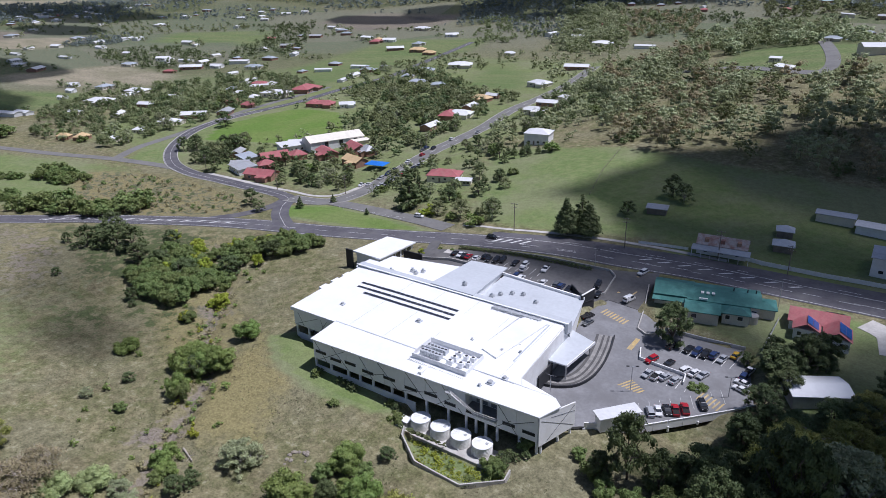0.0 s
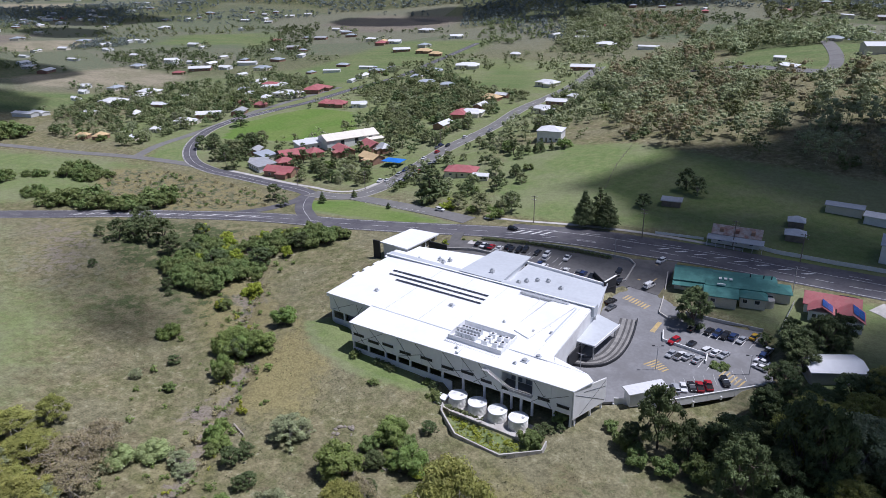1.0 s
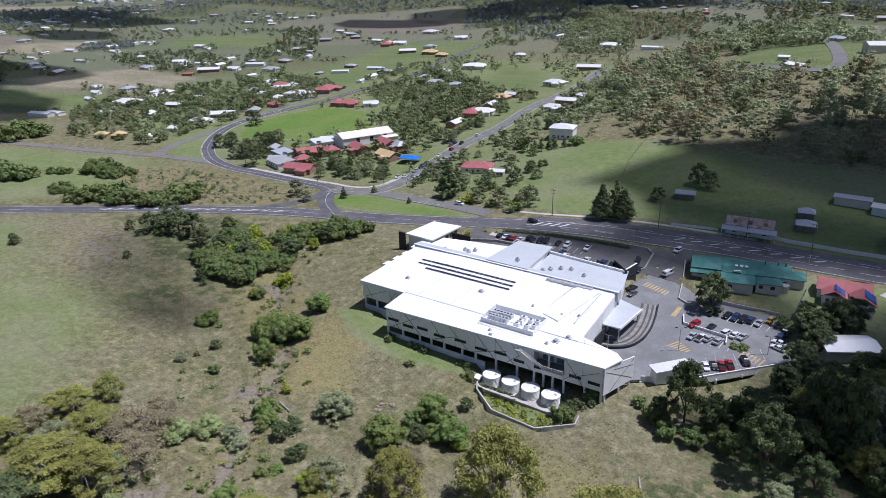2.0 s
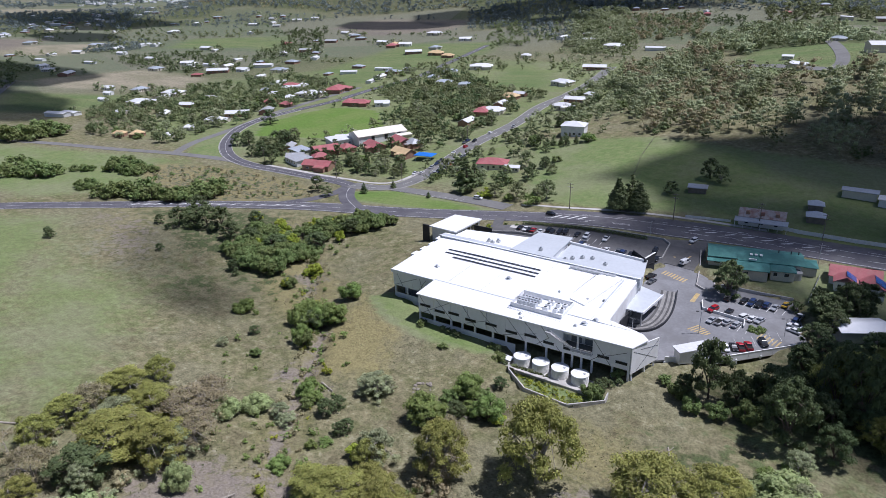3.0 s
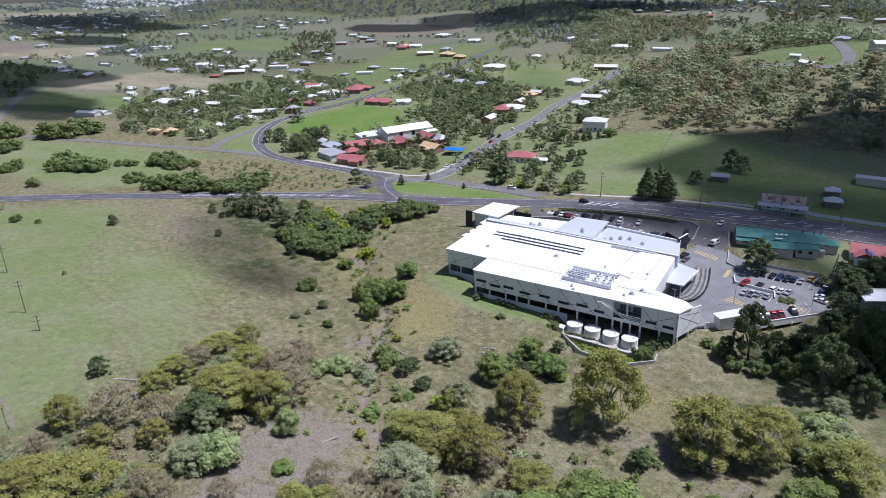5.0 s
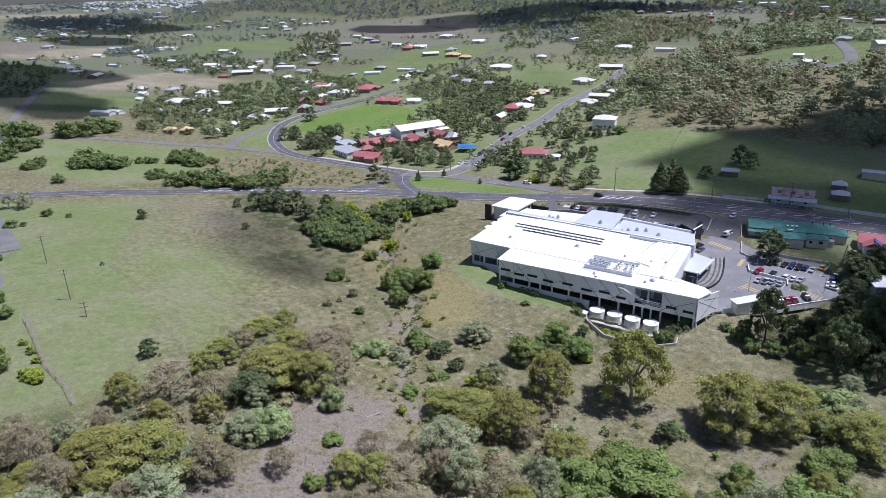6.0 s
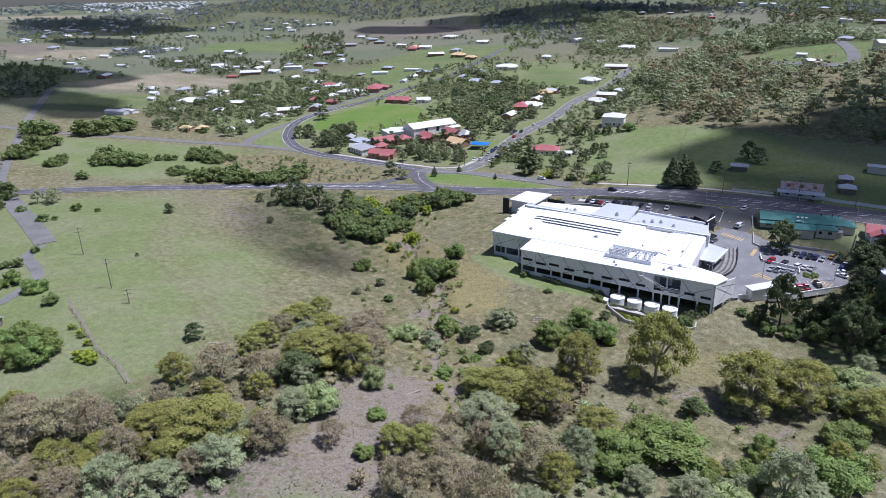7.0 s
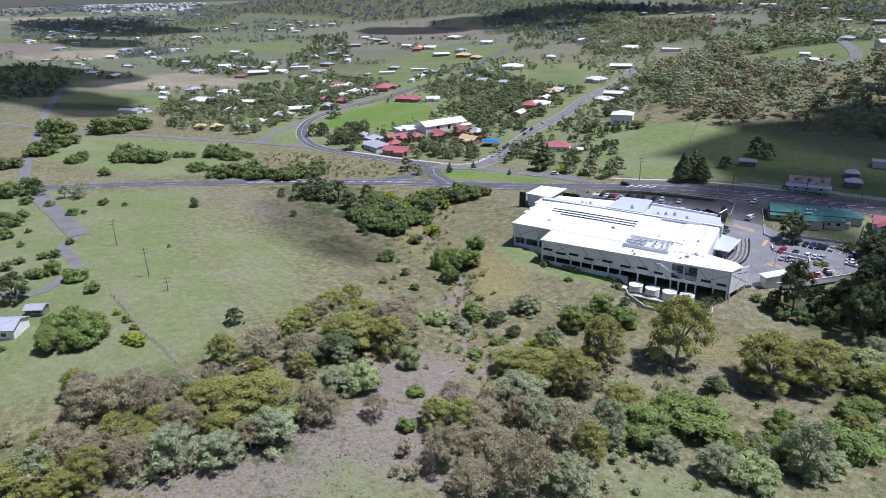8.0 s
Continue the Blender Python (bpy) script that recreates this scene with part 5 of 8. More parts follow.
low_wall([(-46.9, 158.5), (-45.6, 154.2), (-33.5, 153.2), (-33.0, 149.6)], 0.8, "white_wall", "low white wall between two parking terraces")
low_wall([(-55.8, 190.0), (-53.0, 178.5), (-51.0, 167.5), (-47.8, 165.6), (-45.2, 168.0), (-46.4, 171.0)], 0.6, "pale_concrete", "pale low wall beside the driveway")
low_wall([(-44.4, 170.6), (-34.0, 171.2), (-23.6, 172.2)], 1.0, "steel", "grey metal retaining wall behind parked cars")
low_wall([(-106.5, 190.2), (-90, 192.2), (-75.5, 192.8), (-69.5, 193.0), (-66.5, 190.0), (-66.0, 180.0), (-68.5, 177.5)], 0.7, "pale_concrete", "pale low wall round the upper car park")
low_wall([(-134.8, 172.0), (-120.0, 176.5), (-110.6, 176.0)], 0.9, "pale_concrete", "pale parapet wall above the roof")


# ---- cars ----
def car_kind(color, style):
    """A car along x, with its base on z = 0."""
    long, wide = {"sedan": (4.6, 1.8), "suv": (4.7, 1.88), "van": (5.0, 1.95), "ute": (5.2, 1.88)}[style]
    hood = {"sedan": 0.92, "suv": 1.05, "van": 1.15, "ute": 1.05}[style]
    roof = {"sedan": 1.45, "suv": 1.72, "van": 2.05, "ute": 1.75}[style]
    cab = {"sedan": (-1.75, -0.95, 0.35, 1.2), "suv": (-2.2, -1.95, 0.45, 1.25), "van": (-2.4, -2.3, 1.2, 1.9), "ute": (-0.7, -0.5, 0.5, 1.3)}[style]
    c = thing("car", 0, 0, 0)
    h, w = long / 2, wide / 2
    prof = [(-h, 0.35), (-h, hood - 0.12), (-h + 0.15, hood), (h - 0.9, hood), (h - 0.1, hood - 0.2), (h, 0.55), (h - 0.08, 0.3)]
    sh = Shape()
    n = len(prof)
    rows = [(-w, 0.96), (-w + 0.08, 1.0), (w - 0.08, 1.0), (w, 0.96)]
    vs = [(x * (k if abs(y) > w - 0.05 else 1), y, z if abs(y) < w - 0.05 or z < 0.6 else z - 0.05) for y, k in rows for x, z in prof]
    fs = [tuple(range(n - 1, -1, -1)), tuple(range(3 * n, 4 * n))]
    fs += [(r * n + i, r * n + (i + 1) % n, (r + 1) * n + (i + 1) % n, (r + 1) * n + i) for r in range(3) for i in range(n)]
    sh.add(vs, fs)
    part("body", sh, "car_" + color, c)
    a, b, d, e = cab
    t = w - 0.22
    low = [(a, -w + 0.06), (e, -w + 0.06), (e, w - 0.06), (a, w - 0.06)]
    mid_z = roof - 0.1
    glass = Shape().hexa([(x, y, hood - 0.03) for x, y in low], [(b, -t, mid_z), (d, -t, mid_z), (d, t, mid_z), (b, t, mid_z)])
    part("cabin_glass", glass, "glass", c)
    part("roof", Shape().hexa([(b - 0.04, -t - 0.03, mid_z), (d + 0.06, -t - 0.03, mid_z), (d + 0.06, t + 0.03, mid_z), (b - 0.04, t + 0.03, mid_z)], [(b + 0.1, -t + 0.1, roof), (d - 0.1, -t + 0.1, roof), (d - 0.1, t - 0.1, roof), (b + 0.1, t - 0.1, roof)]), "car_" + color, c)
    for s in (-1, 1):
        part("pillar", Shape().beam(((a + e) / 2 - 0.2, s * (w - 0.08), hood), ((b + d) / 2 - 0.1, s * (t + 0.02), mid_z), 0.1, 0.1), "car_" + color, c)
    if style == "ute":
        part("tray", Shape().box(-h + 0.1, a - 0.1, -w + 0.08, w - 0.08, hood, hood + 0.06), "rubber", c)
    if style == "van":
        part("side_panel", Shape().box(-2.35, -0.2, -w + 0.02, w - 0.02, hood, roof - 0.2), "car_" + color, c)
    for x in (-h + 0.85, h - 0.9):
        for s in (-1, 1):
            y = s * (w - 0.1)
            wheel = part("wheel", Shape().tube((x, y - 0.11, 0.33), (x, y + 0.11, 0.33), 0.33, 0.33, 12), "rubber", c)
            part("rim", Shape().tube((x, y + s * 0.1, 0.33), (x, y + s * 0.13, 0.33), 0.2, 0.2, 8), "rim", wheel)
    for s in (-1, 1):
        part("headlight", Shape().box(h - 0.14, h + 0.01, s * (w - 0.3) - 0.17, s * (w - 0.3) + 0.17, 0.58, 0.74), "lens", c)
        part("tail_light", Shape().box(-h - 0.02, -h + 0.1, s * (w - 0.22) - 0.12, s * (w - 0.22) + 0.12, 0.65, 0.85), "red_lens", c)
        part("mirror", Shape().box(e - 0.35, e - 0.15, s * (w + 0.08) - 0.09, s * (w + 0.08) + 0.09, hood, hood + 0.16), "car_" + color, c)
    words = {"sedan": "sedan", "suv": "four-wheel drive", "van": "van", "ute": "utility with an open tray"}[style]
    return tagged(c, f"parked {color} {words} on the pavement", "car", "parked cars")


rng = random.Random(7)
CAR_KINDS = {}


def park(color, places):
    for x, y in places:
        style = rng.choice(["sedan", "suv", "sedan", "suv", "ute"] if color != "yellow" else ["sedan"])
        if x < -55 and -62 < x and y < 182 and y > 178:
            style = "van"
        if inside(x, y, CAR_DECK):
            if y > 160 and x > -38:
                rz = 80
            elif x > -22.5:
                rz = 165
            elif y < 146:
                rz = 118
            else:
                rz = 72
        elif inside(x, y, NORTH_LOT):
            rz = 92 if y < 180 else 95
            if x > -62:
                rz = 75
        elif y > 225:
            rz = 95
        else:
            rz = 5
        key = (color, style)
        if key not in CAR_KINDS:
            CAR_KINDS[key] = ob = car_kind(color, style)
            m = pose(x, y, ground_any(x, y), 0, 0, rz + rng.uniform(-4, 4) + rng.choice((0, 180)))
            ob.matrix_basis = m @ Matrix.Diagonal((1 / UNIT, 1 / UNIT, 1 / UNIT, 1))
        else:
            copy_thing(CAR_KINDS[key], pose(x, y, ground_any(x, y), 0, 0, rz + rng.uniform(-4, 4) + rng.choice((0, 180))))


park("silver", [(-41.6, 148.8), (-37.5, 149.8), (-35.0, 149.7), (-27.5, 164.7), (-29.8, 155.3), (-94.1, 180.2), (-36.1, 134.7)])
park("white", [(-39.3, 149.2), (-34.1, 155.1), (-31.9, 155.1), (-20.5, 162.8), (-20.8, 157.1), (-20.7, 154.4), (-58.4, 180.3), (-60.1, 196.5), (-118.8, 181.1), (-112.3, 180.9), (-95.0, 183.1), (-87.7, 183.7), (-91.6, 174.2), (-84.1, 174.9), (-34.7, 136.1), (-156.3, 207.9), (-211.3, 236.0), (-204.8, 270.5)])
park("black", [(-40.2, 164.0), (-38.5, 155.7), (-36.1, 164.5), (-31.8, 164.7), (-33.0, 137.5), (-108.0, 182.0), (-105.3, 182.3), (-98.5, 183.2), (-75.3, 174.1), (-69.4, 183.1), (-67.5, 178.7), (-65.3, 166.0), (-26.7, 143.8), (-103.3, 183.3), (-116.7, 199.0), (-109.8, 183.1), (-121.4, 181.5), (-117.0, 180.9)])
park("blue", [(-33.9, 164.3), (-21.1, 160.1), (-93.5, 174.2), (-78.2, 175.2), (-29.8, 165.1), (-218.6, 299.7)])
park("red", [(-42.8, 155.1), (-31.4, 138.5), (-29.7, 140.2), (-115.5, 181.0)])
park("grey", [(-79.8, 175.6), (-63.9, 163.0), (-211.3, 256.8), (-211.2, 260.8), (-218.2, 295.3)])
park("yellow", [(-25.0, 168.0)])


park("white", [(-200.6, 235.5), (-201.5, 246), (-202.6, 259.5), (-208.6, 238), (-213.5, 276), (-214, 318)])
park("silver", [(-200.9, 239.5), (-202.2, 252.5), (-203.6, 272), (-209.2, 248), (-207, 335)])
park("black", [(-201.9, 249.3), (-203.0, 266), (-211.5, 262), (-214.2, 300)])
park("red", [(-202.4, 256), (-213.0, 288)])
park("blue", [(-201.2, 242.8), (-210.4, 255)])

# ---- houses ----
def roof_shape(w, d, h, rise, kind, over=0.5):
    x, y = w / 2 + over, d / 2 + over
    sh = Shape()
    if kind == "hip":
        r = max(0.3, x - y)
        v = [(-x, -y, h), (x, -y, h), (x, y, h), (-x, y, h), (-r, 0, h + rise), (r, 0, h + rise)]
        lo = [(a, b, h - 0.18) for a, b, _ in v[:4]]
        sh.add(v + lo, [(0, 1, 5, 4), (1, 2, 5), (2, 3, 4, 5), (3, 0, 4), (6, 9, 8, 7), (0, 6, 7, 1), (1, 7, 8, 2), (2, 8, 9, 3), (3, 9, 6, 0)])
    elif kind == "gable":
        v = [(-x, -y, h), (x, -y, h), (x, 0, h + rise), (x, y, h), (-x, y, h), (-x, 0, h + rise)]
        lo = [(a, b, c - 0.2) for a, b, c in v]
        sh.add(v + lo, [(0, 1, 2, 5), (5, 2, 3, 4), (6, 11, 8, 7), (11, 10, 9, 8), (0, 6, 7, 1), (3, 9, 10, 4), (1, 7, 8, 2), (2, 8, 9, 3), (4, 10, 11, 5), (5, 11, 6, 0)])
    else:
        sh.sheet([(-x, -y, h + 0.1), (x, -y, h + 0.1), (x, y, h + rise), (-x, y, h + rise)], 0.22)
    return sh


def house(name, w, d, h, rise, kind, roof_mat, wall_mat, label, wing=False, windows=True, group=""):
    ob = thing(name, 0, 0, 0)
    part("wall", Shape().box(-w / 2, w / 2, -d / 2, d / 2, -1.5, h - 0.02), wall_mat, ob)
    if kind == "gable":
        for s in (-1, 1):
            g = Shape()
            x0, x1 = s * (w / 2 - 0.2), s * w / 2
            g.add([(x0, -d / 2, h - 0.02), (x0, d / 2, h - 0.02), (x0, 0, h + rise * 0.88), (x1, -d / 2, h - 0.02), (x1, d / 2, h - 0.02), (x1, 0, h + rise * 0.88)], [(0, 1, 2), (5, 4, 3), (0, 3, 4, 1), (1, 4, 5, 2), (2, 5, 3, 0)])
            part("gable_wall", g, wall_mat, ob)
    part("roof", roof_shape(w, d, h, rise, kind), roof_mat, ob)
    if wing:
        part("wing_wall", Shape().box(w * 0.05, w * 0.4, -d / 2 - 3.0, -d / 2 - 0.02, -1.5, h - 0.05), wall_mat, ob)
        part("porch_roof", Shape().sheet([(w * 0.02, -d / 2 - 3.5, h - 0.3), (w * 0.43, -d / 2 - 3.5, h - 0.3), (w * 0.43, -d / 2 - 0.4, h + 0.35), (w * 0.02, -d / 2 - 0.4, h + 0.35)], 0.18), roof_mat, ob)
    if windows:
        for s in (-1, 1):
            for k in (-0.3, 0.08, 0.32):
                if wing and s < 0 and k > 0:
                    continue
                y = s * d / 2
                win = part("window", Shape().box(k * w - 0.75, k * w + 0.75, y - 0.06, y + 0.06, 0.95, 2.1), "white_timber", ob)
                part("pane", Shape().box(k * w - 0.65, k * w + 0.65, y - 0.09, y + 0.09, 1.05, 2.0), "glass", win)
        part("door", Shape().box(-0.1 * w - 0.45, -0.1 * w + 0.45, -d / 2 - 0.06, -d / 2 + 0.06, 0.0, 2.05), "timber", ob)
    return tagged(ob, label, "house", group)


KINDS = {
    "white": [house("house", 15, 9, 2.9, 1.9, "hip", "house_white", "cream_wall", "low house with a white hipped iron roof", True), house("house", 16, 8, 2.8, 1.7, "gable", "house_white", "brick", "long low house with a white gabled roof")],
    "white2": [house("house", 14, 8, 2.9, 1.7, "gable", "house_white", "white_wall", "white weatherboard house with a pale iron roof", True), house("house", 13, 9, 2.8, 1.0, "skillion", "house_white", "cream_wall", "low building with a flat white roof")],
    "grey": [house("house", 15, 9, 2.9, 1.8, "hip", "house_grey", "cream_wall", "low house with a blue-grey iron roof", True), house("house", 14, 8, 2.8, 1.6, "gable", "zinc", "brick", "house with a zinc gabled roof")],
    "red": [house("house", 16, 10, 2.9, 2.3, "hip", "red_roof", "brick", "brick house with a faded red tiled roof", True)],
    "tan": [house("house", 15, 9, 2.9, 2.2, "hip", "tan_roof", "brick", "brick house with a tan tiled roof", True)],
}
HOUSES = []
first_used = set()


def settle(kind, places):
    for x, y, w in places:
        base = rng.choice(KINDS[kind])
        turn = rng.choice((0, 90, 0)) + rng.uniform(-14, 14) + (5 if x > -260 else 30)
        s = 1.0 * min(max(w / 17.0, 0.55), 1.4)
        m = pose(x, y, gz(x, y) - 0.1, 0, 0, turn)
        HOUSES.append((x, y, 9 * s))
        if base.name not in first_used:
            first_used.add(base.name)
            ob = base
            ob.matrix_basis = m @ Matrix.Diagonal((s, s, s ** 0.4, 1))
        else:
            ob = copy_thing(base, m)
            ob.scale = (s, s, s ** 0.4)


settle("white", [(-790.0, 372.3, 21.8), (-538.5, 297.5, 23.7), (-557.8, 342.6, 20.8), (-487.6, 305.3, 14.5), (-417.2, 295.5, 18.1), (-415.2, 273.4, 15.1), (-412.2, 249.7, 9.8), (-455.7, 368.5, 10.8), (-427.3, 358.6, 12.2), (-420.0, 375.6, 24.6), (-458.8, 405.0, 15.4), (-241.3, 335.5, 14.7), (-239.9, 366.9, 17.1), (-245.1, 386.7, 13.9), (-248.0, 421.2, 10.7), (-195.8, 383.6, 16.0), (-195.8, 403.3, 15.1), (-234.1, 466.5, 18.4), (-191.5, 419.5, 8.6), (-239.9, 545.2, 20.9), (-285.4, 711.4, 28.1), (-350.1, 535.9, 24.6), (-345.6, 619.7, 11.9), (-580.7, 793.8, 31.1), (-492.2, 620.5, 19.8), (-641.4, 460.2, 25.0), (-1106.8, 744.0, 46.5)])
settle("white2", [(-1157.9, 833.7, 47.4), (-619.3, 475.9, 15.7), (-651.6, 336.4, 13.5), (-737.9, 493.0, 17.8), (-843.6, 380.4, 17.0), (-886.1, 394.4, 17.8), (-853.0, 1221.8, 19.8), (-496.0, 740.2, 19.3), (-551.1, 684.2, 19.0), (-600.1, 698.8, 32.2), (-69.1, 459.3, 17.9), (-80.2, 493.4, 9.2), (-84.8, 943.2, 33.1), (-405.7, 228.2, 7.1), (-295.8, 275.6, 11.7), (-334.8, 364.2, 13.4), (-620.5, 317.7, 9.9), (-590.7, 294.2, 8.3), (-1406.7, 720.5, 21.0), (-1273.3, 610.6, 16.4), (-1481.0, 832.3, 22.6), (-1474.3, 920.0, 20.2), (-940.0, 771.2, 16.2), (-956.0, 846.4, 17.0), (-583.4, 1421.8, 25.5), (-924.6, 526.5, 15.9)])
settle("grey", [(-611.5, 343.9, 16.4), (-403.6, 311.8, 17.2), (-364.2, 502.3, 16.6), (-337.0, 452.6, 15.2), (-313.9, 447.7, 12.9), (-294.9, 233.1, 12.2), (-313.4, 246.8, 12.3), (-362.9, 471.5, 13.0), (-489.0, 659.0, 17.8), (-568.4, 482.0, 18.7), (-59.0, 584.0, 12.7), (-44.3, 930.9, 23.3), (-663.9, 620.7, 19.7), (-698.6, 706.8, 19.8), (-732.7, 445.9, 17.2), (-1209.0, 543.1, 24.2), (-1069.1, 575.8, 24.2)])
settle("red", [(-411.3, 398.3, 24.0), (-428.0, 339.7, 12.0), (-408.3, 336.6, 9.8), (-352.2, 359.2, 15.3), (-363.2, 358.9, 12.9), (-245.4, 362.1, 17.0), (-381.9, 1403.5, 48.3), (-144.4, 1414.2, 30.7), (-561.8, 669.8, 18.9)])
settle("tan", [(-427.6, 218.8, 10.6), (-438.0, 213.6, 6.6), (-250.9, 410.7, 15.4), (-456.7, 615.0, 19.2), (-570.7, 686.0, 14.9), (-430.1, 598.9, 14.8)])

# scattered farmhouses far off
FARMS = [house("farmhouse", 17, 9, 3.0, 1.9, "gable", "house_white", "cream_wall", "distant farmhouse with a white iron roof", windows=False), house("farmhouse", 15, 10, 3.0, 1.9, "hip", "house_grey", "brick", "distant farmhouse with a grey roof", windows=False), house("farmhouse", 22, 9, 3.4, 1.2, "gable", "house_white", "white_wall", "distant long white farm shed", windows=False), house("farmhouse", 16, 10, 3.0, 2.0, "hip", "red_roof", "brick", "distant farmhouse with a red roof", windows=False)]
farms_used = set()


def farms(poly, n, big=1.0):
    xs, ys = [p[0] for p in poly], [p[1] for p in poly]
    for _ in range(n):
        for _try in range(40):
            x, y = rng.uniform(min(xs), max(xs)), rng.uniform(min(ys), max(ys))
            if bool(inside(x, y, poly)) and not in_field(x, y) and noise.noise((x / 140, y / 140, 5.0)) > 0.05 and all(math.hypot(x - a, y - b) > r + 12 for a, b, r in HOUSES):
                break
        base = rng.choice(FARMS[:3] * 7 + FARMS[3:])
        s = big * rng.uniform(0.62, 1.0)
        m = pose(x, y, gz(x, y) - 0.1, 0, 0, rng.choice((20, 110)) + rng.uniform(-20, 20))
        ob = copy_thing(base, m) if base.name in farms_used else base
        farms_used.add(base.name)
        ob.matrix_basis = m
        ob.scale = (s, s, s)
        HOUSES.append((x, y, 10 * s))


farms([(-640, 430), (-560, 560), (-700, 850), (-900, 820), (-1100, 420), (-760, 400)], 30)
farms([(-1319, 863), (-1222, 726), (-1400, 560), (-1900, 900), (-1700, 1080)], 26, 1.1)
farms([(-1250, 800), (-1150, 960), (-900, 940), (-1000, 820)], 10, 1.1)
farms([(-560, 300), (-420, 230), (-400, 340), (-420, 520), (-520, 460)], 22, 0.9)
farms([(-1000, 1000), (-1500, 760), (-2200, 1000), (-2400, 1700), (-1500, 1600)], 16, 1.2)
farms([(-480, 960), (-300, 620), (-60, 640), (0, 900), (-60, 1080), (-300, 1080)], 24, 1.0)

# ---- school ----
def placed(ob, x, y, rz=0.0, dz=0.0):
    ob.matrix_basis = pose(x, y, gz(x, y) + dz, 0, 0, rz)
    HOUSES.append((x, y, 12))
    return ob


hall = placed(house("school_hall", 33, 14, 4.8, 2.6, "gable", "cream_roof", "white_wall", "long tall white school hall with dark upper windows", windows=False), -276, 286, 66)
for i in range(3):
    win = part("window", Shape().box(-8 + i * 9.0, -5.8 + i * 9.0, -7.08, -6.94, 1.4, 4.2), "dark_trim", hall)
part("lower_roof", Shape().sheet([(8, -11.4, 3.0), (18.5, -11.4, 3.0), (18.5, -7.1, 3.6), (8, -7.1, 3.6)], 0.25), "cream_roof", hall)
part("lower_wall", Shape().box(8.5, 18, -10.9, -7.05, -1.5, 2.9), "cream_wall", hall)
placed(house("school_annexe", 14, 10, 3.6, 0.9, "skillion", "house_white", "white_wall", "flat-roofed white school annexe"), -292, 268, 66)
for x, y, w, d, rz, mat in ((-287, 250, 15, 9, 64, "red_roof"), (-277, 258, 9, 8, -24, "red_roof"), (-264, 268, 14, 8, -26, "red_roof"), (-255, 282, 14, 8, -26, "red_roof"), (-268, 224, 16, 8, 14, "red_roof"), (-279, 237, 8, 6, 60, "red_roof"), (-239, 263, 13, 8, -14, "tan_roof"), (-245, 281, 10, 7, -24, "zinc")):
    placed(house("school_building", w, d, 3.0, 2.2, "gable" if w > 12 else "hip", mat, "brick", {"red_roof": "school building with a faded red roof", "tan_roof": "school building with a tan roof", "zinc": "school building with a pale zinc roof"}[mat], True), x, y, rz)
shade = placed(thing("shade_sail", 0, 0, 0), -223, 262, 10)
part("canopy", roof_shape(10, 7, 2.9, 0.9, "hip"), "blue_cloth", shade)
for sx in (-4.6, 4.6):
    for sy in (-3.2, 3.2):
        part("post", Shape().tube((sx, sy, -0.3), (sx, sy, 2.9), 0.07), "steel", shade)
tagged(shade, "bright blue shade canopy on steel posts", "shade canopy")
placed(house("school_shed", 14, 10, 3.0, 0.8, "skillion", "zinc", "white_wall", "white shed with a grey skillion roof"), -287, 228, -18)
placed(house("school_shed", 13, 8, 2.8, 0.7, "skillion", "house_grey", "cream_wall", "open shed with a pale green-grey roof"), -300, 242, -18)
placed(house("pink_house", 15, 10, 3.0, 2.2, "hip", "red_roof", "cream_wall", "house with a pinkish-red hipped roof behind pines"), -177, 257, 20)
placed(house("cottage_shed", 7, 5, 2.5, 0.8, "gable", "house_white", "cream_wall", "small shed with a white roof"), -163, 252, 20)
tall = placed(house("two_storey_house", 13, 11, 5.8, 2.0, "hip", "house_white", "white_wall", "two-storey white house with a pale hipped roof"), -161, 322, 12)

# ---- neighbours across and beside the road ----
tavern = placed(thing("green_roofed_building", 0, 0, 0), -39.5, 187.5, 14)
for x0, x1, y0, y1, h, rise, kind in ((-14, -3, -3, 7, 3.4, 1.6, "gable"), (-4, 16.5, -4, 6.5, 3.4, 1.3, "gable"), (-4.5, 5.0, -10.5, -3.8, 3.0, 0.8, "gable"), (6.0, 13.5, -8.5, -3.9, 2.8, 0.9, "hip"), (15.6, 21, -3, 3.0, 2.8, 0.8, "hip")):
    w, d = x1 - x0, y1 - y0
    rf = roof_shape(w, d, h, rise, kind)
    rf.v = [(a + (x0 + x1) / 2, b + (y0 + y1) / 2, c) for a, b, c in rf.v]
    part("roof", rf, "green_roof", tavern)
    part("wall", Shape().box(x0 + 0.05, x1 - 0.05, y0 + 0.05, y1 - 0.05, -2.0, h - 0.05), "cream_wall", tavern)
for x, y, w in ((-11.0, -2.98, 2.2), (-6.5, -2.98, 2.0), (7.5, -8.48, 1.4), (11.0, -8.48, 1.6), (-2.0, -10.48, 1.6), (15.0, -4.0, 1.6)):
    win = part("window", Shape().box(x - w / 2, x + w / 2, y - 0.06, y + 0.06, 0.9, 2.2), "white_timber", tavern)
    part("pane", Shape().box(x - w / 2 + 0.1, x + w / 2 - 0.1, y - 0.09, y + 0.02, 1.0, 2.1), "glass", win)
part("front_awning", Shape().sheet([(-14.6, -5.4, 2.5), (-3.0, -5.4, 2.5), (-3.0, -3.1, 3.0), (-14.6, -3.1, 3.0)], 0.12), "green_roof", tavern)
part("brick_end", Shape().box(-14.6, -14.0, -2.0, 4.0, -2, 3.2), "brick", tavern)
for i in range(3):
    part("skylight", Shape().box(-0.5 + i * 1.6, 0.4 + i * 1.6, -1.6, -0.4, 4.2, 4.5), "white_timber", tavern)
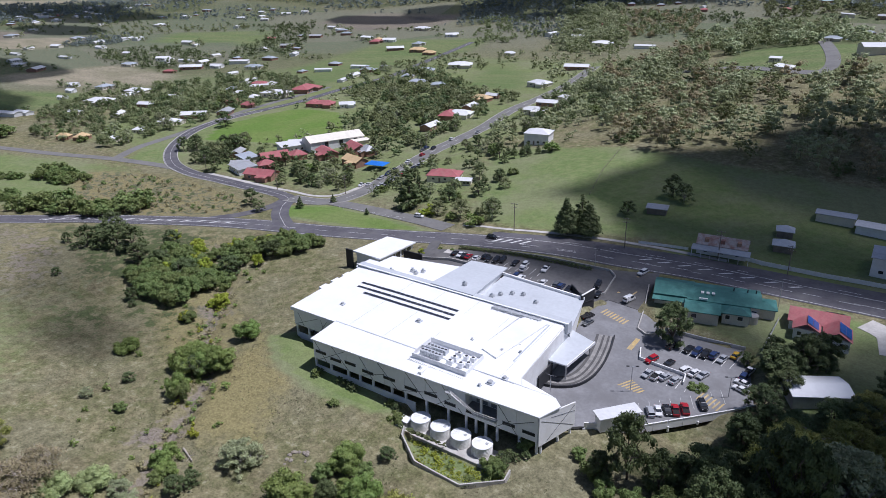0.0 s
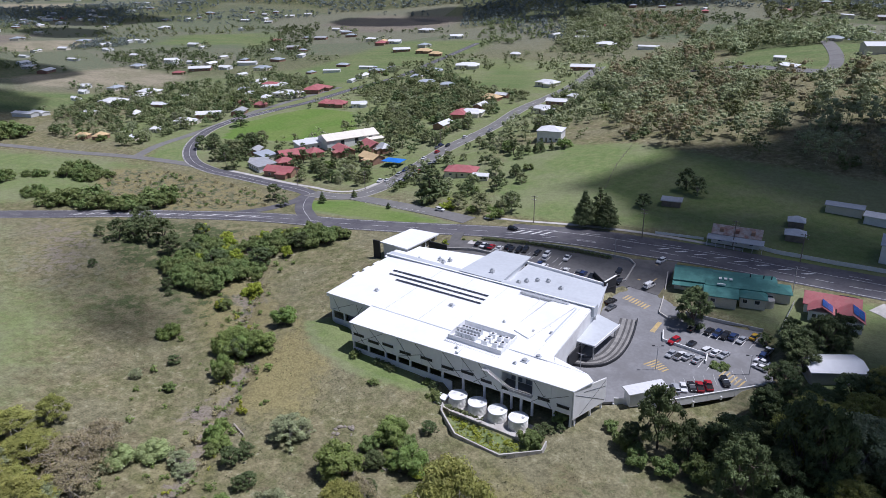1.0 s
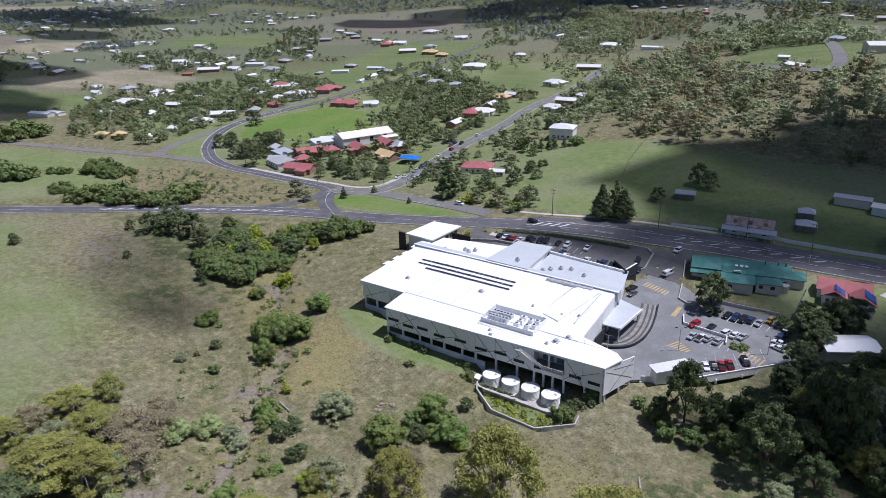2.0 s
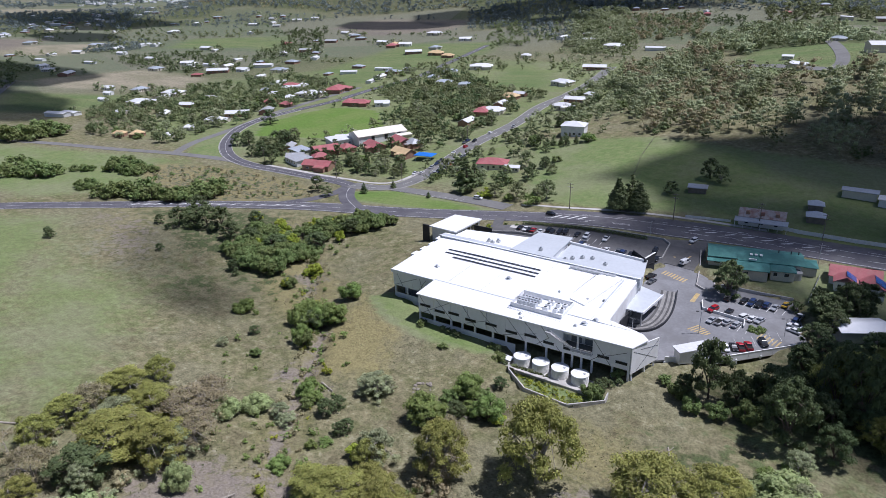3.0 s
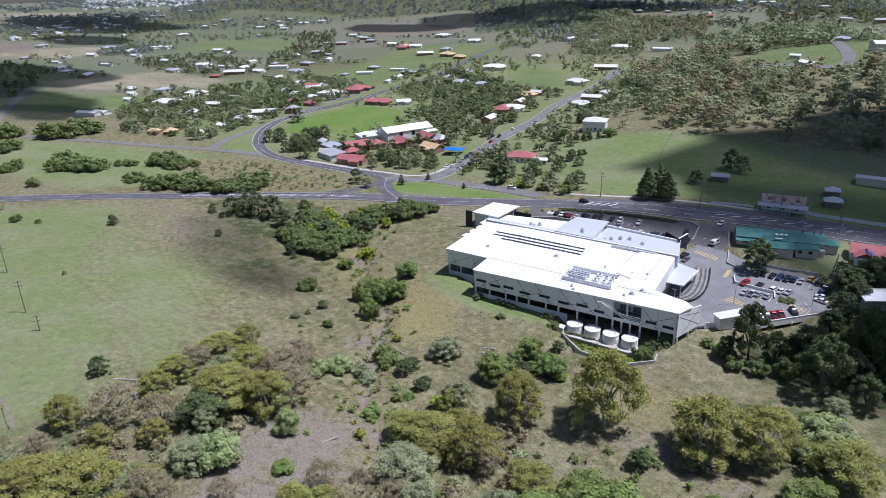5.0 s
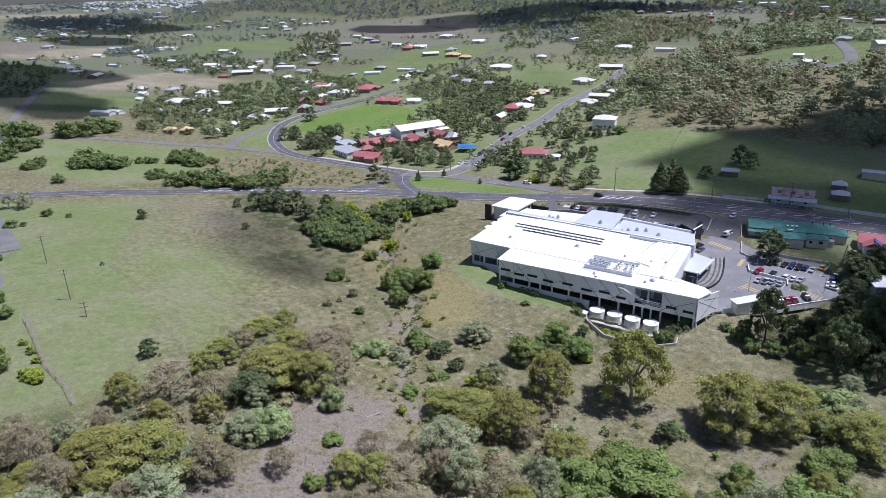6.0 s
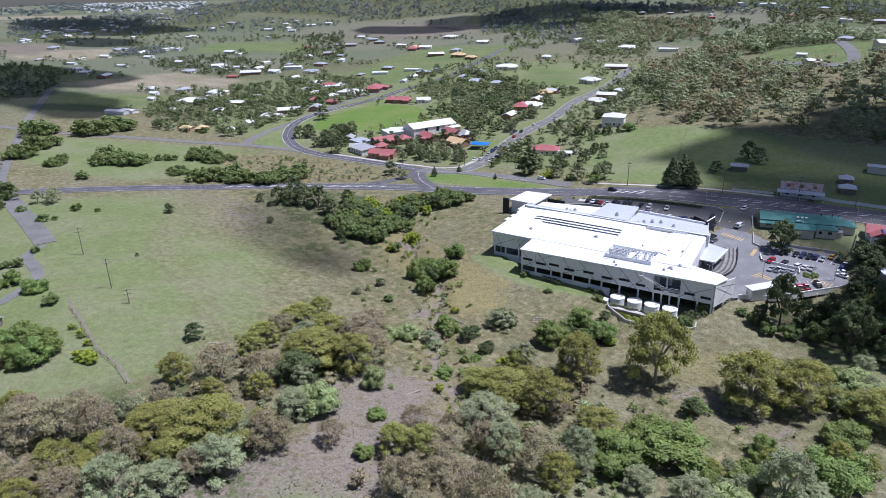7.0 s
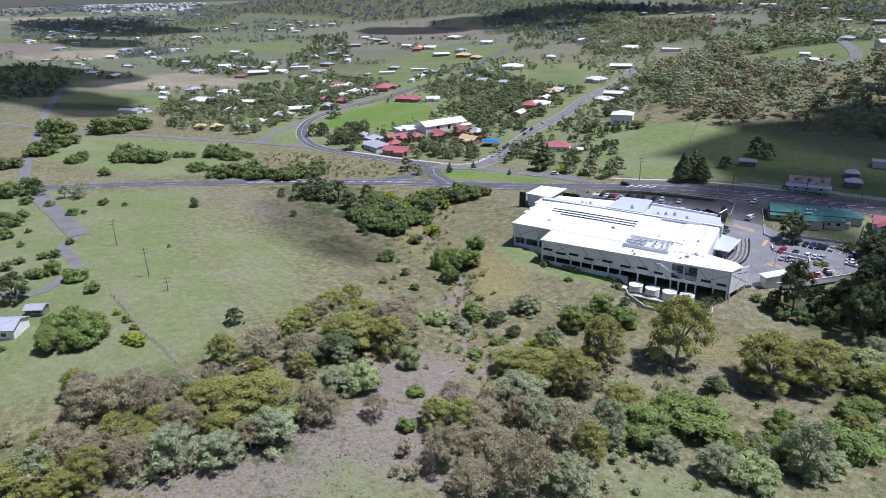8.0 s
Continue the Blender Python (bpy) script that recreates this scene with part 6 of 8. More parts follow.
part("roof_duct", Shape().box(-1.0, 1.6, -4.6, -4.1, 3.8, 4.2), "white_timber", tavern)
for x in (9.0, 13.0, 15.4):
    part("flue", Shape().tube((x, 2.0, 4.0), (x, 2.0, 5.6), 0.18), "dark_trim", tavern)
tavern.scale = (0.92, 1.05, 1.0)
tagged(tavern, "low rambling building with a faded green iron roof and cream walls", "building")

red_house = placed(thing("red_roofed_house", 0, 0, 0), -9.5, 189, 6)
for x0, x1, y0, y1, h, rise, axis in ((-8, 8, -1.5, 7.5, 3.0, 2.4, 0), (-6.5, 0.5, -6.5, -1.0, 3.0, 2.0, 1), (2.0, 9.0, -9.0, -1.0, 3.0, 2.2, 1)):
    w, d = x1 - x0, y1 - y0
    rf = roof_shape(*((w, d) if axis == 0 else (d, w)), h, rise, "gable")
    rf.v = [((a if axis == 0 else -b) + (x0 + x1) / 2, (b if axis == 0 else a) + (y0 + y1) / 2, c) for a, b, c in rf.v]
    part("roof", rf, "red_roof", red_house)
    part("wall", Shape().box(x0 + 0.1, x1 - 0.1, y0 + 0.1, y1 - 0.1, -2.0, h - 0.05), "white_wall", red_house)
for x, w in ((-4.8, 1.3), (-1.6, 1.3), (3.6, 1.4), (6.8, 1.4)):
    y = -6.42 if x < 1 else -8.92
    win = part("window", Shape().box(x - w / 2, x + w / 2, y - 0.06, y + 0.06, 0.9, 2.2), "white_timber", red_house)
    part("pane", Shape().box(x - w / 2 + 0.1, x + w / 2 - 0.1, y - 0.1, y + 0.02, 1.0, 2.1), "glass", win)
for k, (cx, cy, sx, sy, tilt) in enumerate(((-1.4, -3.8, 3.4, 5.0, 29), (7.4, -5.0, 3.6, 6.4, 29), (4.5, 4.9, 5.5, 3.6, -26))):
    for i in range(2):
        for j in range(3):
            ax, ay = cx - sx / 2 + i * sx / 2, cy - sy / 2 + j * sy / 3
            q = [(ax + 0.04, ay + 0.04), (ax + sx / 2 - 0.04, ay + 0.04), (ax + sx / 2 - 0.04, ay + sy / 3 - 0.04), (ax + 0.04, ay + sy / 3 - 0.04)]
            top_z = lambda x, y: 4.45 - (x - cx) * math.tan(radians(tilt)) if k < 2 else 4.75 - (y - cy) * math.tan(radians(26))
            part("solar_panel", Shape().sheet([(x, y, top_z(x, y)) for x, y in q], 0.06), "blue_solar", red_house)
red_house.scale = (0.86, 0.9, 0.95)
tagged(red_house, "white house with a red gabled roof and blue solar panels", "house")
part("water_tank", Shape().tube((-10.2, 1.0, -1), (-10.2, 1.0, 2.6), 1.7, 1.7, 20), "zinc", tagged(placed(thing("house_tanks", 0, 0, 0), -15, 184, 0), "grey corrugated tanks beside a house", "water tank"))
shed_b = placed(house("metal_shed", 13, 8, 3.2, 1.0, "gable", "roof_white", "zinc", "large shed with a pale corrugated metal roof", windows=False), -5.5, 158.5, 30)

stone = placed(thing("old_cottage", 0, 0, 0), -43, 224, 6)
rf = roof_shape(15.5, 6.5, 3.4, 2.4, "gable", 0.3)
part("roof", rf, "rust_roof", stone)
part("wall", Shape().box(-7.7, 7.7, -3.2, 3.2, -1.5, 3.3), "white_wall", stone)
part("verandah_roof", Shape().sheet([(-9, -6.4, 2.4), (9, -6.4, 2.4), (9, -3.4, 3.2), (-9, -3.4, 3.2)], 0.15), "house_grey", stone)
for i in range(7):
    part("verandah_post", Shape().box(-8.8 + i * 2.9, -8.65 + i * 2.9, -6.3, -6.15, -1.0, 2.4), "white_timber", stone)
for i in range(3):
    part("dormer", Shape().box(-5.5 + i * 5.0, -4.2 + i * 5.0, -2.6, -0.6, 3.6, 5.2), "brick", stone)
    part("window", Shape().box(-5.5 + i * 5.0, -4.3 + i * 5.0, -3.3, -3.18, 0.8, 2.2), "glass", stone)
tagged(stone, "old cottage with a rusted iron roof and verandah", "cottage")
for x, y, w, d, rz, lab in ((-28, 247, 5, 4.5, 8, "small garden hut with a pale pyramid roof"), (-26.5, 236, 6, 5, 8, "small pavilion with a pale hipped roof")):
    placed(house("garden_hut", w, d, 2.4, 1.5, "hip", "house_white", "timber", lab, windows=False), x, y, rz)
placed(house("long_shed", 12, 5, 3.0, 0.7, "gable", "house_grey", "cream_wall", "long cream shed in a paddock", windows=False), -15, 266, 0)
placed(house("long_shed", 20, 6, 3.0, 0.7, "gable", "house_white", "white_wall", "long white-roofed shed in a paddock", windows=False), 2, 262, -4)
placed(house("two_storey_house", 14, 11, 6.0, 2.0, "gable", "house_grey", "white_wall", "white two-storey house with a grey roof above the road"), 6, 236, 0)
placed(house("field_shelter", 7, 4, 2.2, 0.5, "skillion", "zinc", "timber", "low field shelter with a zinc roof", windows=False), -72, 245, 10)
placed(house("cottage", 15, 8, 3.0, 1.6, "gable", "house_grey", "white_wall", "white cottage with a grey roof behind trees"), -219, -32, 35)
placed(house("garden_shed", 5, 4, 2.3, 0.9, "gable", "zinc", "timber", "small dark garden shed"), -221, -19, 35)
placed(house("big_white_shed", 26, 14, 4.2, 2.0, "gable", "house_white", "cream_wall", "large white-roofed building on the hill top", windows=False), -22, 500, 20)
placed(house("deck_shelter", 9.6, 2.6, 2.2, 0.3, "skillion", "house_white", "white_wall", "small white-roofed shelter at the deck edge", windows=False), -41.0, 126.4, 50, 3.2)

# ---- fences ----
def fence(pts, height, mat, label, every=2.5, boards=True):
    f = tagged(new("fence"), label, "fence", kind="structure")
    for (ax, ay), (bx, by) in zip(pts, pts[1:]):
        n = max(1, int(math.dist((ax, ay), (bx, by)) / every))
        for i in range(n):
            p, q = ((ax + (bx - ax) * k / n, ay + (by - ay) * k / n) for k in (i, i + 1))
            za, zb = gz(*p), gz(*q)
            part("post", Shape().box(p[0] - 0.07, p[0] + 0.07, p[1] - 0.07, p[1] + 0.07, za - 0.3, za + height), mat, f)
            if boards:
                part("fence_panel", Shape().hexa([(p[0], p[1] - 0.03, za + 0.1), (q[0], q[1] - 0.03, zb + 0.1), (q[0], q[1] + 0.03, zb + 0.1), (p[0], p[1] + 0.03, za + 0.1)], [(p[0], p[1] - 0.03, za + height - 0.08), (q[0], q[1] - 0.03, zb + height - 0.08), (q[0], q[1] + 0.03, zb + height - 0.08), (p[0], p[1] + 0.03, za + height - 0.08)]), mat, f)
            else:
                for k in (0.45, 0.85):
                    part("rail", Shape().beam((*p, za + height * k), (*q, zb + height * k), 0.05, 0.05), mat, f)


fence([(-37, 222.5), (-30, 221.5), (-22, 222.0), (-12, 222.5), (-3, 223.5), (12, 224.5)], 1.6, "white_timber", "white paling fence beside the road")
fence([(-69, 217.5), (-61, 219), (-53, 220.5)], 1.1, "white_timber", "white wall of palings in front of an old cottage")
fence([(-161, -16), (-170, -13), (-185, -10), (-201, -4), (-216, 1)], 1.1, "timber", "old timber post fence across pasture", 5.0, False)
fence([(-102, 252), (-108, 280), (-112, 312)], 1.1, "timber", "thin wire and post fence across a paddock", 6.0, False)
fence([(-19.5, 171), (-19.0, 190)], 1.5, "white_timber", "pale side fence between two gardens")

# ---- poles and lamps ----
def power_pole(x, y, h, rz):
    p = tagged(thing("power_pole", x, y, gz(x, y), rz), "timber power pole with two crossarms", "power pole", "poles along the road")
    part("pole", Shape().tube((0, 0, -0.5), (0, 0, h), 0.17, 0.11, 10), "timber", p)
    for z, w in ((h - 0.5, 2.6), (h - 1.8, 2.4)):
        arm = part("crossarm", Shape().box(-w / 2, w / 2, -0.16, -0.04, z, z + 0.14), "timber", p)
        for k in (-0.9, -0.35, 0.35, 0.9):
            part("insulator", Shape().tube((k * w / 2, -0.1, z + 0.14), (k * w / 2, -0.1, z + 0.34), 0.05, 0.04, 6), "lens", arm)


for x, y, h, rz in ((-218, 16.3, 10.5, 60), (-256, 29.3, 10.5, 60), (-202.6, 12.4, 5.0, 60), (-113, 208.5, 11, 0), (-72, 212, 11, 0), (-302, 216, 10, 0), (-246, 214, 10, 0), (-210, 223, 9, 90), (-43, 219, 10, 0), (-22, 219, 10, 0), (-219, 300, 9, 90)):
    power_pole(x, y, h, rz)


def street_lamp(x, y, h, base, heads=1, rz=0):
    p = tagged(thing("street_lamp", x, y, base, rz), "tall grey steel lamp post", "street lamp", "lamp posts")
    part("pole", Shape().tube((0, 0, -0.3), (0, 0, h), 0.11, 0.07, 10), "steel", p)
    for s in (1, -1)[:heads]:
        part("arm", Shape().beam((0, 0, h), (s * 1.0, 0, h + 0.1), 0.07, 0.07), "steel", p)
        part("lamp_head", Shape().box(min(s * 0.8, s * 1.5), max(s * 0.8, s * 1.5), -0.16, 0.16, h + 0.05, h + 0.2), "dark_trim", p)


street_lamp(-57.5, 126.0, 7.5, float(deck_z(-57.5, 126)), 2)
street_lamp(-43.0, 140.5, 7.0, float(deck_z(-43, 140.5)), 2, 30)
street_lamp(-22.5, 150.5, 5.5, float(deck_z(-22.5, 150.5)), 2, 30)
street_lamp(-74.5, 192.5, 8.5, 4.6, 1, 60)
street_lamp(-20.5, 197.0, 8.0, gz(-20.5, 197), 1, 90)

# ---- vegetation ----
def leaf_cards(rs, centres, radii, n_each, size, flat=0.75, drop=0.0):
    """Small leaf sprays scattered over and in round clumps."""
    n = sum(n_each)
    c = np.repeat(np.asarray(centres, float), n_each, 0)
    r = np.repeat(np.asarray(radii, float), n_each)
    u = rs.normal(size=(n, 3))
    u /= np.linalg.norm(u, axis=1)[:, None]
    u[:, 2] = np.where(u[:, 2] < -0.5, -u[:, 2], u[:, 2])
    depth = 0.5 + 0.62 * rs.random(n) ** 0.6
    p = c + u * (r * depth)[:, None] * np.array([1, 1, flat])
    nrm = u + np.array([0, 0, 0.45]) + rs.normal(scale=0.6, size=(n, 3))
    nrm /= np.linalg.norm(nrm, axis=1)[:, None]
    a = np.cross(nrm, rs.normal(size=(n, 3)))
    a /= np.linalg.norm(a, axis=1)[:, None]
    b = np.cross(nrm, a)
    s = size * (0.6 + 0.8 * rs.random(n))[:, None]
    a, b = a * s, b * s * 0.62
    tip = p + a * 1.1 - np.array([0, 0, drop])
    v = np.stack([p - a * 0.9 + b, tip, p - a * 0.5 - b], 1).reshape(-1, 3)
    return v, np.arange(3 * n).reshape(n, 3)


def core_form(cuts):
    bm = bmesh.new()
    bmesh.ops.create_cube(bm, size=2.0)
    if cuts:
        bmesh.ops.subdivide_edges(bm, edges=bm.edges[:], cuts=cuts, use_grid_fill=True)
    base = np.array([v.co.normalized() for v in bm.verts])
    quad = np.array([[v.index for v in t] for t in ([f.verts[k] for k in c] for f in bm.faces for c in ((0, 1, 2), (0, 2, 3)))])
    bm.free()
    return base, quad


CORES = (core_form(0), core_form(1))


def clump_cores(centres, radii, flat, shrink=0.72, fine=1):
    """Dark hearts of the clumps, so that a crown is not seen through everywhere."""
    base, quad = CORES[fine]
    v = np.concatenate([np.asarray(c) + base * r * shrink * np.array([1, 1, flat]) for c, r in zip(centres, radii)])
    f = np.concatenate([quad + len(base) * i for i in range(len(centres))])
    return v, f


def tree_kind(name, seed, style, leaf, bark, dia, height, clumps, leaves, size, puff=1.0):
    """Trunk with limbs, and a crown of leafy clumps at the limbs' ends."""
    rs = np.random.RandomState(seed)
    rr = random.Random(seed)
    ob = thing(name, 0, 0, 0)
    R = dia / 2
    centres, radii = [], []
    wood = Shape()
    if style == "bush":
        for i in range(clumps):
            a, d = rr.uniform(0, 6.28), R * 0.72 * math.sqrt(rr.random())
            hz = height * rr.uniform(0.25, 0.8) * (1 - 0.5 * (d / R) ** 2)
            centres.append((d * math.cos(a), d * math.sin(a), hz))
            radii.append(R * rr.uniform(0.15, 0.31) * (puff if puff == 1.0 else 1.25))
        for i in range(5):
            c = centres[i]
            wood.tube((0.1 * c[0], 0.1 * c[1], -0.3), c, 0.05 * R, 0.02 * R, 6)
        flat = 0.8
    elif style == "pine":
        wood.tube((0, 0, -0.3), (0, 0, height * 0.98), 0.035 * height, 0.01 * height, 8)
        for i in range(clumps):
            t = (i + 0.5) / clumps
            z = height * (0.14 + 0.84 * t)
            a = i * 2.4
            d = R * (1.0 - t ** 1.6) * rr.uniform(0.45, 0.75)
            c = (d * math.cos(a), d * math.sin(a), z)
            centres.append(c)
            radii.append(max(0.18 * R, R * 0.52 * (1.1 - t)))
            wood.tube((0, 0, z - 0.3), c, 0.05, 0.02, 5)
        flat = 0.6
    else:
        fork = height * rr.uniform(0.16, 0.28)
        lean = (rr.uniform(-0.4, 0.4), rr.uniform(-0.4, 0.4), fork)
        wood.tube((0, 0, -0.5), lean, 0.03 * height, 0.022 * height, 8)
        limbs = []
        for i in range(6):
            a = i * 1.05 + rr.uniform(-0.3, 0.3)
            d = R * rr.uniform(0.35, 0.62)
            e = (lean[0] + d * math.cos(a), lean[1] + d * math.sin(a), height * rr.uniform(0.42, 0.78))
            m = tuple((lean[k] * 0.55 + e[k] * 0.45) + (0.04 * height if k == 2 else 0) for k in range(3))
            wood.tube(lean, m, 0.016 * height, 0.012 * height, 5)
            wood.tube(m, e, 0.012 * height, 0.005 * height, 5)
            limbs.append(e)
        lobes = [rr.uniform(0, 6.28) for _ in range(2)]
        for i in range(clumps):
            a = i * 2.39996 + rr.uniform(-0.25, 0.25)
            out = 1 + 0.17 * math.sin(3 * a + lobes[0]) + 0.1 * math.sin(5 * a + lobes[1])
            q = math.sqrt((i + 0.5) / clumps) * rr.uniform(0.86, 1.04)
            z = height * (0.29 + 0.61 * math.sqrt(max(0.0, 1 - q * q)) + rr.uniform(-0.09, 0.05))
            if i % 4 == 3:
                z -= height * rr.uniform(0.1, 0.28)
            elif i % 4 == 1 and q > 0.45 and leaf != "leaf_brown":
                z = height * rr.uniform(0.14, 0.42)
            c = (lean[0] + 0.84 * R * out * q * math.cos(a), lean[1] + 0.84 * R * out * q * math.sin(a), z)
            centres.append(c)
            radii.append(R * rr.uniform(0.12, 0.23) * puff)
            e = min(limbs, key=lambda m: math.dist(m, c))
            if puff == 1.0 or i % 3 == 0:
                wood.tube(e, c, 0.005 * height, 0.002 * height, 3)
            if puff == 1.0 and leaf == "leaf_brown":
                for _ in range(3):
                    tip = tuple(c[k] + R * rr.uniform(-0.24, 0.24) * (1 if k < 2 else 0.6) + (0.1 * R if k == 2 else 0) for k in range(3))
                    wood.tube(c, tip, 0.0036 * height, 0.0012 * height, 3)
        flat = 0.72
    n_each = [int(leaves * (r / R) ** 1.5 * 6) for r in radii]
    v, f = leaf_cards(rs, centres, radii, n_each, size, flat, 0.12 if style == "gum" else 0.0)
    if style in ("bush", "pine") or name == "dark_tree":
        cv, cf = clump_cores(centres, radii, flat, 0.78 if style == "pine" else 0.7, 1 if style == "bush" and puff == 1.0 else 0)
        f = np.concatenate([f, cf + len(v)])
        v = np.concatenate([v, cv])
    elif style == "gum":
        cv, cf = clump_cores(centres, radii, flat, (0.34 if leaf == "leaf_brown" else 0.55) if puff == 1.0 else 0.62, 0)
        f = np.concatenate([f, cf + len(v)])
        v = np.concatenate([v, cv])
    part("trunk", wood, bark, ob)
    cm = raw_mesh("crown", v, f, M[leaf])
    part("crown", cm, leaf, ob)
    ob["dia"], ob["tall"] = dia, height * (0.9 if style == "bush" else 0.98)
    return ob


GROWTH, DISTANT_GROWTH = {}, {}
WORDS = {"gum": ("gum_tree", "spreading olive-green gum tree with pale limbs", "tree"), "brown": ("gum_tree", "thin brownish gum tree with bare pale twigs", "tree"), "grey": ("wattle_tree", "feathery grey-green wattle tree", "tree"), "shrub": ("bush", "dense bright green bush", "bush"), "lowshrub": ("shrub", "rounded green shrub in rough grass", "shrub"), "lime": ("shrub", "small rounded yellow-green shrub", "shrub"), "dark": ("dark_tree", "dense dark green tree", "tree"), "pale": ("wattle_bush", "loose grey-green bush with pale new leaves", "bush"), "pine": ("pine_tree", "tall dark pine with tiered branches", "tree")}
for kind, form, leaf, bark, dia, high, clumps, leaves, size, many in (
    ("gum", "gum", "leaf_gum", "bark", 11, 10.0, 84, 330, 0.155, 5),
    ("brown", "gum", "leaf_brown", "bark", 10, 9.5, 66, 165, 0.15, 4),
    ("grey", "gum", "leaf_grey", "bark", 9, 8.5, 60, 240, 0.155, 3),
    ("shrub", "bush", "leaf_shrub", "dark_bark", 8, 4.6, 46, 230, 0.165, 5),
    ("lowshrub", "bush", "leaf_low", "dark_bark", 6, 3.4, 26, 180, 0.19, 3),
    ("lime", "bush", "leaf_lime", "dark_bark", 5, 3.0, 18, 150, 0.19, 2),
    ("dark", "gum", "leaf_dark", "dark_bark", 10, 9.0, 56, 230, 0.2, 3),
    ("pine", "pine", "leaf_dark", "dark_bark", 9, 13.0, 50, 70, 0.34, 2),
    ("pale", "bush", "leaf_pale", "bark", 8, 4.8, 40, 150, 0.18, 3),
):
    seed = 10 * len(GROWTH) + 11
    GROWTH[kind] = [tree_kind(WORDS[kind][0], seed + k, form, leaf, bark, dia, high + 0.6 * k, clumps, leaves, size) for k in range(many)]
    DISTANT_GROWTH[kind] = [tree_kind(WORDS[kind][0], seed + k + 5, form, {"leaf_gum": "leaf_olive"}.get(leaf, leaf), bark, dia, high + 0.6 * k, int(clumps * 0.5), leaves * 0.2, size * 1.8, 1.3) for k in range(2)]
for kind in GROWTH:
    for ob in GROWTH[kind] + DISTANT_GROWTH[kind]:
        tagged(ob, WORDS[kind][1], WORDS[kind][2], "trees and bushes")
planted = set()
TREES = []


def set_plant(kind, x, y, d, tall=1.0, high=None):
    base = rng.choice((GROWTH if math.hypot(x + 30, y + 40) < 262 and d >= 4 else DISTANT_GROWTH)[kind])
    s = d / base["dia"]
    hs = high / base["tall"] if high else s * tall
    zz = gz(x, y) - 0.15
    m = pose(x, y, zz, rng.uniform(-3, 3), rng.uniform(-3, 3), rng.uniform(0, 360))
    if base.name in planted:
        ob = copy_thing(base, m)
    else:
        planted.add(base.name)
        ob = base
        ob.matrix_basis = m
    ob.scale = (s, s, hs)
    TREES.append((x, y, d / 2))


def grow(kind, places):
    for x, y, d, high in places:
        set_plant(kind, x, y, d, high=high)


def plant(kind, places):
    for x, y, d in places:
        limit = {"shrub": 10, "lowshrub": 9, "lime": 7, "pine": 13}.get(kind, 13)
        if d > limit:
            n = 3 if d < limit * 1.5 else 5
            for i in range(n):
                a = i * 6.28 / n + rng.uniform(-0.4, 0.4)
                set_plant(kind, x + 0.27 * d * math.cos(a), y + 0.27 * d * math.sin(a), d * rng.uniform(0.52, 0.66), rng.uniform(0.85, 1.1))
        else:
            set_plant(kind, x, y, d, rng.uniform(0.85, 1.15))


# the open slope below the centre: (x, y, spread, height)
grow("brown", [(-132.6, 44.0, 12.5, 9.0), (-123.3, 32.1, 13.5, 9.0), (-151.4, 25.6, 10.5, 7.5), (-157.6, -41.2, 13.7, 10.1), (-152.3, -36.3, 13.8, 10.5), (-145.9, -32.2, 11.5, 11.2), (-145.3, -0.6, 14.4, 8.9), (-135.8, 4.1, 10.9, 8.8), (-130.6, 36.5, 16.8, 9.4), (-149.5, -52.6, 13.0, 7.9), (-134.3, -47.1, 9.5, 8.8), (-112.5, -12.1, 6.3, 7.9), (-83.0, -9.1, 10.6, 10.3), (-83.5, 5.2, 13.5, 8.7), (-73.7, -13.2, 11.1, 8.1), (-65.3, -6.8, 12.5, 15.6), (-75.7, -1.2, 13.4, 7.9), (-142.9, -46.2, 12.9, 7.1), (-105.5, -4.3, 7.2, 6.3), (-64.8, 15.2, 11.0, 10.2)])
grow("gum", [(-140.2, 32.7, 13.5, 8.5), (-136.3, -24.7, 15.7, 8.9), (-138.7, -39.4, 10.1, 5.5), (-93.5, 2.1, 9.2, 7.1), (-91.8, 36.2, 11.3, 6.2), (-124.9, -20.2, 18.6, 11.9), (-151.2, 18.6, 10.7, 6.7), (-152.9, 33.4, 13.6, 7.5), (-154.2, 44.5, 8.1, 7.1), (-132.5, 19.3, 18.6, 10.2), (-123.8, 22.9, 13.7, 10.7), (-146.1, -60.9, 14.5, 8.0), (-138.6, -57.8, 7.2, 6.0), (-84.2, 35.8, 15.6, 8.7), (-74.1, 37.2, 13.3, 11.1), (-73.7, 55.5, 13.0, 14.0), (-60.7, 35.9, 11.0, 6.4), (-56.0, 65.1, 18.2, 20.5), (-33.2, 67.6, 19.2, 15.2), (-21.8, 73.3, 15.0, 13.7), (-7.0, 74.3, 15.5, 9.5)])
# a grey-green gum, its half shade put into dark leaves
grow("dark", [(-14.3, 104.1, 13.0, 17.0)])
grow("gum", [(-6.2, 125.2, 14.4, 15.1), (5.7, 150.9, 11.7, 10.1)])
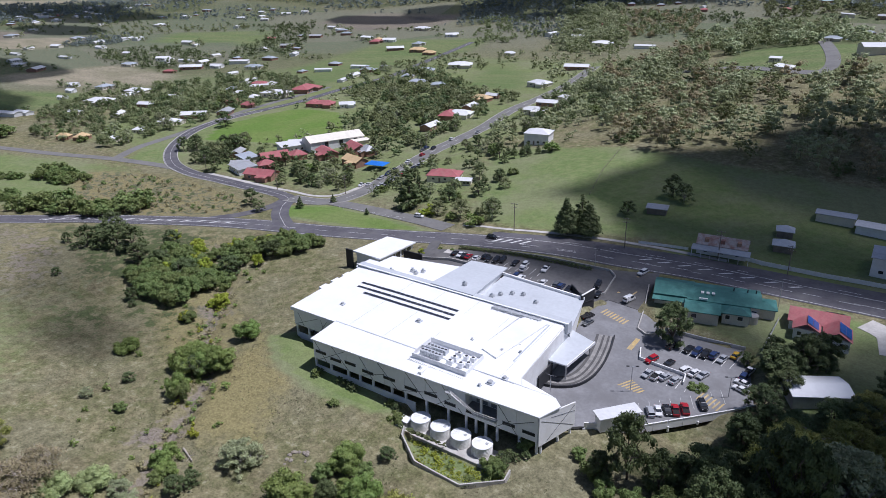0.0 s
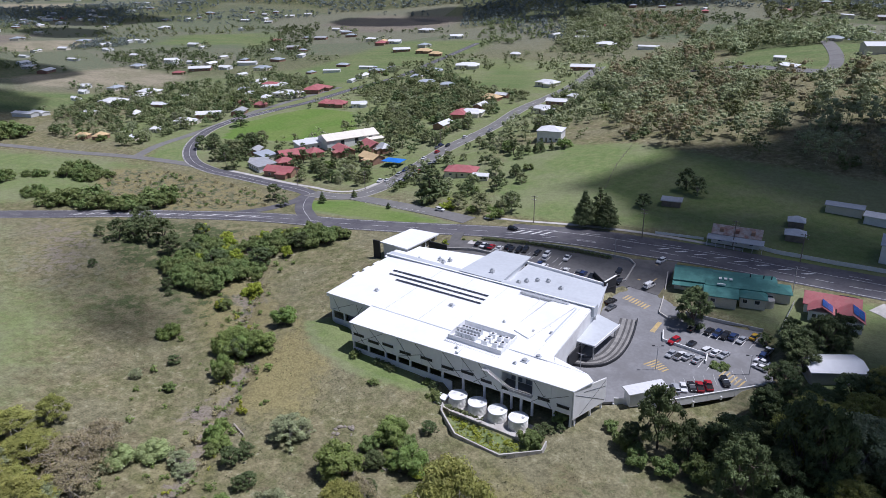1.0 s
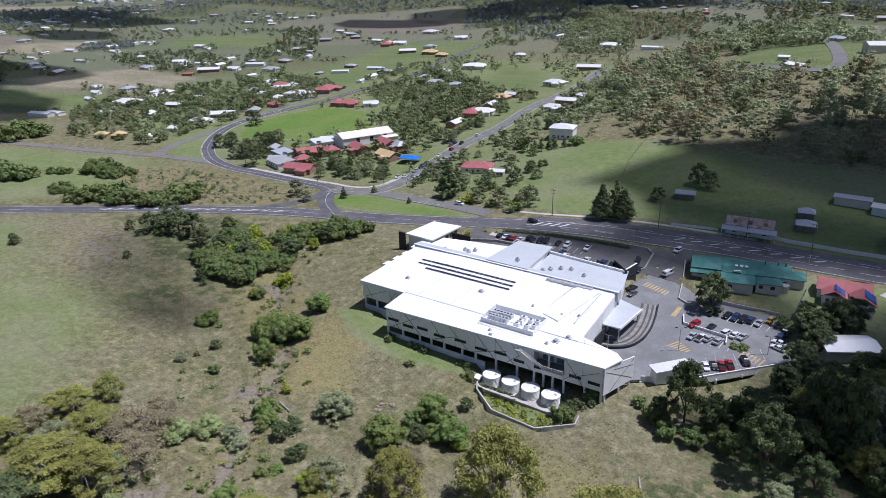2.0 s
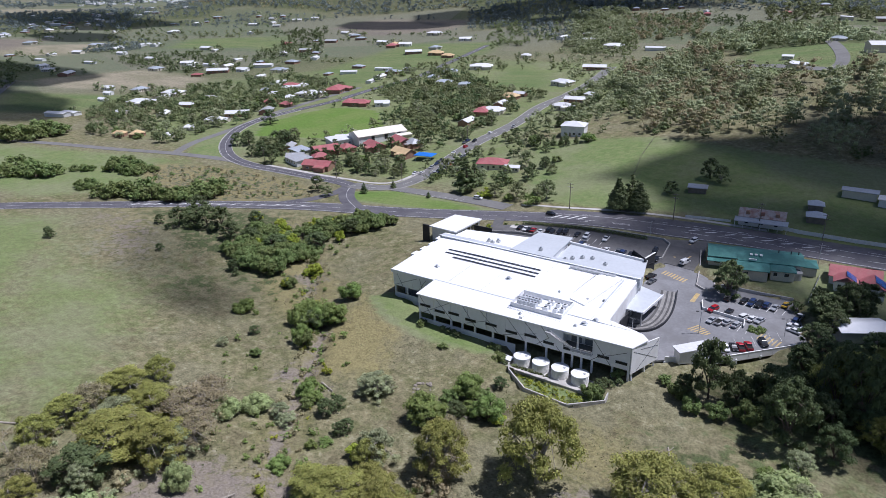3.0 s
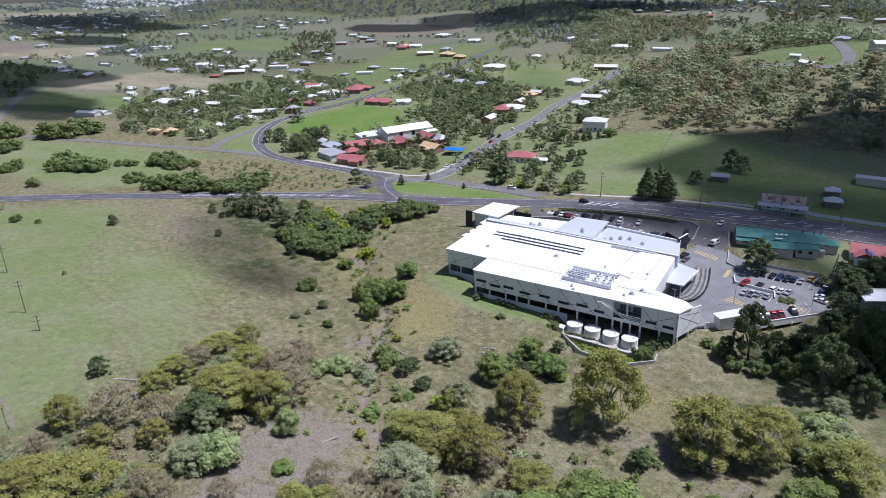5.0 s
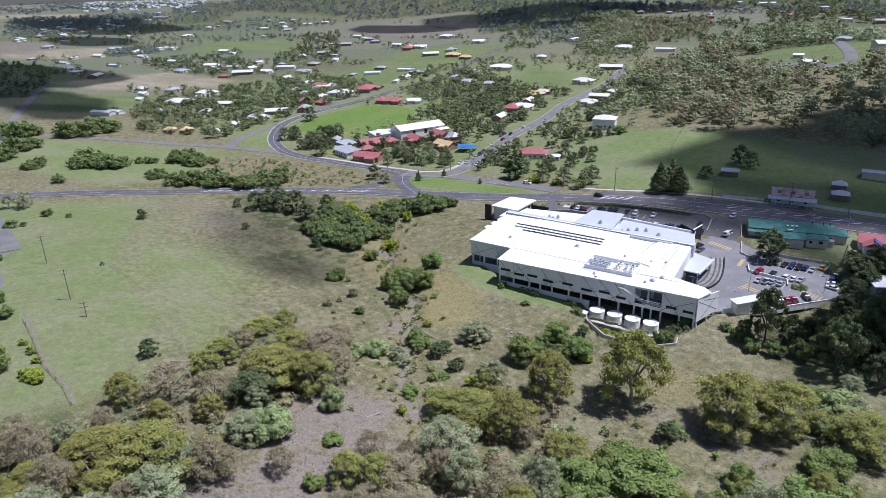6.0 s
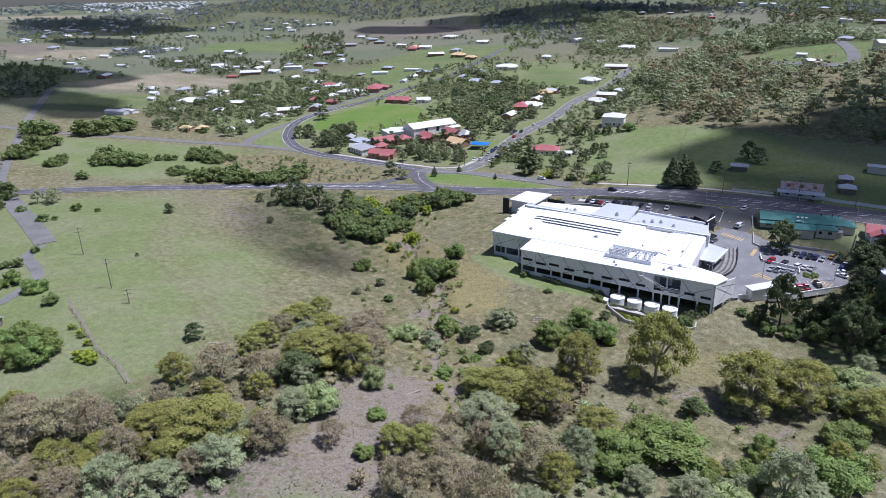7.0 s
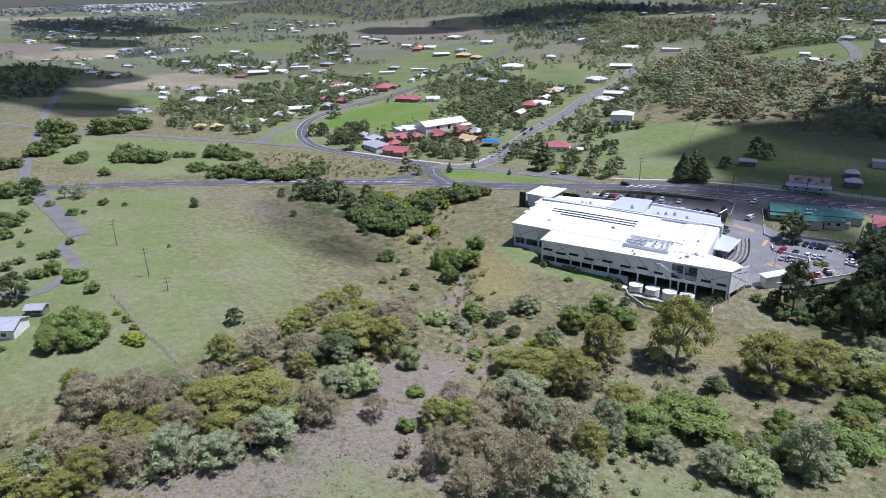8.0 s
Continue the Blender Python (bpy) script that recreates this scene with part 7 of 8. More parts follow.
grow("grey", [(-117.9, -24.6, 13.4, 8.6), (-128.5, -40.9, 11.7, 10.0), (-121.8, -34.8, 11.0, 7.3), (-120.2, 0.1, 11.3, 6.2), (-81.6, 22.0, 15.7, 8.6), (-58.8, -2.1, 12.6, 9.1), (-59.3, 21.1, 8.8, 11.0), (-35.8, 23.3, 10.1, 7.6), (-34.9, 61.8, 7.1, 4.0), (-105.1, 72.5, 10.7, 5.9), (-118.5, 52.3, 5.6, 4.5), (-16.3, 38.2, 8.6, 4.7), (-46.7, 22.4, 8.0, 5.5), (-57.6, 18.9, 6.6, 6.2), (-159.2, 68.2, 4.1, 2.8), (-107.3, 74.4, 5.0, 2.7), (-102.8, 75.4, 4.6, 3.3), (-116.5, 51.9, 6.2, 3.4), (-32.8, 64.3, 4.5, 3.0), (-21.1, 34.7, 12.5, 13.8)])
grow("grey", [(3.9, 126.6, 17.8, 12.7), (5.4, 129.9, 14.3, 8.6)])
# the first is a gum by the deck, partial shade included in its leaf colour
grow("dark", [(-33.3, 112.8, 11.0, 17.0), (-7.0, 118.9, 12.6, 19.0), (-1.5, 116.5, 11.0, 19.0), (-27.0, 113.5, 8.0, 10.0), (-200.0, 128.5, 10.0, 7.0), (-214.0, 128.0, 9.0, 6.5), (-188.0, 138.0, 10.0, 7.0), (-184.0, 154.0, 9.0, 6.5), (-129.9, 10.5, 13.3, 8.3), (-44.2, 55.4, 6.1, 4.9), (-109.6, 58.9, 5.6, 4.5), (-101.4, 54.4, 4.1, 3.5), (-143.6, 90.6, 9.1, 6.8), (-157.6, 79.0, 4.0, 2.8), (-109.3, 62.9, 4.2, 3.6), (-100.8, 56.4, 4.3, 3.6), (-197.4, 105.3, 3.1, 2.6), (-277.7, 82.4, 4.7, 3.8), (-167.3, 8.8, 6.0, 5.1), (-14.5, 147.7, 9.6, 7.1), (-23.6, 116.1, 6.3, 7.9), (-15.6, 135.6, 8.2, 7.4), (-6.8, 141.4, 8.4, 7.6), (-14.3, 162.3, 12.3, 9.0), (-8.7, 170.6, 11.2, 8.2), (-19.0, 116.3, 12.4, 12.9), (0.2, 149.6, 10.2, 7.3)])
grow("pale", [(-116.4, 4.1, 11.4, 7.6), (-113.7, 20.3, 7.2, 6.2), (-29.4, 24.6, 13.1, 5.9), (-12.4, 84.8, 15.0, 6.8), (-129.1, 44.9, 8.7, 4.8), (-125.3, 51.0, 9.4, 4.2)])
grow("shrub", [(-146.5, 91.5, 12.0, 8.0), (-139.5, 95.5, 9.5, 7.0), (-151.5, 95.0, 9.0, 6.5), (-141.5, 82.5, 7.5, 5.2), (-97.6, -3.2, 5.2, 3.0), (-104.3, 10.0, 5.4, 2.4), (-53.0, 26.2, 14.2, 7.8), (-50.3, 39.4, 12.6, 5.7), (-42.7, 35.5, 17.9, 8.0), (-27.6, 37.7, 9.8, 4.4), (-12.7, 49.0, 15.1, 6.8), (-12.1, 63.7, 11.7, 5.2), (-87.3, 69.9, 11.2, 7.9), (-84.6, 84.3, 9.9, 5.8), (-75.4, 78.7, 9.6, 6.0), (-121.0, 63.1, 5.8, 4.7), (-104.4, 38.7, 6.7, 3.0), (-102.8, 46.9, 3.3, 2.4), (-173.2, 88.5, 8.3, 4.1), (-144.8, 109.0, 8.8, 5.9), (-149.7, 90.5, 8.5, 5.9), (-142.2, 93.1, 10.9, 7.3), (-122.6, 67.1, 4.8, 2.7), (-116.3, 61.5, 6.1, 2.8)])
grow("shrub", [(-101.2, 49.7, 3.9, 1.8), (-43.8, 58.2, 6.0, 3.1)])
grow("lime", [(-206.0, 126.0, 7.0, 5.5), (-196.5, 134.0, 7.5, 5.5), (-209.0, 141.0, 6.5, 5.0), (-190.0, 121.5, 6.5, 4.8), (-183.5, 147.0, 6.0, 4.8), (-72.5, 78.4, 4.3, 2.8), (-99.8, 29.0, 3.3, 2.4), (-92.2, 50.2, 5.2, 3.4), (-122.6, 73.3, 3.2, 2.3), (-172.4, 122.3, 5.6, 4.7)])
grow("lowshrub", [(-39.5, 109.5, 6.5, 4.0), (-35.5, 105.5, 6.0, 3.6), (-29.5, 106.0, 6.5, 4.5), (-44.0, 113.0, 4.5, 2.6), (-57.0, 100.5, 5.0, 4.2), (-23.0, 108.0, 8.0, 6.0), (-116.3, 59.4, 5.0, 2.9), (-138.6, 81.0, 7.0, 4.7), (-146.7, 69.8, 4.2, 2.6), (-173.7, 109.4, 6.2, 3.7)])
plant("grey", [(-342.1, 61.8, 14.3)])
plant("shrub", [(-195.4, -23.1, 18.6), (-235.8, 1.4, 9.0), (-248.0, 0.5, 7.1), (-249.3, -3.6, 5.7)])
plant("lowshrub", [(-211.0, 119.4, 14.2), (-199.5, 116.9, 16.3), (-191.0, 117.9, 16.1), (-187.4, 130.2, 13.9), (-205.3, 133.0, 15.8), (-216.1, 134.1, 13.5), (-201.0, 145.1, 12.1), (-192.7, 153.1, 16.2), (-182.2, 161.8, 16.3), (-177.0, 167.9, 10.9), (-187.7, 159.4, 13.6), (-192.4, 126.2, 15.2), (-209.1, 123.1, 15.6), (-192.5, 142.2, 13.2), (-317.0, 62.1, 5.9), (-306.6, 65.9, 3.7), (-373.3, 97.7, 9.0), (-397.3, 128.8, 22.6), (-383.3, 135.1, 20.4), (-376.6, 151.2, 11.2), (-363.6, 166.2, 19.3), (-348.9, 165.4, 15.2), (-342.2, 134.3, 13.7), (-317.5, 134.2, 20.3), (-301.4, 139.7, 19.8)])
plant("lowshrub", [(-286.3, 145.8, 19.5), (-278.7, 157.8, 19.6), (-418.1, 107.6, 14.5), (-455.1, 107.6, 21.3), (-472.7, 130.1, 23.7), (-519.6, 152.5, 28.4), (-484.8, 174.3, 32.0), (-484.1, 192.0, 27.8), (-371.8, 53.0, 20.4), (-437.8, 78.9, 16.2), (-313.0, 45.0, 7.4), (-322.2, 23.2, 11.9), (-337.5, 48.3, 6.0), (-273.6, 21.2, 3.7), (-303.6, 13.0, 5.9), (-199.8, -6.7, 2.8), (-192.9, -8.5, 3.1), (-187.3, -10.0, 2.6), (-310.2, 48.5, 3.7), (-351.1, 45.1, 7.5), (-269.5, 0.2, 4.7), (-266.8, -5.6, 5.6)])
plant("lime", [(-176.3, 123.5, 6.8), (-179.3, -15.1, 5.4), (-204.2, 135.9, 6.9), (-227.7, 144.5, 6.7)])
plant("dark", [(-278.4, 82.2, 4.4), (-235.1, 101.1, 3.9), (-232.8, 129.2, 11.5), (-248.5, 124.5, 14.6), (-235.0, 189.2, 8.8), (-235.6, -17.8, 10.8), (-201.6, 107.7, 4.9), (-238.8, 39.5, 1.8)])
plant("dark", [(-347.3, 240.7, 15.1), (-321.0, 227.6, 13.5), (-300.9, 220.2, 10.9), (-41.1, 166.8, 11.4), (-22.2, 166.5, 4.8), (-16.4, 164.5, 6.3), (-9.9, 171.5, 5.5), (-4.6, 170.6, 5.5), (-7.0, 139.9, 9.0), (-38.0, 109.5, 6.3), (-372.9, 286.7, 11.9), (-71.2, 261.0, 9.4), (-81.2, 239.1, 6.7)])
plant("dark", [(-16, 136, 8), (-9, 112, 10), (0, 116, 10), (10, 120, 10), (16, 128, 11), (-5, 104, 9), (8, 108, 10), (4, 150, 9), (12, 146, 10), (-12, 143, 7), (18, 140, 11), (20, 116, 10), (-16, 122, 9), (10, 166, 9), (18, 156, 10)])
plant("pine", [(-167.8, 216.8, 12.5), (-91.0, 216.0, 15.0), (-212.6, 196.6, 4.1), (-205.7, 210.1, 3.1), (-179.4, 202.6, 2.4), (-168.8, 226.2, 8.4), (-95.7, 215.4, 7.5), (-86.9, 218.0, 7.5)])
plant("gum", [(-127.3, 216.3, 8.9), (-139.7, 213.2, 9.5), (-150.5, 212.9, 7.8), (-128.9, 210.6, 6.6), (-197.1, 244.2, 9.3), (-65.7, 257.6, 7.9), (-224.5, 184.0, 6.6)])
plant("lowshrub", [(-96.1, 185.9, 2.3), (-129.0, 183.7, 2.0), (-124.3, 184.1, 2.0), (-134.2, 178.9, 2.4), (-86.5, 103.2, 5.5), (-59.0, 101.4, 5.9), (-54.9, 109.2, 4.7), (-29.6, 150.1, 5.4), (-90.7, 106.4, 3.4), (-87.2, 117.0, 2.3), (-113.9, 104.9, 3.3), (-101.9, 98.3, 3.7), (-374.8, 154.2, 10.4), (-356.0, 167.6, 16.8), (-346.1, 172.5, 13.2)])
plant("lime", [(-133, 178, 3.0), (-201, 152, 8.2), (-194, 160, 8.2), (-214, 145, 6.6), (-182, 161, 6.5), (-174, 121, 7.2), (-175, 109, 5.1), (-200, -7, 2.6), (-194, -8, 2.9), (-187, -10, 3.2), (-182, -16, 3.8), (-177, -15, 4.4), (-156, 213, 9.0)])
plant("dark", [(-240, 128, 11.1), (-252, 133, 11.5), (-223, 125, 9.1), (-260, 119, 5.1), (-251, 116, 3.6), (-224, 140, 8.3), (-364, 56, 9.7), (-14, 161, 10), (-9, 166, 11), (-6, 174, 9), (-12, 156, 9), (-17, 172, 6)])
plant("pine", [(-167, 300, 3.3), (-163, 299, 3.3), (-159, 300, 3.3), (-156, 301, 3.3), (-151, 302, 3.3)])
plant("shrub", [(-146, 307, 10), (-130, 208, 8.5), (-142, 210, 6)])
plant("gum", [(-160, 239, 7.9), (-159, 259, 8.9), (-141, 251, 6.3), (-132, 222, 7.3)])
plant("lowshrub", [(-330, 32, 7.0), (-330, 25, 8.7), (-304, 21, 3.8), (-288, 10, 3.6), (-267, 7, 4.3), (-264, 10, 5.2), (-275, 22, 3.7), (-252, -4, 5.8), (-251, 2, 5.9), (-222, -1, 6.1), (-311, 15, 6.0), (-207, -36, 2.6)])


def clear_of(x, y, gap):
    if in_field(x, y) or any(math.hypot(x - a, y - b) < r + gap or math.hypot(x - a - 4, y - b + 7.5) < 0.8 * r for a, b, r in HOUSES):
        return False
    for line, w in ((main_line, 8), (branch_line, 6), (street_line, 6.5), (slip_line, 6)):
        if min(abs(x - a) + abs(y - b) for a, b in line[::3]) < w + gap + 2:
            return False
    return not any(bool(inside(x, y, p)) for p in (OVAL, NORTH_LOT, CAR_DECK))


def scatter(poly, n, kinds, dlo, dhi, gap=1.5):
    xs, ys = [p[0] for p in poly], [p[1] for p in poly]
    k = 0
    for _ in range(n * 6):
        x, y = rng.uniform(min(xs), max(xs)), rng.uniform(min(ys), max(ys))
        if bool(inside(x, y, poly)) and clear_of(x, y, gap):
            set_plant(rng.choice(kinds), x, y, rng.uniform(dlo, dhi), rng.uniform(0.8, 1.1))
            k += 1
            if k == n:
                break


# gardens of the village
plant("dark", [(-272, 236, 6), (-285, 240, 7), (-290, 262, 6), (-258, 276, 7), (-248, 290, 8), (-240, 292, 8), (-262, 232, 6), (-309, 236, 9), (-318, 243, 9), (-330, 250, 9), (-322, 232, 9)])
plant("dark", [(-274, 246, 8), (-262, 243, 7), (-281, 243, 6), (-256, 262, 6), (-300, 252, 6), (-294, 238, 5), (-250, 246, 7), (-269, 262, 5)])
plant("gum", [(-257, 238, 8), (-246, 232, 8), (-238, 241, 8), (-229, 247, 8), (-251, 222, 6), (-232, 228, 7), (-222, 236, 7), (-243, 252, 8), (-247, 268, 7), (-236, 277, 8)])
scatter([(-255, 300), (-222, 300), (-226, 400), (-260, 440), (-330, 400), (-290, 340)], 62, ["gum", "dark", "lowshrub", "grey", "gum"], 5, 10)
scatter([(-260, 225), (-215, 222), (-216, 250), (-240, 258), (-258, 250)], 22, ["shrub", "grey", "gum", "dark"], 4, 8)
scatter([(-196, 225), (-140, 222), (-150, 300), (-165, 310), (-200, 330)], 30, ["gum", "dark", "lowshrub", "grey"], 4, 9)
scatter([(-205, 330), (-165, 335), (-130, 400), (-160, 470), (-205, 480)], 40, ["gum", "lowshrub", "grey", "dark"], 5, 10)
scatter([(-310, 225), (-296, 222), (-296, 260), (-340, 262), (-330, 240)], 10, ["dark", "gum"], 6, 10)
scatter([(-395, 215), (-470, 215), (-560, 300), (-470, 400), (-405, 330)], 66, ["gum", "grey", "lowshrub", "dark"], 5, 10)
scatter([(-405, 350), (-470, 400), (-480, 520), (-400, 520)], 34, ["gum", "grey", "lowshrub"], 5, 10)


# loose bushes on the lower slope
scatter([(-19, 90), (-8, 103), (-1, 73), (-15, 65)], 12, ["pale", "grey", "shrub"], 4.5, 8)
scatter([(-33, 47), (-7, 65), (-3, 53), (-21, 30), (-37, 18), (-41, 27)], 16, ["shrub", "grey", "pale", "gum"], 4, 7)
scatter([(-95, 73), (-84, 96), (-72, 86), (-78, 65)], 9, ["shrub", "lowshrub", "dark"], 4, 7)
# smaller gums between the large ones below the centre
scatter([(-146, -66), (-164, -50), (-172, -39), (-149, -22), (-160, 3), (-159, 20), (-163, 49), (-136, 55), (-111, 19), (-113, 0), (-110, -25), (-130, -49), (-132, -57)], 34, ["gum", "brown", "gum", "grey", "gum"], 6, 10.5)
scatter([(-98, 2), (-99, 38), (-85, 57), (-75, 71), (-56, 31), (-53, -1), (-76, -19), (-87, -10)], 20, ["brown", "grey", "brown", "gum"], 5.5, 9.5)
scatter([(-26, 118), (-20, 107), (-4, 112), (14, 108), (18, 148), (6, 150), (-8, 136)], 14, ["gum", "grey", "gum"], 7, 11)


# trees that stand round the farther houses
GARDEN_SPOTS = [[], [], []]
for a, b, r in HOUSES:
    if math.hypot(a + 30, b + 40) > 330:
        for k in range(5):
            turn, reach = rng.uniform(0, 6.28), r + rng.uniform(2, 11)
            x, y = a + reach * math.cos(turn), b + 0.8 * reach * math.sin(turn)
            if not in_field(x, y) and clear_of(x, y, 1.0):
                GARDEN_SPOTS[rng.randrange(3)].append((x, y, rng.uniform(0.5, 1.05)))


# far woods, one joined mesh for each: many small crowns on stems
def woods(name, label, places, leaf, seed, cards, size, dia, height):
    rs = np.random.RandomState(seed)
    vs, fs, k = [], [], 0
    for x, y, s in places:
        rr = dia / 2 * s
        n = 34 if cards > 350 else 12 if cards > 100 else 7
        way, out = rs.uniform(0, 6.28, n), np.sqrt(rs.random_sample(n)) * rs.uniform(0.5, 0.8)
        cen = np.stack([out * np.cos(way) * rr, out * np.sin(way) * rr, height * s * (rs.uniform(0.22, 0.84, n) - 0.12 * out)], -1)
        rad = rr * rs.uniform(0.24, 0.46, n) * (0.66 if n == 34 else 1.0)
        v, f = leaf_cards(rs, cen, rad, [cards // n] * n, size * s, 0.75)
        cv, cf = clump_cores(cen[::2], rad[::2], 0.75, 0.66, 0)
        v, f = np.concatenate([v, cv]), np.concatenate([f, cf + len(v)])
        z = gz(x, y)
        stem = np.array([(-0.15, 0, 0), (0.15, 0, 0), (0.1, 0, height * s * 0.5), (-0.1, 0, height * s * 0.5), (0, -0.15, 0), (0, 0.15, 0), (0, 0.1, height * s * 0.5), (0, -0.1, height * s * 0.5)])
        v = np.concatenate([v, stem])
        f = np.concatenate([f, np.array([(0, 1, 2), (0, 2, 3), (4, 5, 6), (4, 6, 7)]) + len(v) - 8])
        vs.append(v + (x, y, z))
        fs.append(f + k)
        k += len(v)
    ob = new(name, raw_mesh(name, np.concatenate(vs), np.concatenate(fs), M[leaf]))
    return tagged(ob, label, "trees", kind="stuff")


def strew(poly, n, seed, lo=0.7, hi=1.3, thin=0.0):
    rr = random.Random(seed)
    xs, ys = [p[0] for p in poly], [p[1] for p in poly]
    out = []
    for _ in range(n * 10):
        x, y = rr.uniform(min(xs), max(xs)), rr.uniform(min(ys), max(ys))
        if thin and noise.noise((x / 150, y / 110, 3.0)) + 0.3 * noise.noise((x / 40, y / 40, seed)) < thin:
            continue
        if bool(inside(x, y, poly)) and not in_field(x, y) and min((math.hypot(x - a, y - b) - r for a, b, r in HOUSES), default=9) > 2.0 and min((math.hypot(x - a - 4, y - b + 7.5) - 0.8 * r for a, b, r in HOUSES), default=9) > 0:
            out.append((x, y, rr.uniform(lo, hi)))
            if len(out) == n:
                break
    return out


HILL_WOOD = [(-189, 470), (-172, 590), (-101, 487), (-83, 440), (-26, 440), (60, 440), (120, 420), (120, 330), (40, 306), (-60, 306), (-112, 316), (-130, 330), (-150, 380)]
woods("hill_woodland", "brownish open gum woodland on the hill", strew(HILL_WOOD, 70, 3, 0.6, 1.15), "leaf_brown", 3, 620, 0.34, 17, 16)
woods("hill_woodland", "grey-green open gum woodland on the hill", strew(HILL_WOOD, 190, 4, 0.6, 1.2), "leaf_grey", 4, 620, 0.34, 17, 16)
woods("hill_woodland", "olive gum woodland on the hill", strew(HILL_WOOD, 100, 12, 0.45, 1.0), "leaf_olive", 12, 520, 0.36, 16, 14)
woods("hill_woodland", "dark low scrub under the gum woodland", strew(HILL_WOOD, 200, 14, 0.3, 0.6), "leaf_dark", 14, 120, 0.6, 14, 8)


def far_wood(label, poly, n, leaf, dia, high, cards=28):
    woods("distant_trees", label, strew(poly, int(1.7 * n), n + len(label), 0.45, 1.2), leaf, n, cards, (0.85 if cards < 60 else 0.62) * dia / 11, 0.76 * dia, 0.85 * high)


far_wood("olive gum wood along the ridge", [(-216, 788), (-168, 929), (-89, 924), (-56, 482), (-93, 481), (-189, 689)], 150, "leaf_olive", 17, 12, 98)
far_wood("grey-green gum wood along the ridge", [(-216, 788), (-168, 929), (-89, 924), (-30, 700), (-20, 520), (-93, 481), (-189, 689)], 150, "leaf_grey", 17, 12, 98)
far_wood("dark trees on the ridge top", [(-196, 1027), (60, 990), (60, 910), (-171, 946)], 90, "leaf_olive", 17, 12, 98)
far_wood("dark green trees below the ridge", [(-328, 976), (-198, 948), (-188, 895), (-296, 906)], 60, "leaf_dark", 12, 9)
far_wood("grey gum wood behind the village", [(-475, 1021), (-396, 1052), (-284, 782), (-281, 659), (-324, 653)], 190, "leaf_grey", 15, 11, 98)
far_wood("olive gum trees behind the village", [(-475, 1021), (-396, 1052), (-284, 782), (-230, 640), (-300, 640)], 110, "leaf_olive", 15, 11, 98)
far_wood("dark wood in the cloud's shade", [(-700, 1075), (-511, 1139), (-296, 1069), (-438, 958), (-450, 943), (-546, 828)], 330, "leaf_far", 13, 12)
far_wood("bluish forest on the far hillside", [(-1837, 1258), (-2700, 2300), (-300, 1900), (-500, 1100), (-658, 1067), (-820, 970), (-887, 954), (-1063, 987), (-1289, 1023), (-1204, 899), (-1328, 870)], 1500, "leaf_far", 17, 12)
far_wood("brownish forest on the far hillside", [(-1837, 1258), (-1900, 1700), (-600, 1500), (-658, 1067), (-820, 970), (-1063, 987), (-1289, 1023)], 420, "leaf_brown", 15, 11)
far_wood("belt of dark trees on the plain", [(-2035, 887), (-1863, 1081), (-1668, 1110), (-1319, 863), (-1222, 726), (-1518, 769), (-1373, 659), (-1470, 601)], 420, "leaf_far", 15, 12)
far_wood("belt of dark trees across the flat fields", [(-1038, 366), (-959, 403), (-854, 375), (-706, 250), (-718, 210), (-1000, 220)], 170, "leaf_dark", 13, 10)
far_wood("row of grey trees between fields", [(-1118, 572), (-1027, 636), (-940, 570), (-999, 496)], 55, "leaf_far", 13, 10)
far_wood("dark trees round farmhouses", [(-884, 483), (-836, 571), (-710, 536), (-633, 481), (-681, 441), (-750, 435)], 130, "leaf_dark", 12, 9)
far_wood("dark trees round the northern houses", [(-890, 792), (-837, 848), (-592, 571), (-685, 541)], 130, "leaf_dark", 12, 9)
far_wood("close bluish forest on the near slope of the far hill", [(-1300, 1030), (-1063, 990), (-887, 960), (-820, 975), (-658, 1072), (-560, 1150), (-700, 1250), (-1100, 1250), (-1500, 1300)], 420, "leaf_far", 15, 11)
far_wood("hazy trees behind the ridge", [(-330, 1130), (0, 1100), (60, 1000), (-60, 960), (-200, 1040), (-300, 1080)], 110, "leaf_olive", 16, 11, 98)
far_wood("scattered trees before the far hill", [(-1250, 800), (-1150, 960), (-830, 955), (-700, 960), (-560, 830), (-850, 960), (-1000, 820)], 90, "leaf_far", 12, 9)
far_wood("mixed trees on the middle flat", [(-1250, 720), (-900, 800), (-840, 640), (-1000, 560), (-1150, 640)], 70, "leaf_olive", 12, 9)
far_wood("row of small dark trees along a lane", [(-1000, 800), (-1000, 788), (-540, 780), (-540, 790)], 44, "leaf_dark", 8, 6)
far_wood("mixed trees round the outer houses", [(-544, 946), (-431, 942), (-342, 719), (-438, 794)], 70, "leaf_far", 12, 10)
far_wood("scattered trees on the far flat", [(-1400, 560), (-1000, 300), (-1000, 640), (-1300, 860)], 60, "leaf_dark", 12, 9)
far_wood("scattered garden trees to the north", [(-620, 540), (-330, 620), (-230, 560), (-230, 480), (-420, 520)], 36, "leaf_olive", 11, 8)
far_wood("small trees in the eastern yards", [(-320, 640), (-190, 640), (-190, 470), (-230, 470)], 40, "leaf_grey", 11, 8)
far_wood("open brownish gum wood on the rise behind the village", [(-293, 778), (-215, 786), (-253, 972), (-370, 981)], 60, "leaf_brown", 15, 11, 98)
far_wood("open olive gum wood on the rise behind the village", [(-293, 778), (-215, 786), (-253, 972), (-370, 981)], 70, "leaf_olive", 15, 11, 98)
far_wood("loose gum trees on the northern fields", [(-413, 650), (-377, 765), (-450, 934), (-552, 906)], 70, "leaf_olive", 13, 10, 98)
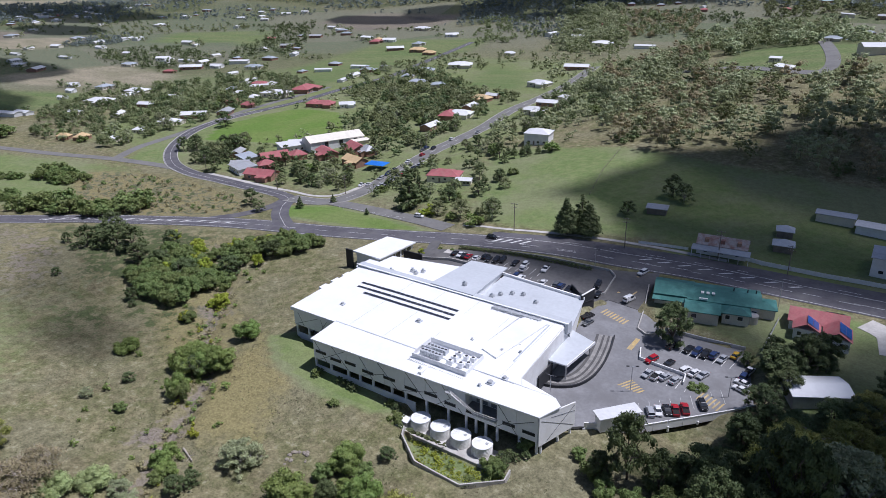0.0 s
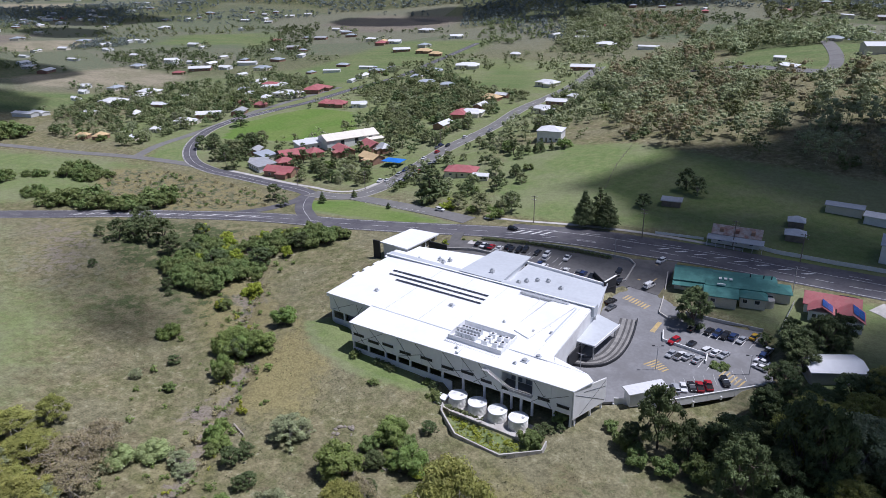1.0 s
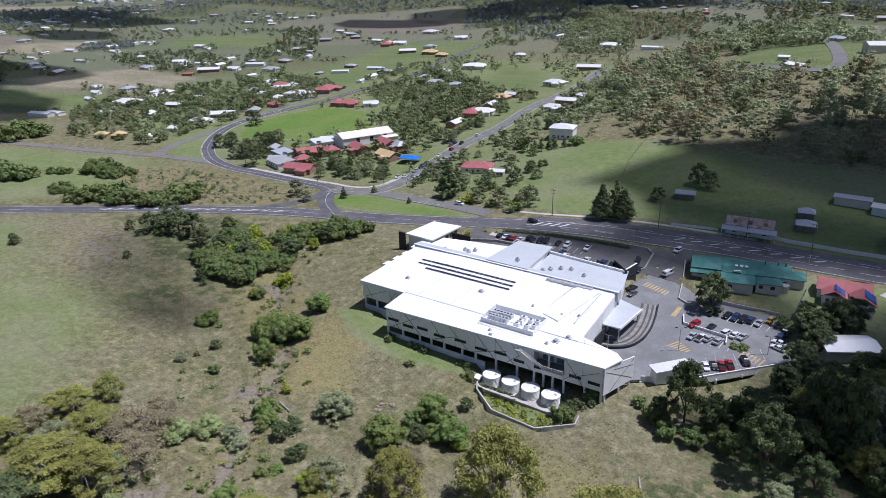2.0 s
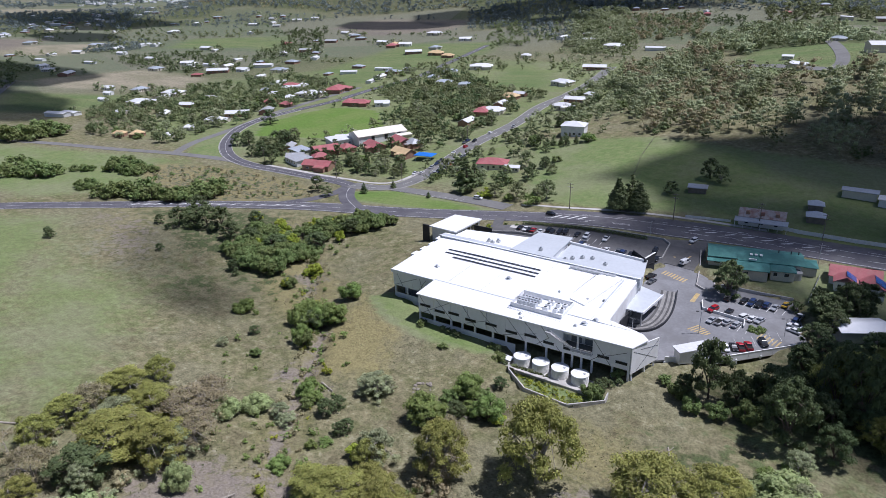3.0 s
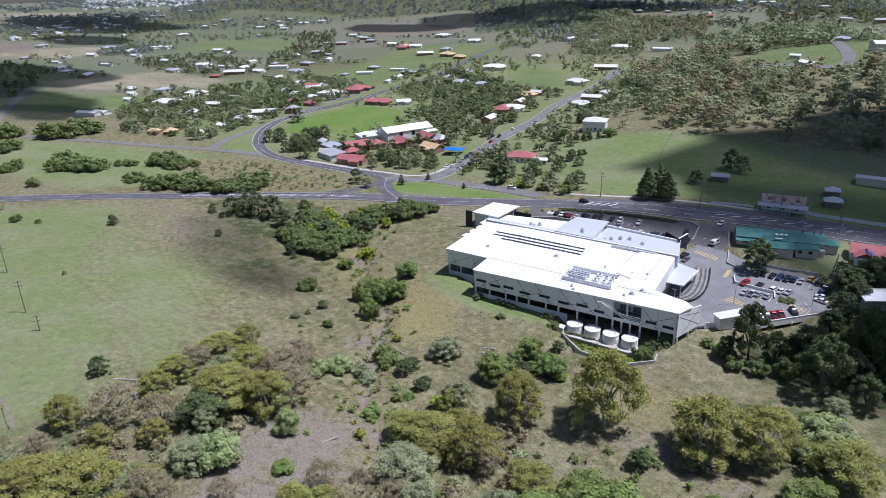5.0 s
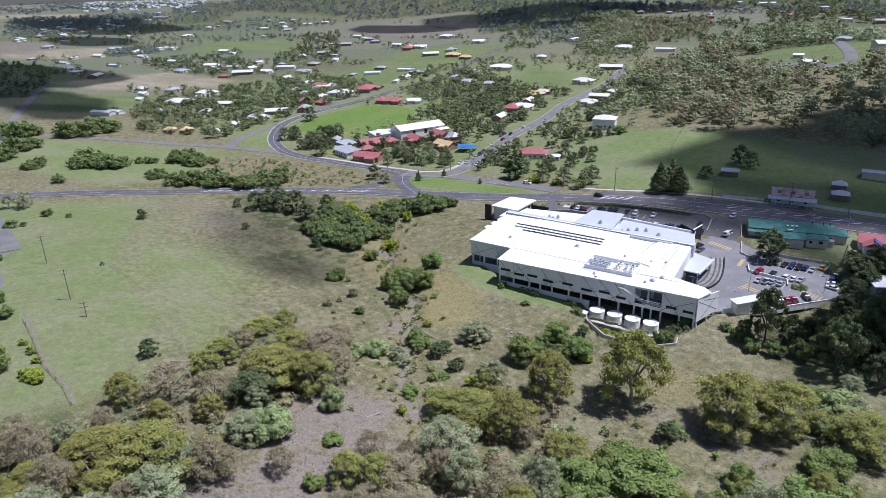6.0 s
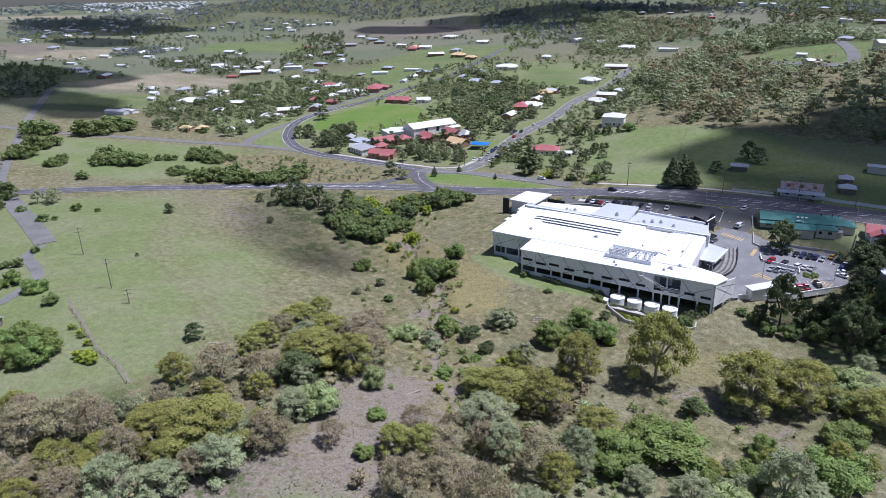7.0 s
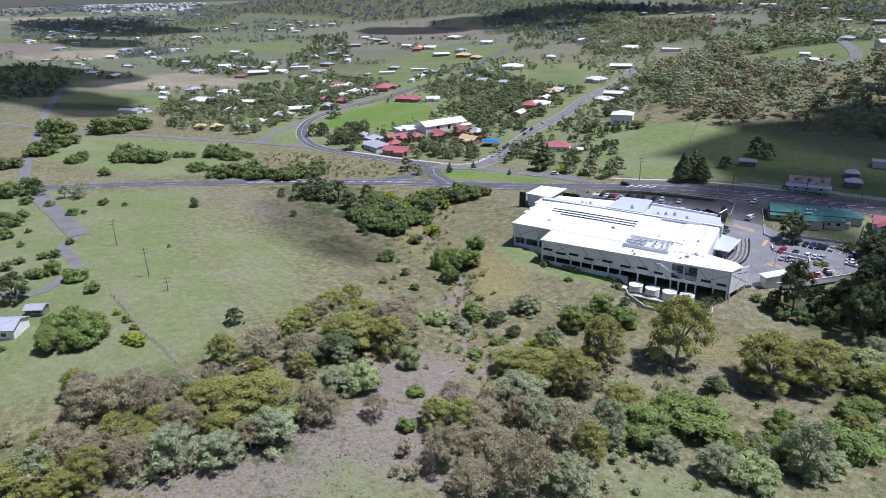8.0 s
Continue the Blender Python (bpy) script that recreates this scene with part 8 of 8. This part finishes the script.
far_wood("olive trees round the upper paddock", [(-163, 545), (-130, 520), (-150, 600), (-207, 731)], 46, "leaf_olive", 15, 11, 98)
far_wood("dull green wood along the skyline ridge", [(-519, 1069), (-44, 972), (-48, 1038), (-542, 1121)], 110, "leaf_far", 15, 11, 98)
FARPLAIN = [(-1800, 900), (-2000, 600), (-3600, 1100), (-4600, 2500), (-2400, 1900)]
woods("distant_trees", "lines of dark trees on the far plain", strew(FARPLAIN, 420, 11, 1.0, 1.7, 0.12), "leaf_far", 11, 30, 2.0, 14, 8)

# a town far off on the plain
town_shape = Shape()
town_rng = random.Random(77)
TOWN_FAR = [(-4300, 2450), (-3600, 2800), (-1850, 1330), (-2300, 1250)]
spots = 0
while spots < 170:
    x, y = town_rng.uniform(-4300, -1850), town_rng.uniform(1250, 2800)
    if bool(inside(x, y, TOWN_FAR)):
        w, d, h = town_rng.uniform(8, 16), town_rng.uniform(6, 9), town_rng.uniform(3, 5)
        z = gz(x, y)
        town_shape.prism([(x - w, y - d), (x + w, y - d), (x + w, y + d), (x - w, y + d)], z - 0.5, z + h)
        town_shape.prism([(x - w * 0.6, y - d * 0.5), (x + w * 0.6, y - d * 0.5), (x + w * 0.6, y + d * 0.5), (x - w * 0.6, y + d * 0.5)], z + h, z + h + 1.6)
        spots += 1
tagged(part("distant_town", town_shape, "house_white"), "pale roofs of a town far out on the plain", "houses", kind="stuff")


for spots, leaf, label in zip(GARDEN_SPOTS, ("leaf_dark", "leaf_olive", "leaf_grey"), ("dark", "olive", "grey-green")):
    woods("garden_trees", label + " trees round scattered houses", spots, leaf, len(label), 98, 0.55, 10, 8.5)
woods("village_trees", "dark garden trees between the houses", strew([(-300, 300), (-226, 300), (-226, 420), (-380, 520), (-376, 400), (-310, 370)], 110, 36, 0.6, 1.1), "leaf_dark", 36, 300, 0.36, 10, 8)
woods("village_trees", "dark trees beside the hill street", strew([(-203, 225), (-150, 222), (-150, 310), (-165, 335), (-120, 420), (-160, 560), (-205, 560)], 90, 37, 0.5, 1.0), "leaf_dark", 37, 300, 0.36, 9, 8)
woods("understorey", "brownish twiggy scrub under the gum trees", strew([(-168, -58), (-125, -48), (-116, -20), (-118, 10), (-125, 45), (-148, 20), (-152, -20)], 80, 43, 0.3, 0.65), "leaf_brown", 43, 170, 0.36, 9, 7)
woods("understorey", "brownish twiggy scrub beside the bare slope", strew([(-95, -18), (-62, -18), (-58, 20), (-70, 60), (-92, 55), (-88, 15)], 60, 44, 0.3, 0.7), "leaf_brown", 44, 170, 0.36, 9, 7)
woods("understorey", "low grey-green scrub under the gum trees", strew([(-158, -55), (-125, -48), (-116, -20), (-114, 10), (-125, 50), (-150, 22), (-152, -15)], 130, 41, 0.2, 0.5) + strew([(-88, -18), (-50, -12), (-44, 30), (-68, 52), (-90, 42), (-86, 10)], 90, 45, 0.2, 0.5), "leaf_grey", 41, 160, 0.5, 8, 6)
woods("understorey", "low olive scrub in the gully", strew([(-215, 150), (-180, 150), (-150, 100), (-130, 95), (-95, 40), (-60, 60), (-10, 90), (0, 40), (-60, 0), (-110, 20), (-150, 60), (-185, 100)], 170, 42, 0.16, 0.42), "leaf_shrub", 42, 130, 0.5, 8, 5)
woods("village_trees", "mixed garden trees between the houses", strew([(-300, 300), (-226, 300), (-226, 420), (-380, 520), (-376, 400), (-310, 370)], 230, 31, 0.6, 1.15), "leaf_olive", 31, 300, 0.36, 9, 8)
woods("village_trees", "olive trees round the western houses", strew([(-392, 215), (-470, 205), (-600, 300), (-520, 460), (-410, 420)], 260, 32, 0.6, 1.15), "leaf_olive", 32, 300, 0.36, 9, 8)
woods("village_trees", "dark trees round the western houses", strew([(-392, 215), (-470, 205), (-600, 300), (-520, 460), (-410, 420)], 130, 33, 0.6, 1.1), "leaf_dark", 33, 300, 0.36, 9, 8)
woods("village_trees", "mixed trees beside the hill street", strew([(-203, 330), (-165, 335), (-120, 420), (-160, 560), (-205, 560)], 120, 34, 0.6, 1.15), "leaf_grey", 34, 300, 0.36, 9, 8)


woods("bank_scrub", "brownish scrub on the bank between the roads", strew([(-340, 172), (-328, 196), (-293, 200), (-247, 193), (-232, 180), (-252, 164), (-280, 152), (-314, 152)], 90, 46, 0.15, 0.42), "leaf_brown", 46, 120, 0.5, 8, 5)
woods("bank_scrub", "low green scrub on the bank between the roads", strew([(-340, 172), (-328, 196), (-293, 200), (-247, 193), (-232, 180), (-252, 164), (-280, 152), (-314, 152)], 60, 47, 0.15, 0.45), "leaf_low", 47, 120, 0.5, 8, 5)
CREEK_SIDE = [(x + rng.uniform(-4.5, 4.5), y + rng.uniform(-4.5, 4.5), rng.uniform(0.12, 0.4)) for a, b in zip(CREEK[1:], CREEK[2:]) for x, y in ((a[0] + (b[0] - a[0]) * k / 26, a[1] + (b[1] - a[1]) * k / 26) for k in range(26))]
woods("creek_scrub", "green scrub along the creek gully", CREEK_SIDE[0::3], "leaf_shrub", 51, 120, 0.4, 9, 6)
woods("creek_scrub", "brown dry scrub along the creek gully", CREEK_SIDE[1::3], "leaf_brown", 52, 120, 0.36, 9, 5)
woods("creek_scrub", "yellow-green rushes along the creek gully", CREEK_SIDE[2::6], "leaf_lime", 53, 100, 0.36, 8, 4)


# rough grass: tufts where the pasture is unmown
def tufts(name, label, poly, n, seed, mat, lo, hi):
    rs = np.random.RandomState(seed)
    xs, ys = [p[0] for p in poly], [p[1] for p in poly]
    x, y = rs.uniform(min(xs), max(xs), n * 3), rs.uniform(min(ys), max(ys), n * 3)
    ok = inside(x, y, poly) & (soft_inside(x, y, SITE_LAWN, 1) < 0.3) & ~inside(x, y, GARDEN_BED)
    x, y = x[ok][:n], y[ok][:n]
    z = ground_z(x, y)
    m = len(x)
    h = rs.uniform(lo, hi, m)
    v, f = [], []
    for k in range(3):
        a = rs.uniform(0, np.pi, m)
        dx, dy = np.cos(a) * h * 0.7, np.sin(a) * h * 0.7
        bend = rs.uniform(-1.8, 1.8, (2, m)) * h
        q = np.stack([np.stack([x - dx, y - dy, z - 0.05], -1), np.stack([x + dx, y + dy, z - 0.05], -1), np.stack([x + dx * 1.2 + bend[0], y + dy * 1.2 + bend[1], z + h], -1), np.stack([x - dx * 1.2 + bend[0], y - dy * 1.2 + bend[1], z + h], -1)], 1)
        v.append(q.reshape(-1, 3))
    v = np.concatenate(v)
    ob = new(name, raw_mesh(name, v, np.arange(len(v)).reshape(-1, 4), M[mat]))
    return tagged(ob, label, "grass", kind="stuff")


GARDEN_BED = [(-81, 100.6), (-80.6, 98.9), (-73.6, 93.9), (-61.8, 93.1), (-54.8, 98.6), (-55.2, 101.4), (-60, 101.6)]
ROUGH = [(-196, 150), (-150, 160), (-136, 118), (-90, 101), (-60, 98), (-48, 104), (-22, 88), (0, 60), (-10, 0), (-60, -25), (-140, -60), (-165, -30), (-130, 20), (-165, 55), (-205, 100)]
tufts("rough_grass", "dry straw-coloured rough grass", ROUGH, 9000, 21, "tuft", 0.05, 0.13)
tufts("rough_grass", "green rough grass", ROUGH, 5000, 22, "green_tuft", 0.06, 0.15)
tufts("rough_grass", "dry grass on the bank beyond the road", SCRUB_BANK, 1500, 23, "tuft", 0.08, 0.18)
woods("garden_weeds", "yellow-green weeds in the sunken garden", [(x, y, q) for x, y, q in strew([(-80, 100.2), (-73.5, 94.6), (-62, 93.8), (-56, 98.6), (-57, 100.4), (-70, 100.4)], 130, 57, 0.08, 0.2)], "leaf_lime", 57, 42, 0.55, 9, 5)
tufts("hedge_grass", "green weeds in the sunken garden", [(-81, 101), (-73, 94), (-61, 93), (-55, 99), (-57, 101.5)], 2600, 25, "green_tuft", 0.2, 0.5)
for i in range(26):
    t = i / 25
    set_plant("dark", -122 + 46 * t, 186.8 + 7.2 * t - 3 * t * t, 2.6, 0.6)
for x, y in ((-107, 106.2), (-105, 106.0), (-103, 106.1), (-101.5, 105.7), (-88, 105.6), (-86.6, 105.2), (-57, 105.6), (-55.4, 105.2), (-53.6, 107.0), (-58.2, 104.4), (-84, 101.8), (-115, 106.2), (-113.5, 106.0), (-56.5, 103.0)):
    set_plant("dark", x, y, 2.6, 0.8)
for x, y, d in ((-67, 97.5, 2.6), (-71, 98.5, 2.2), (-62, 97, 3.0), (-58.5, 99, 3.2), (-75, 99.0, 2.0), (-60.5, 95.5, 2.6), (-78, 99.8, 1.8)):
    set_plant("lime" if d < 2.5 else "lowshrub", x, y, d, 0.7)

# kinds that were never planted are taken away again
for kind in GROWTH:
    for base in GROWTH[kind] + DISTANT_GROWTH[kind]:
        if base.name not in planted:
            for ob in (*base.children, base):
                bpy.data.objects.remove(ob)

# ---- clouds: they stand high above and shade the hillside ----
def cloud(spots, height, seed, label, vapour="thin_cloud"):
    """Billows over the given ground spots (x, y, rx, ry), moved up along the sun's rays."""
    bm = bmesh.new()
    shift = SUN * (height / SUN.z)
    for k, (x, y, rx, ry) in enumerate(spots):
        lump = bmesh.ops.create_icosphere(bm, subdivisions=3, radius=1.0)
        for v in lump["verts"]:
            c = v.co
            w = 1 + 0.3 * noise.noise(c * 1.7 + Vector((seed, k, 0))) + 0.12 * noise.noise(c * 4.5 + Vector((k, seed, 0)))
            zc = c.z * (0.55 if c.z > 0 else 0.22)
            v.co = Vector((c.x * rx * w, c.y * ry * w, zc * min(rx, ry) * w)) + Vector((x, y, 0)) + shift
    me = bpy.data.meshes.new("cloud")
    bm.to_mesh(me)
    bm.free()
    me.materials.append(M[vapour])
    me.polygons.foreach_set("use_smooth", [True] * len(me.polygons))
    return tagged(new("cloud", me), label, "cloud", "clouds in the sky")


cloud([(44, 116, 46, 20), (84, 172, 50, 40), (-20, 304, 78, 20), (40, 330, 104, 44), (100, 240, 70, 90), (-8, 115, 27, 11), (6, 138, 26, 15), (-8, 167, 13, 8)], 1500, 1.0, "white cumulus cloud that shades the hillside", "cloud")
cloud([(-22, 228, 66, 20), (-35, 262, 78, 40), (-58, 207, 36, 10), (20, 300, 100, 36)], 1540, 8.0, "flat grey-white cloud base over the paddock", "dense_cloud")
cloud([(-690, 250, 110, 42), (-600, 225, 60, 28), (-900, 340, 170, 75), (-820, 260, 100, 60)], 1500, 2.0, "small white cumulus cloud above the plain")
cloud([(-740, 880, 120, 40), (-640, 960, 110, 60), (-520, 1050, 130, 60), (-380, 1050, 110, 32), (-480, 930, 60, 40)], 1500, 3.0, "white cumulus cloud above the far fields")
cloud([(-650, 1330, 190, 150), (-430, 1450, 160, 110)], 1500, 4.0, "white cumulus cloud above the distant hills")
cloud([(-1500, 800, 280, 90), (-1750, 900, 260, 90), (-1250, 640, 130, 50)], 1500, 5.0, "long white cloud above the far plain")

cloud([(-206, 90, 36, 15), (-236, 106, 28, 13), (-190, 84, 18, 10)], 1500, 6.0, "wisp of white cloud above the pasture", "wisp_cloud")
cloud([(48, 172, 48, 42), (24, 164, 27, 18), (-30, 176, 14, 8), (-44, 190, 18, 9), (-84, 188, 34, 9)], 1560, 7.0, "thin white cloud over the gardens")

# ---- fallen timber, stones, creek pool ----
def fallen_log(x, y, long, rz, r=0.28):
    g = tagged(thing("fallen_log", x, y, gz(x, y) + r * 0.8, rz), "bleached grey fallen gum log on the grass", "log")
    part("trunk", Shape().tube((-long / 2, 0, 0), (long / 2, 0.3, 0.15), r, r * 0.55, 9), "bark", g)
    part("branch", Shape().tube((long * 0.1, 0, 0.05), (long * 0.32, 1.1, 0.7), r * 0.4, r * 0.15, 6), "bark", g)
    part("branch", Shape().tube((long * 0.25, 0.1, 0.1), (long * 0.5, -0.9, 0.5), r * 0.35, r * 0.12, 6), "bark", g)


for x, y, long, rz in ((-159.0, 11.0, 8.0, 25), (-118.0, 68.0, 5.5, -20), (-104.0, 24.0, 4.0, 60), (-35.0, 88.0, 4.5, 110), (-60.0, 33.0, 5.0, 30)):
    fallen_log(x, y, long, rz)


def stone_heap(x, y, n, spread, seed):
    rr = random.Random(seed)
    heap = tagged(thing("stone_heap", x, y, 0), "heap of pale brown stones in the grass", "stones")
    for i in range(n):
        a, d, r = rr.uniform(0, 6.28), spread * math.sqrt(rr.random()), rr.uniform(0.25, 0.7)
        bm = bmesh.new()
        bmesh.ops.create_icosphere(bm, subdivisions=1, radius=r)
        for v in bm.verts:
            v.co *= rr.uniform(0.75, 1.15)
            v.co.z *= 0.65
        px, py = d * math.cos(a), d * math.sin(a)
        bmesh.ops.translate(bm, verts=bm.verts, vec=(px, py, gz(x + px, y + py) + r * 0.3))
        me = bpy.data.meshes.new("stone")
        bm.to_mesh(me)
        bm.free()
        me.materials.append(M["rock"])
        part("stone", me, "rock", heap)


stone_heap(-96.5, 80.5, 16, 3.0, 3)
stone_heap(-79.5, 78.5, 14, 2.6, 4)
stone_heap(-66.0, 97.8, 3, 1.2, 5)
pool = Shape()
outline = [(-128.4 + 0.8 * math.cos(a) - 0.5 * math.sin(a), 72.2 + 1.7 * math.sin(a)) for a in np.linspace(0, 2 * math.pi, 20)[:-1]]
pool.prism(outline, gz(-128.4, 72.2) - 0.4, gz(-128.4, 72.2) + 0.1)
tagged(part("creek_water", pool, "pool_water"), "small dark pool in the creek gully", "water", kind="structure")

# ---- true size: the plan above is drawn in units of UNIT metres ----
for ob in list(scene.objects):
    if ob.parent is None and ob.type in ("MESH", "EMPTY"):
        ob.matrix_basis = Matrix.Scale(UNIT, 4) @ ob.matrix_basis
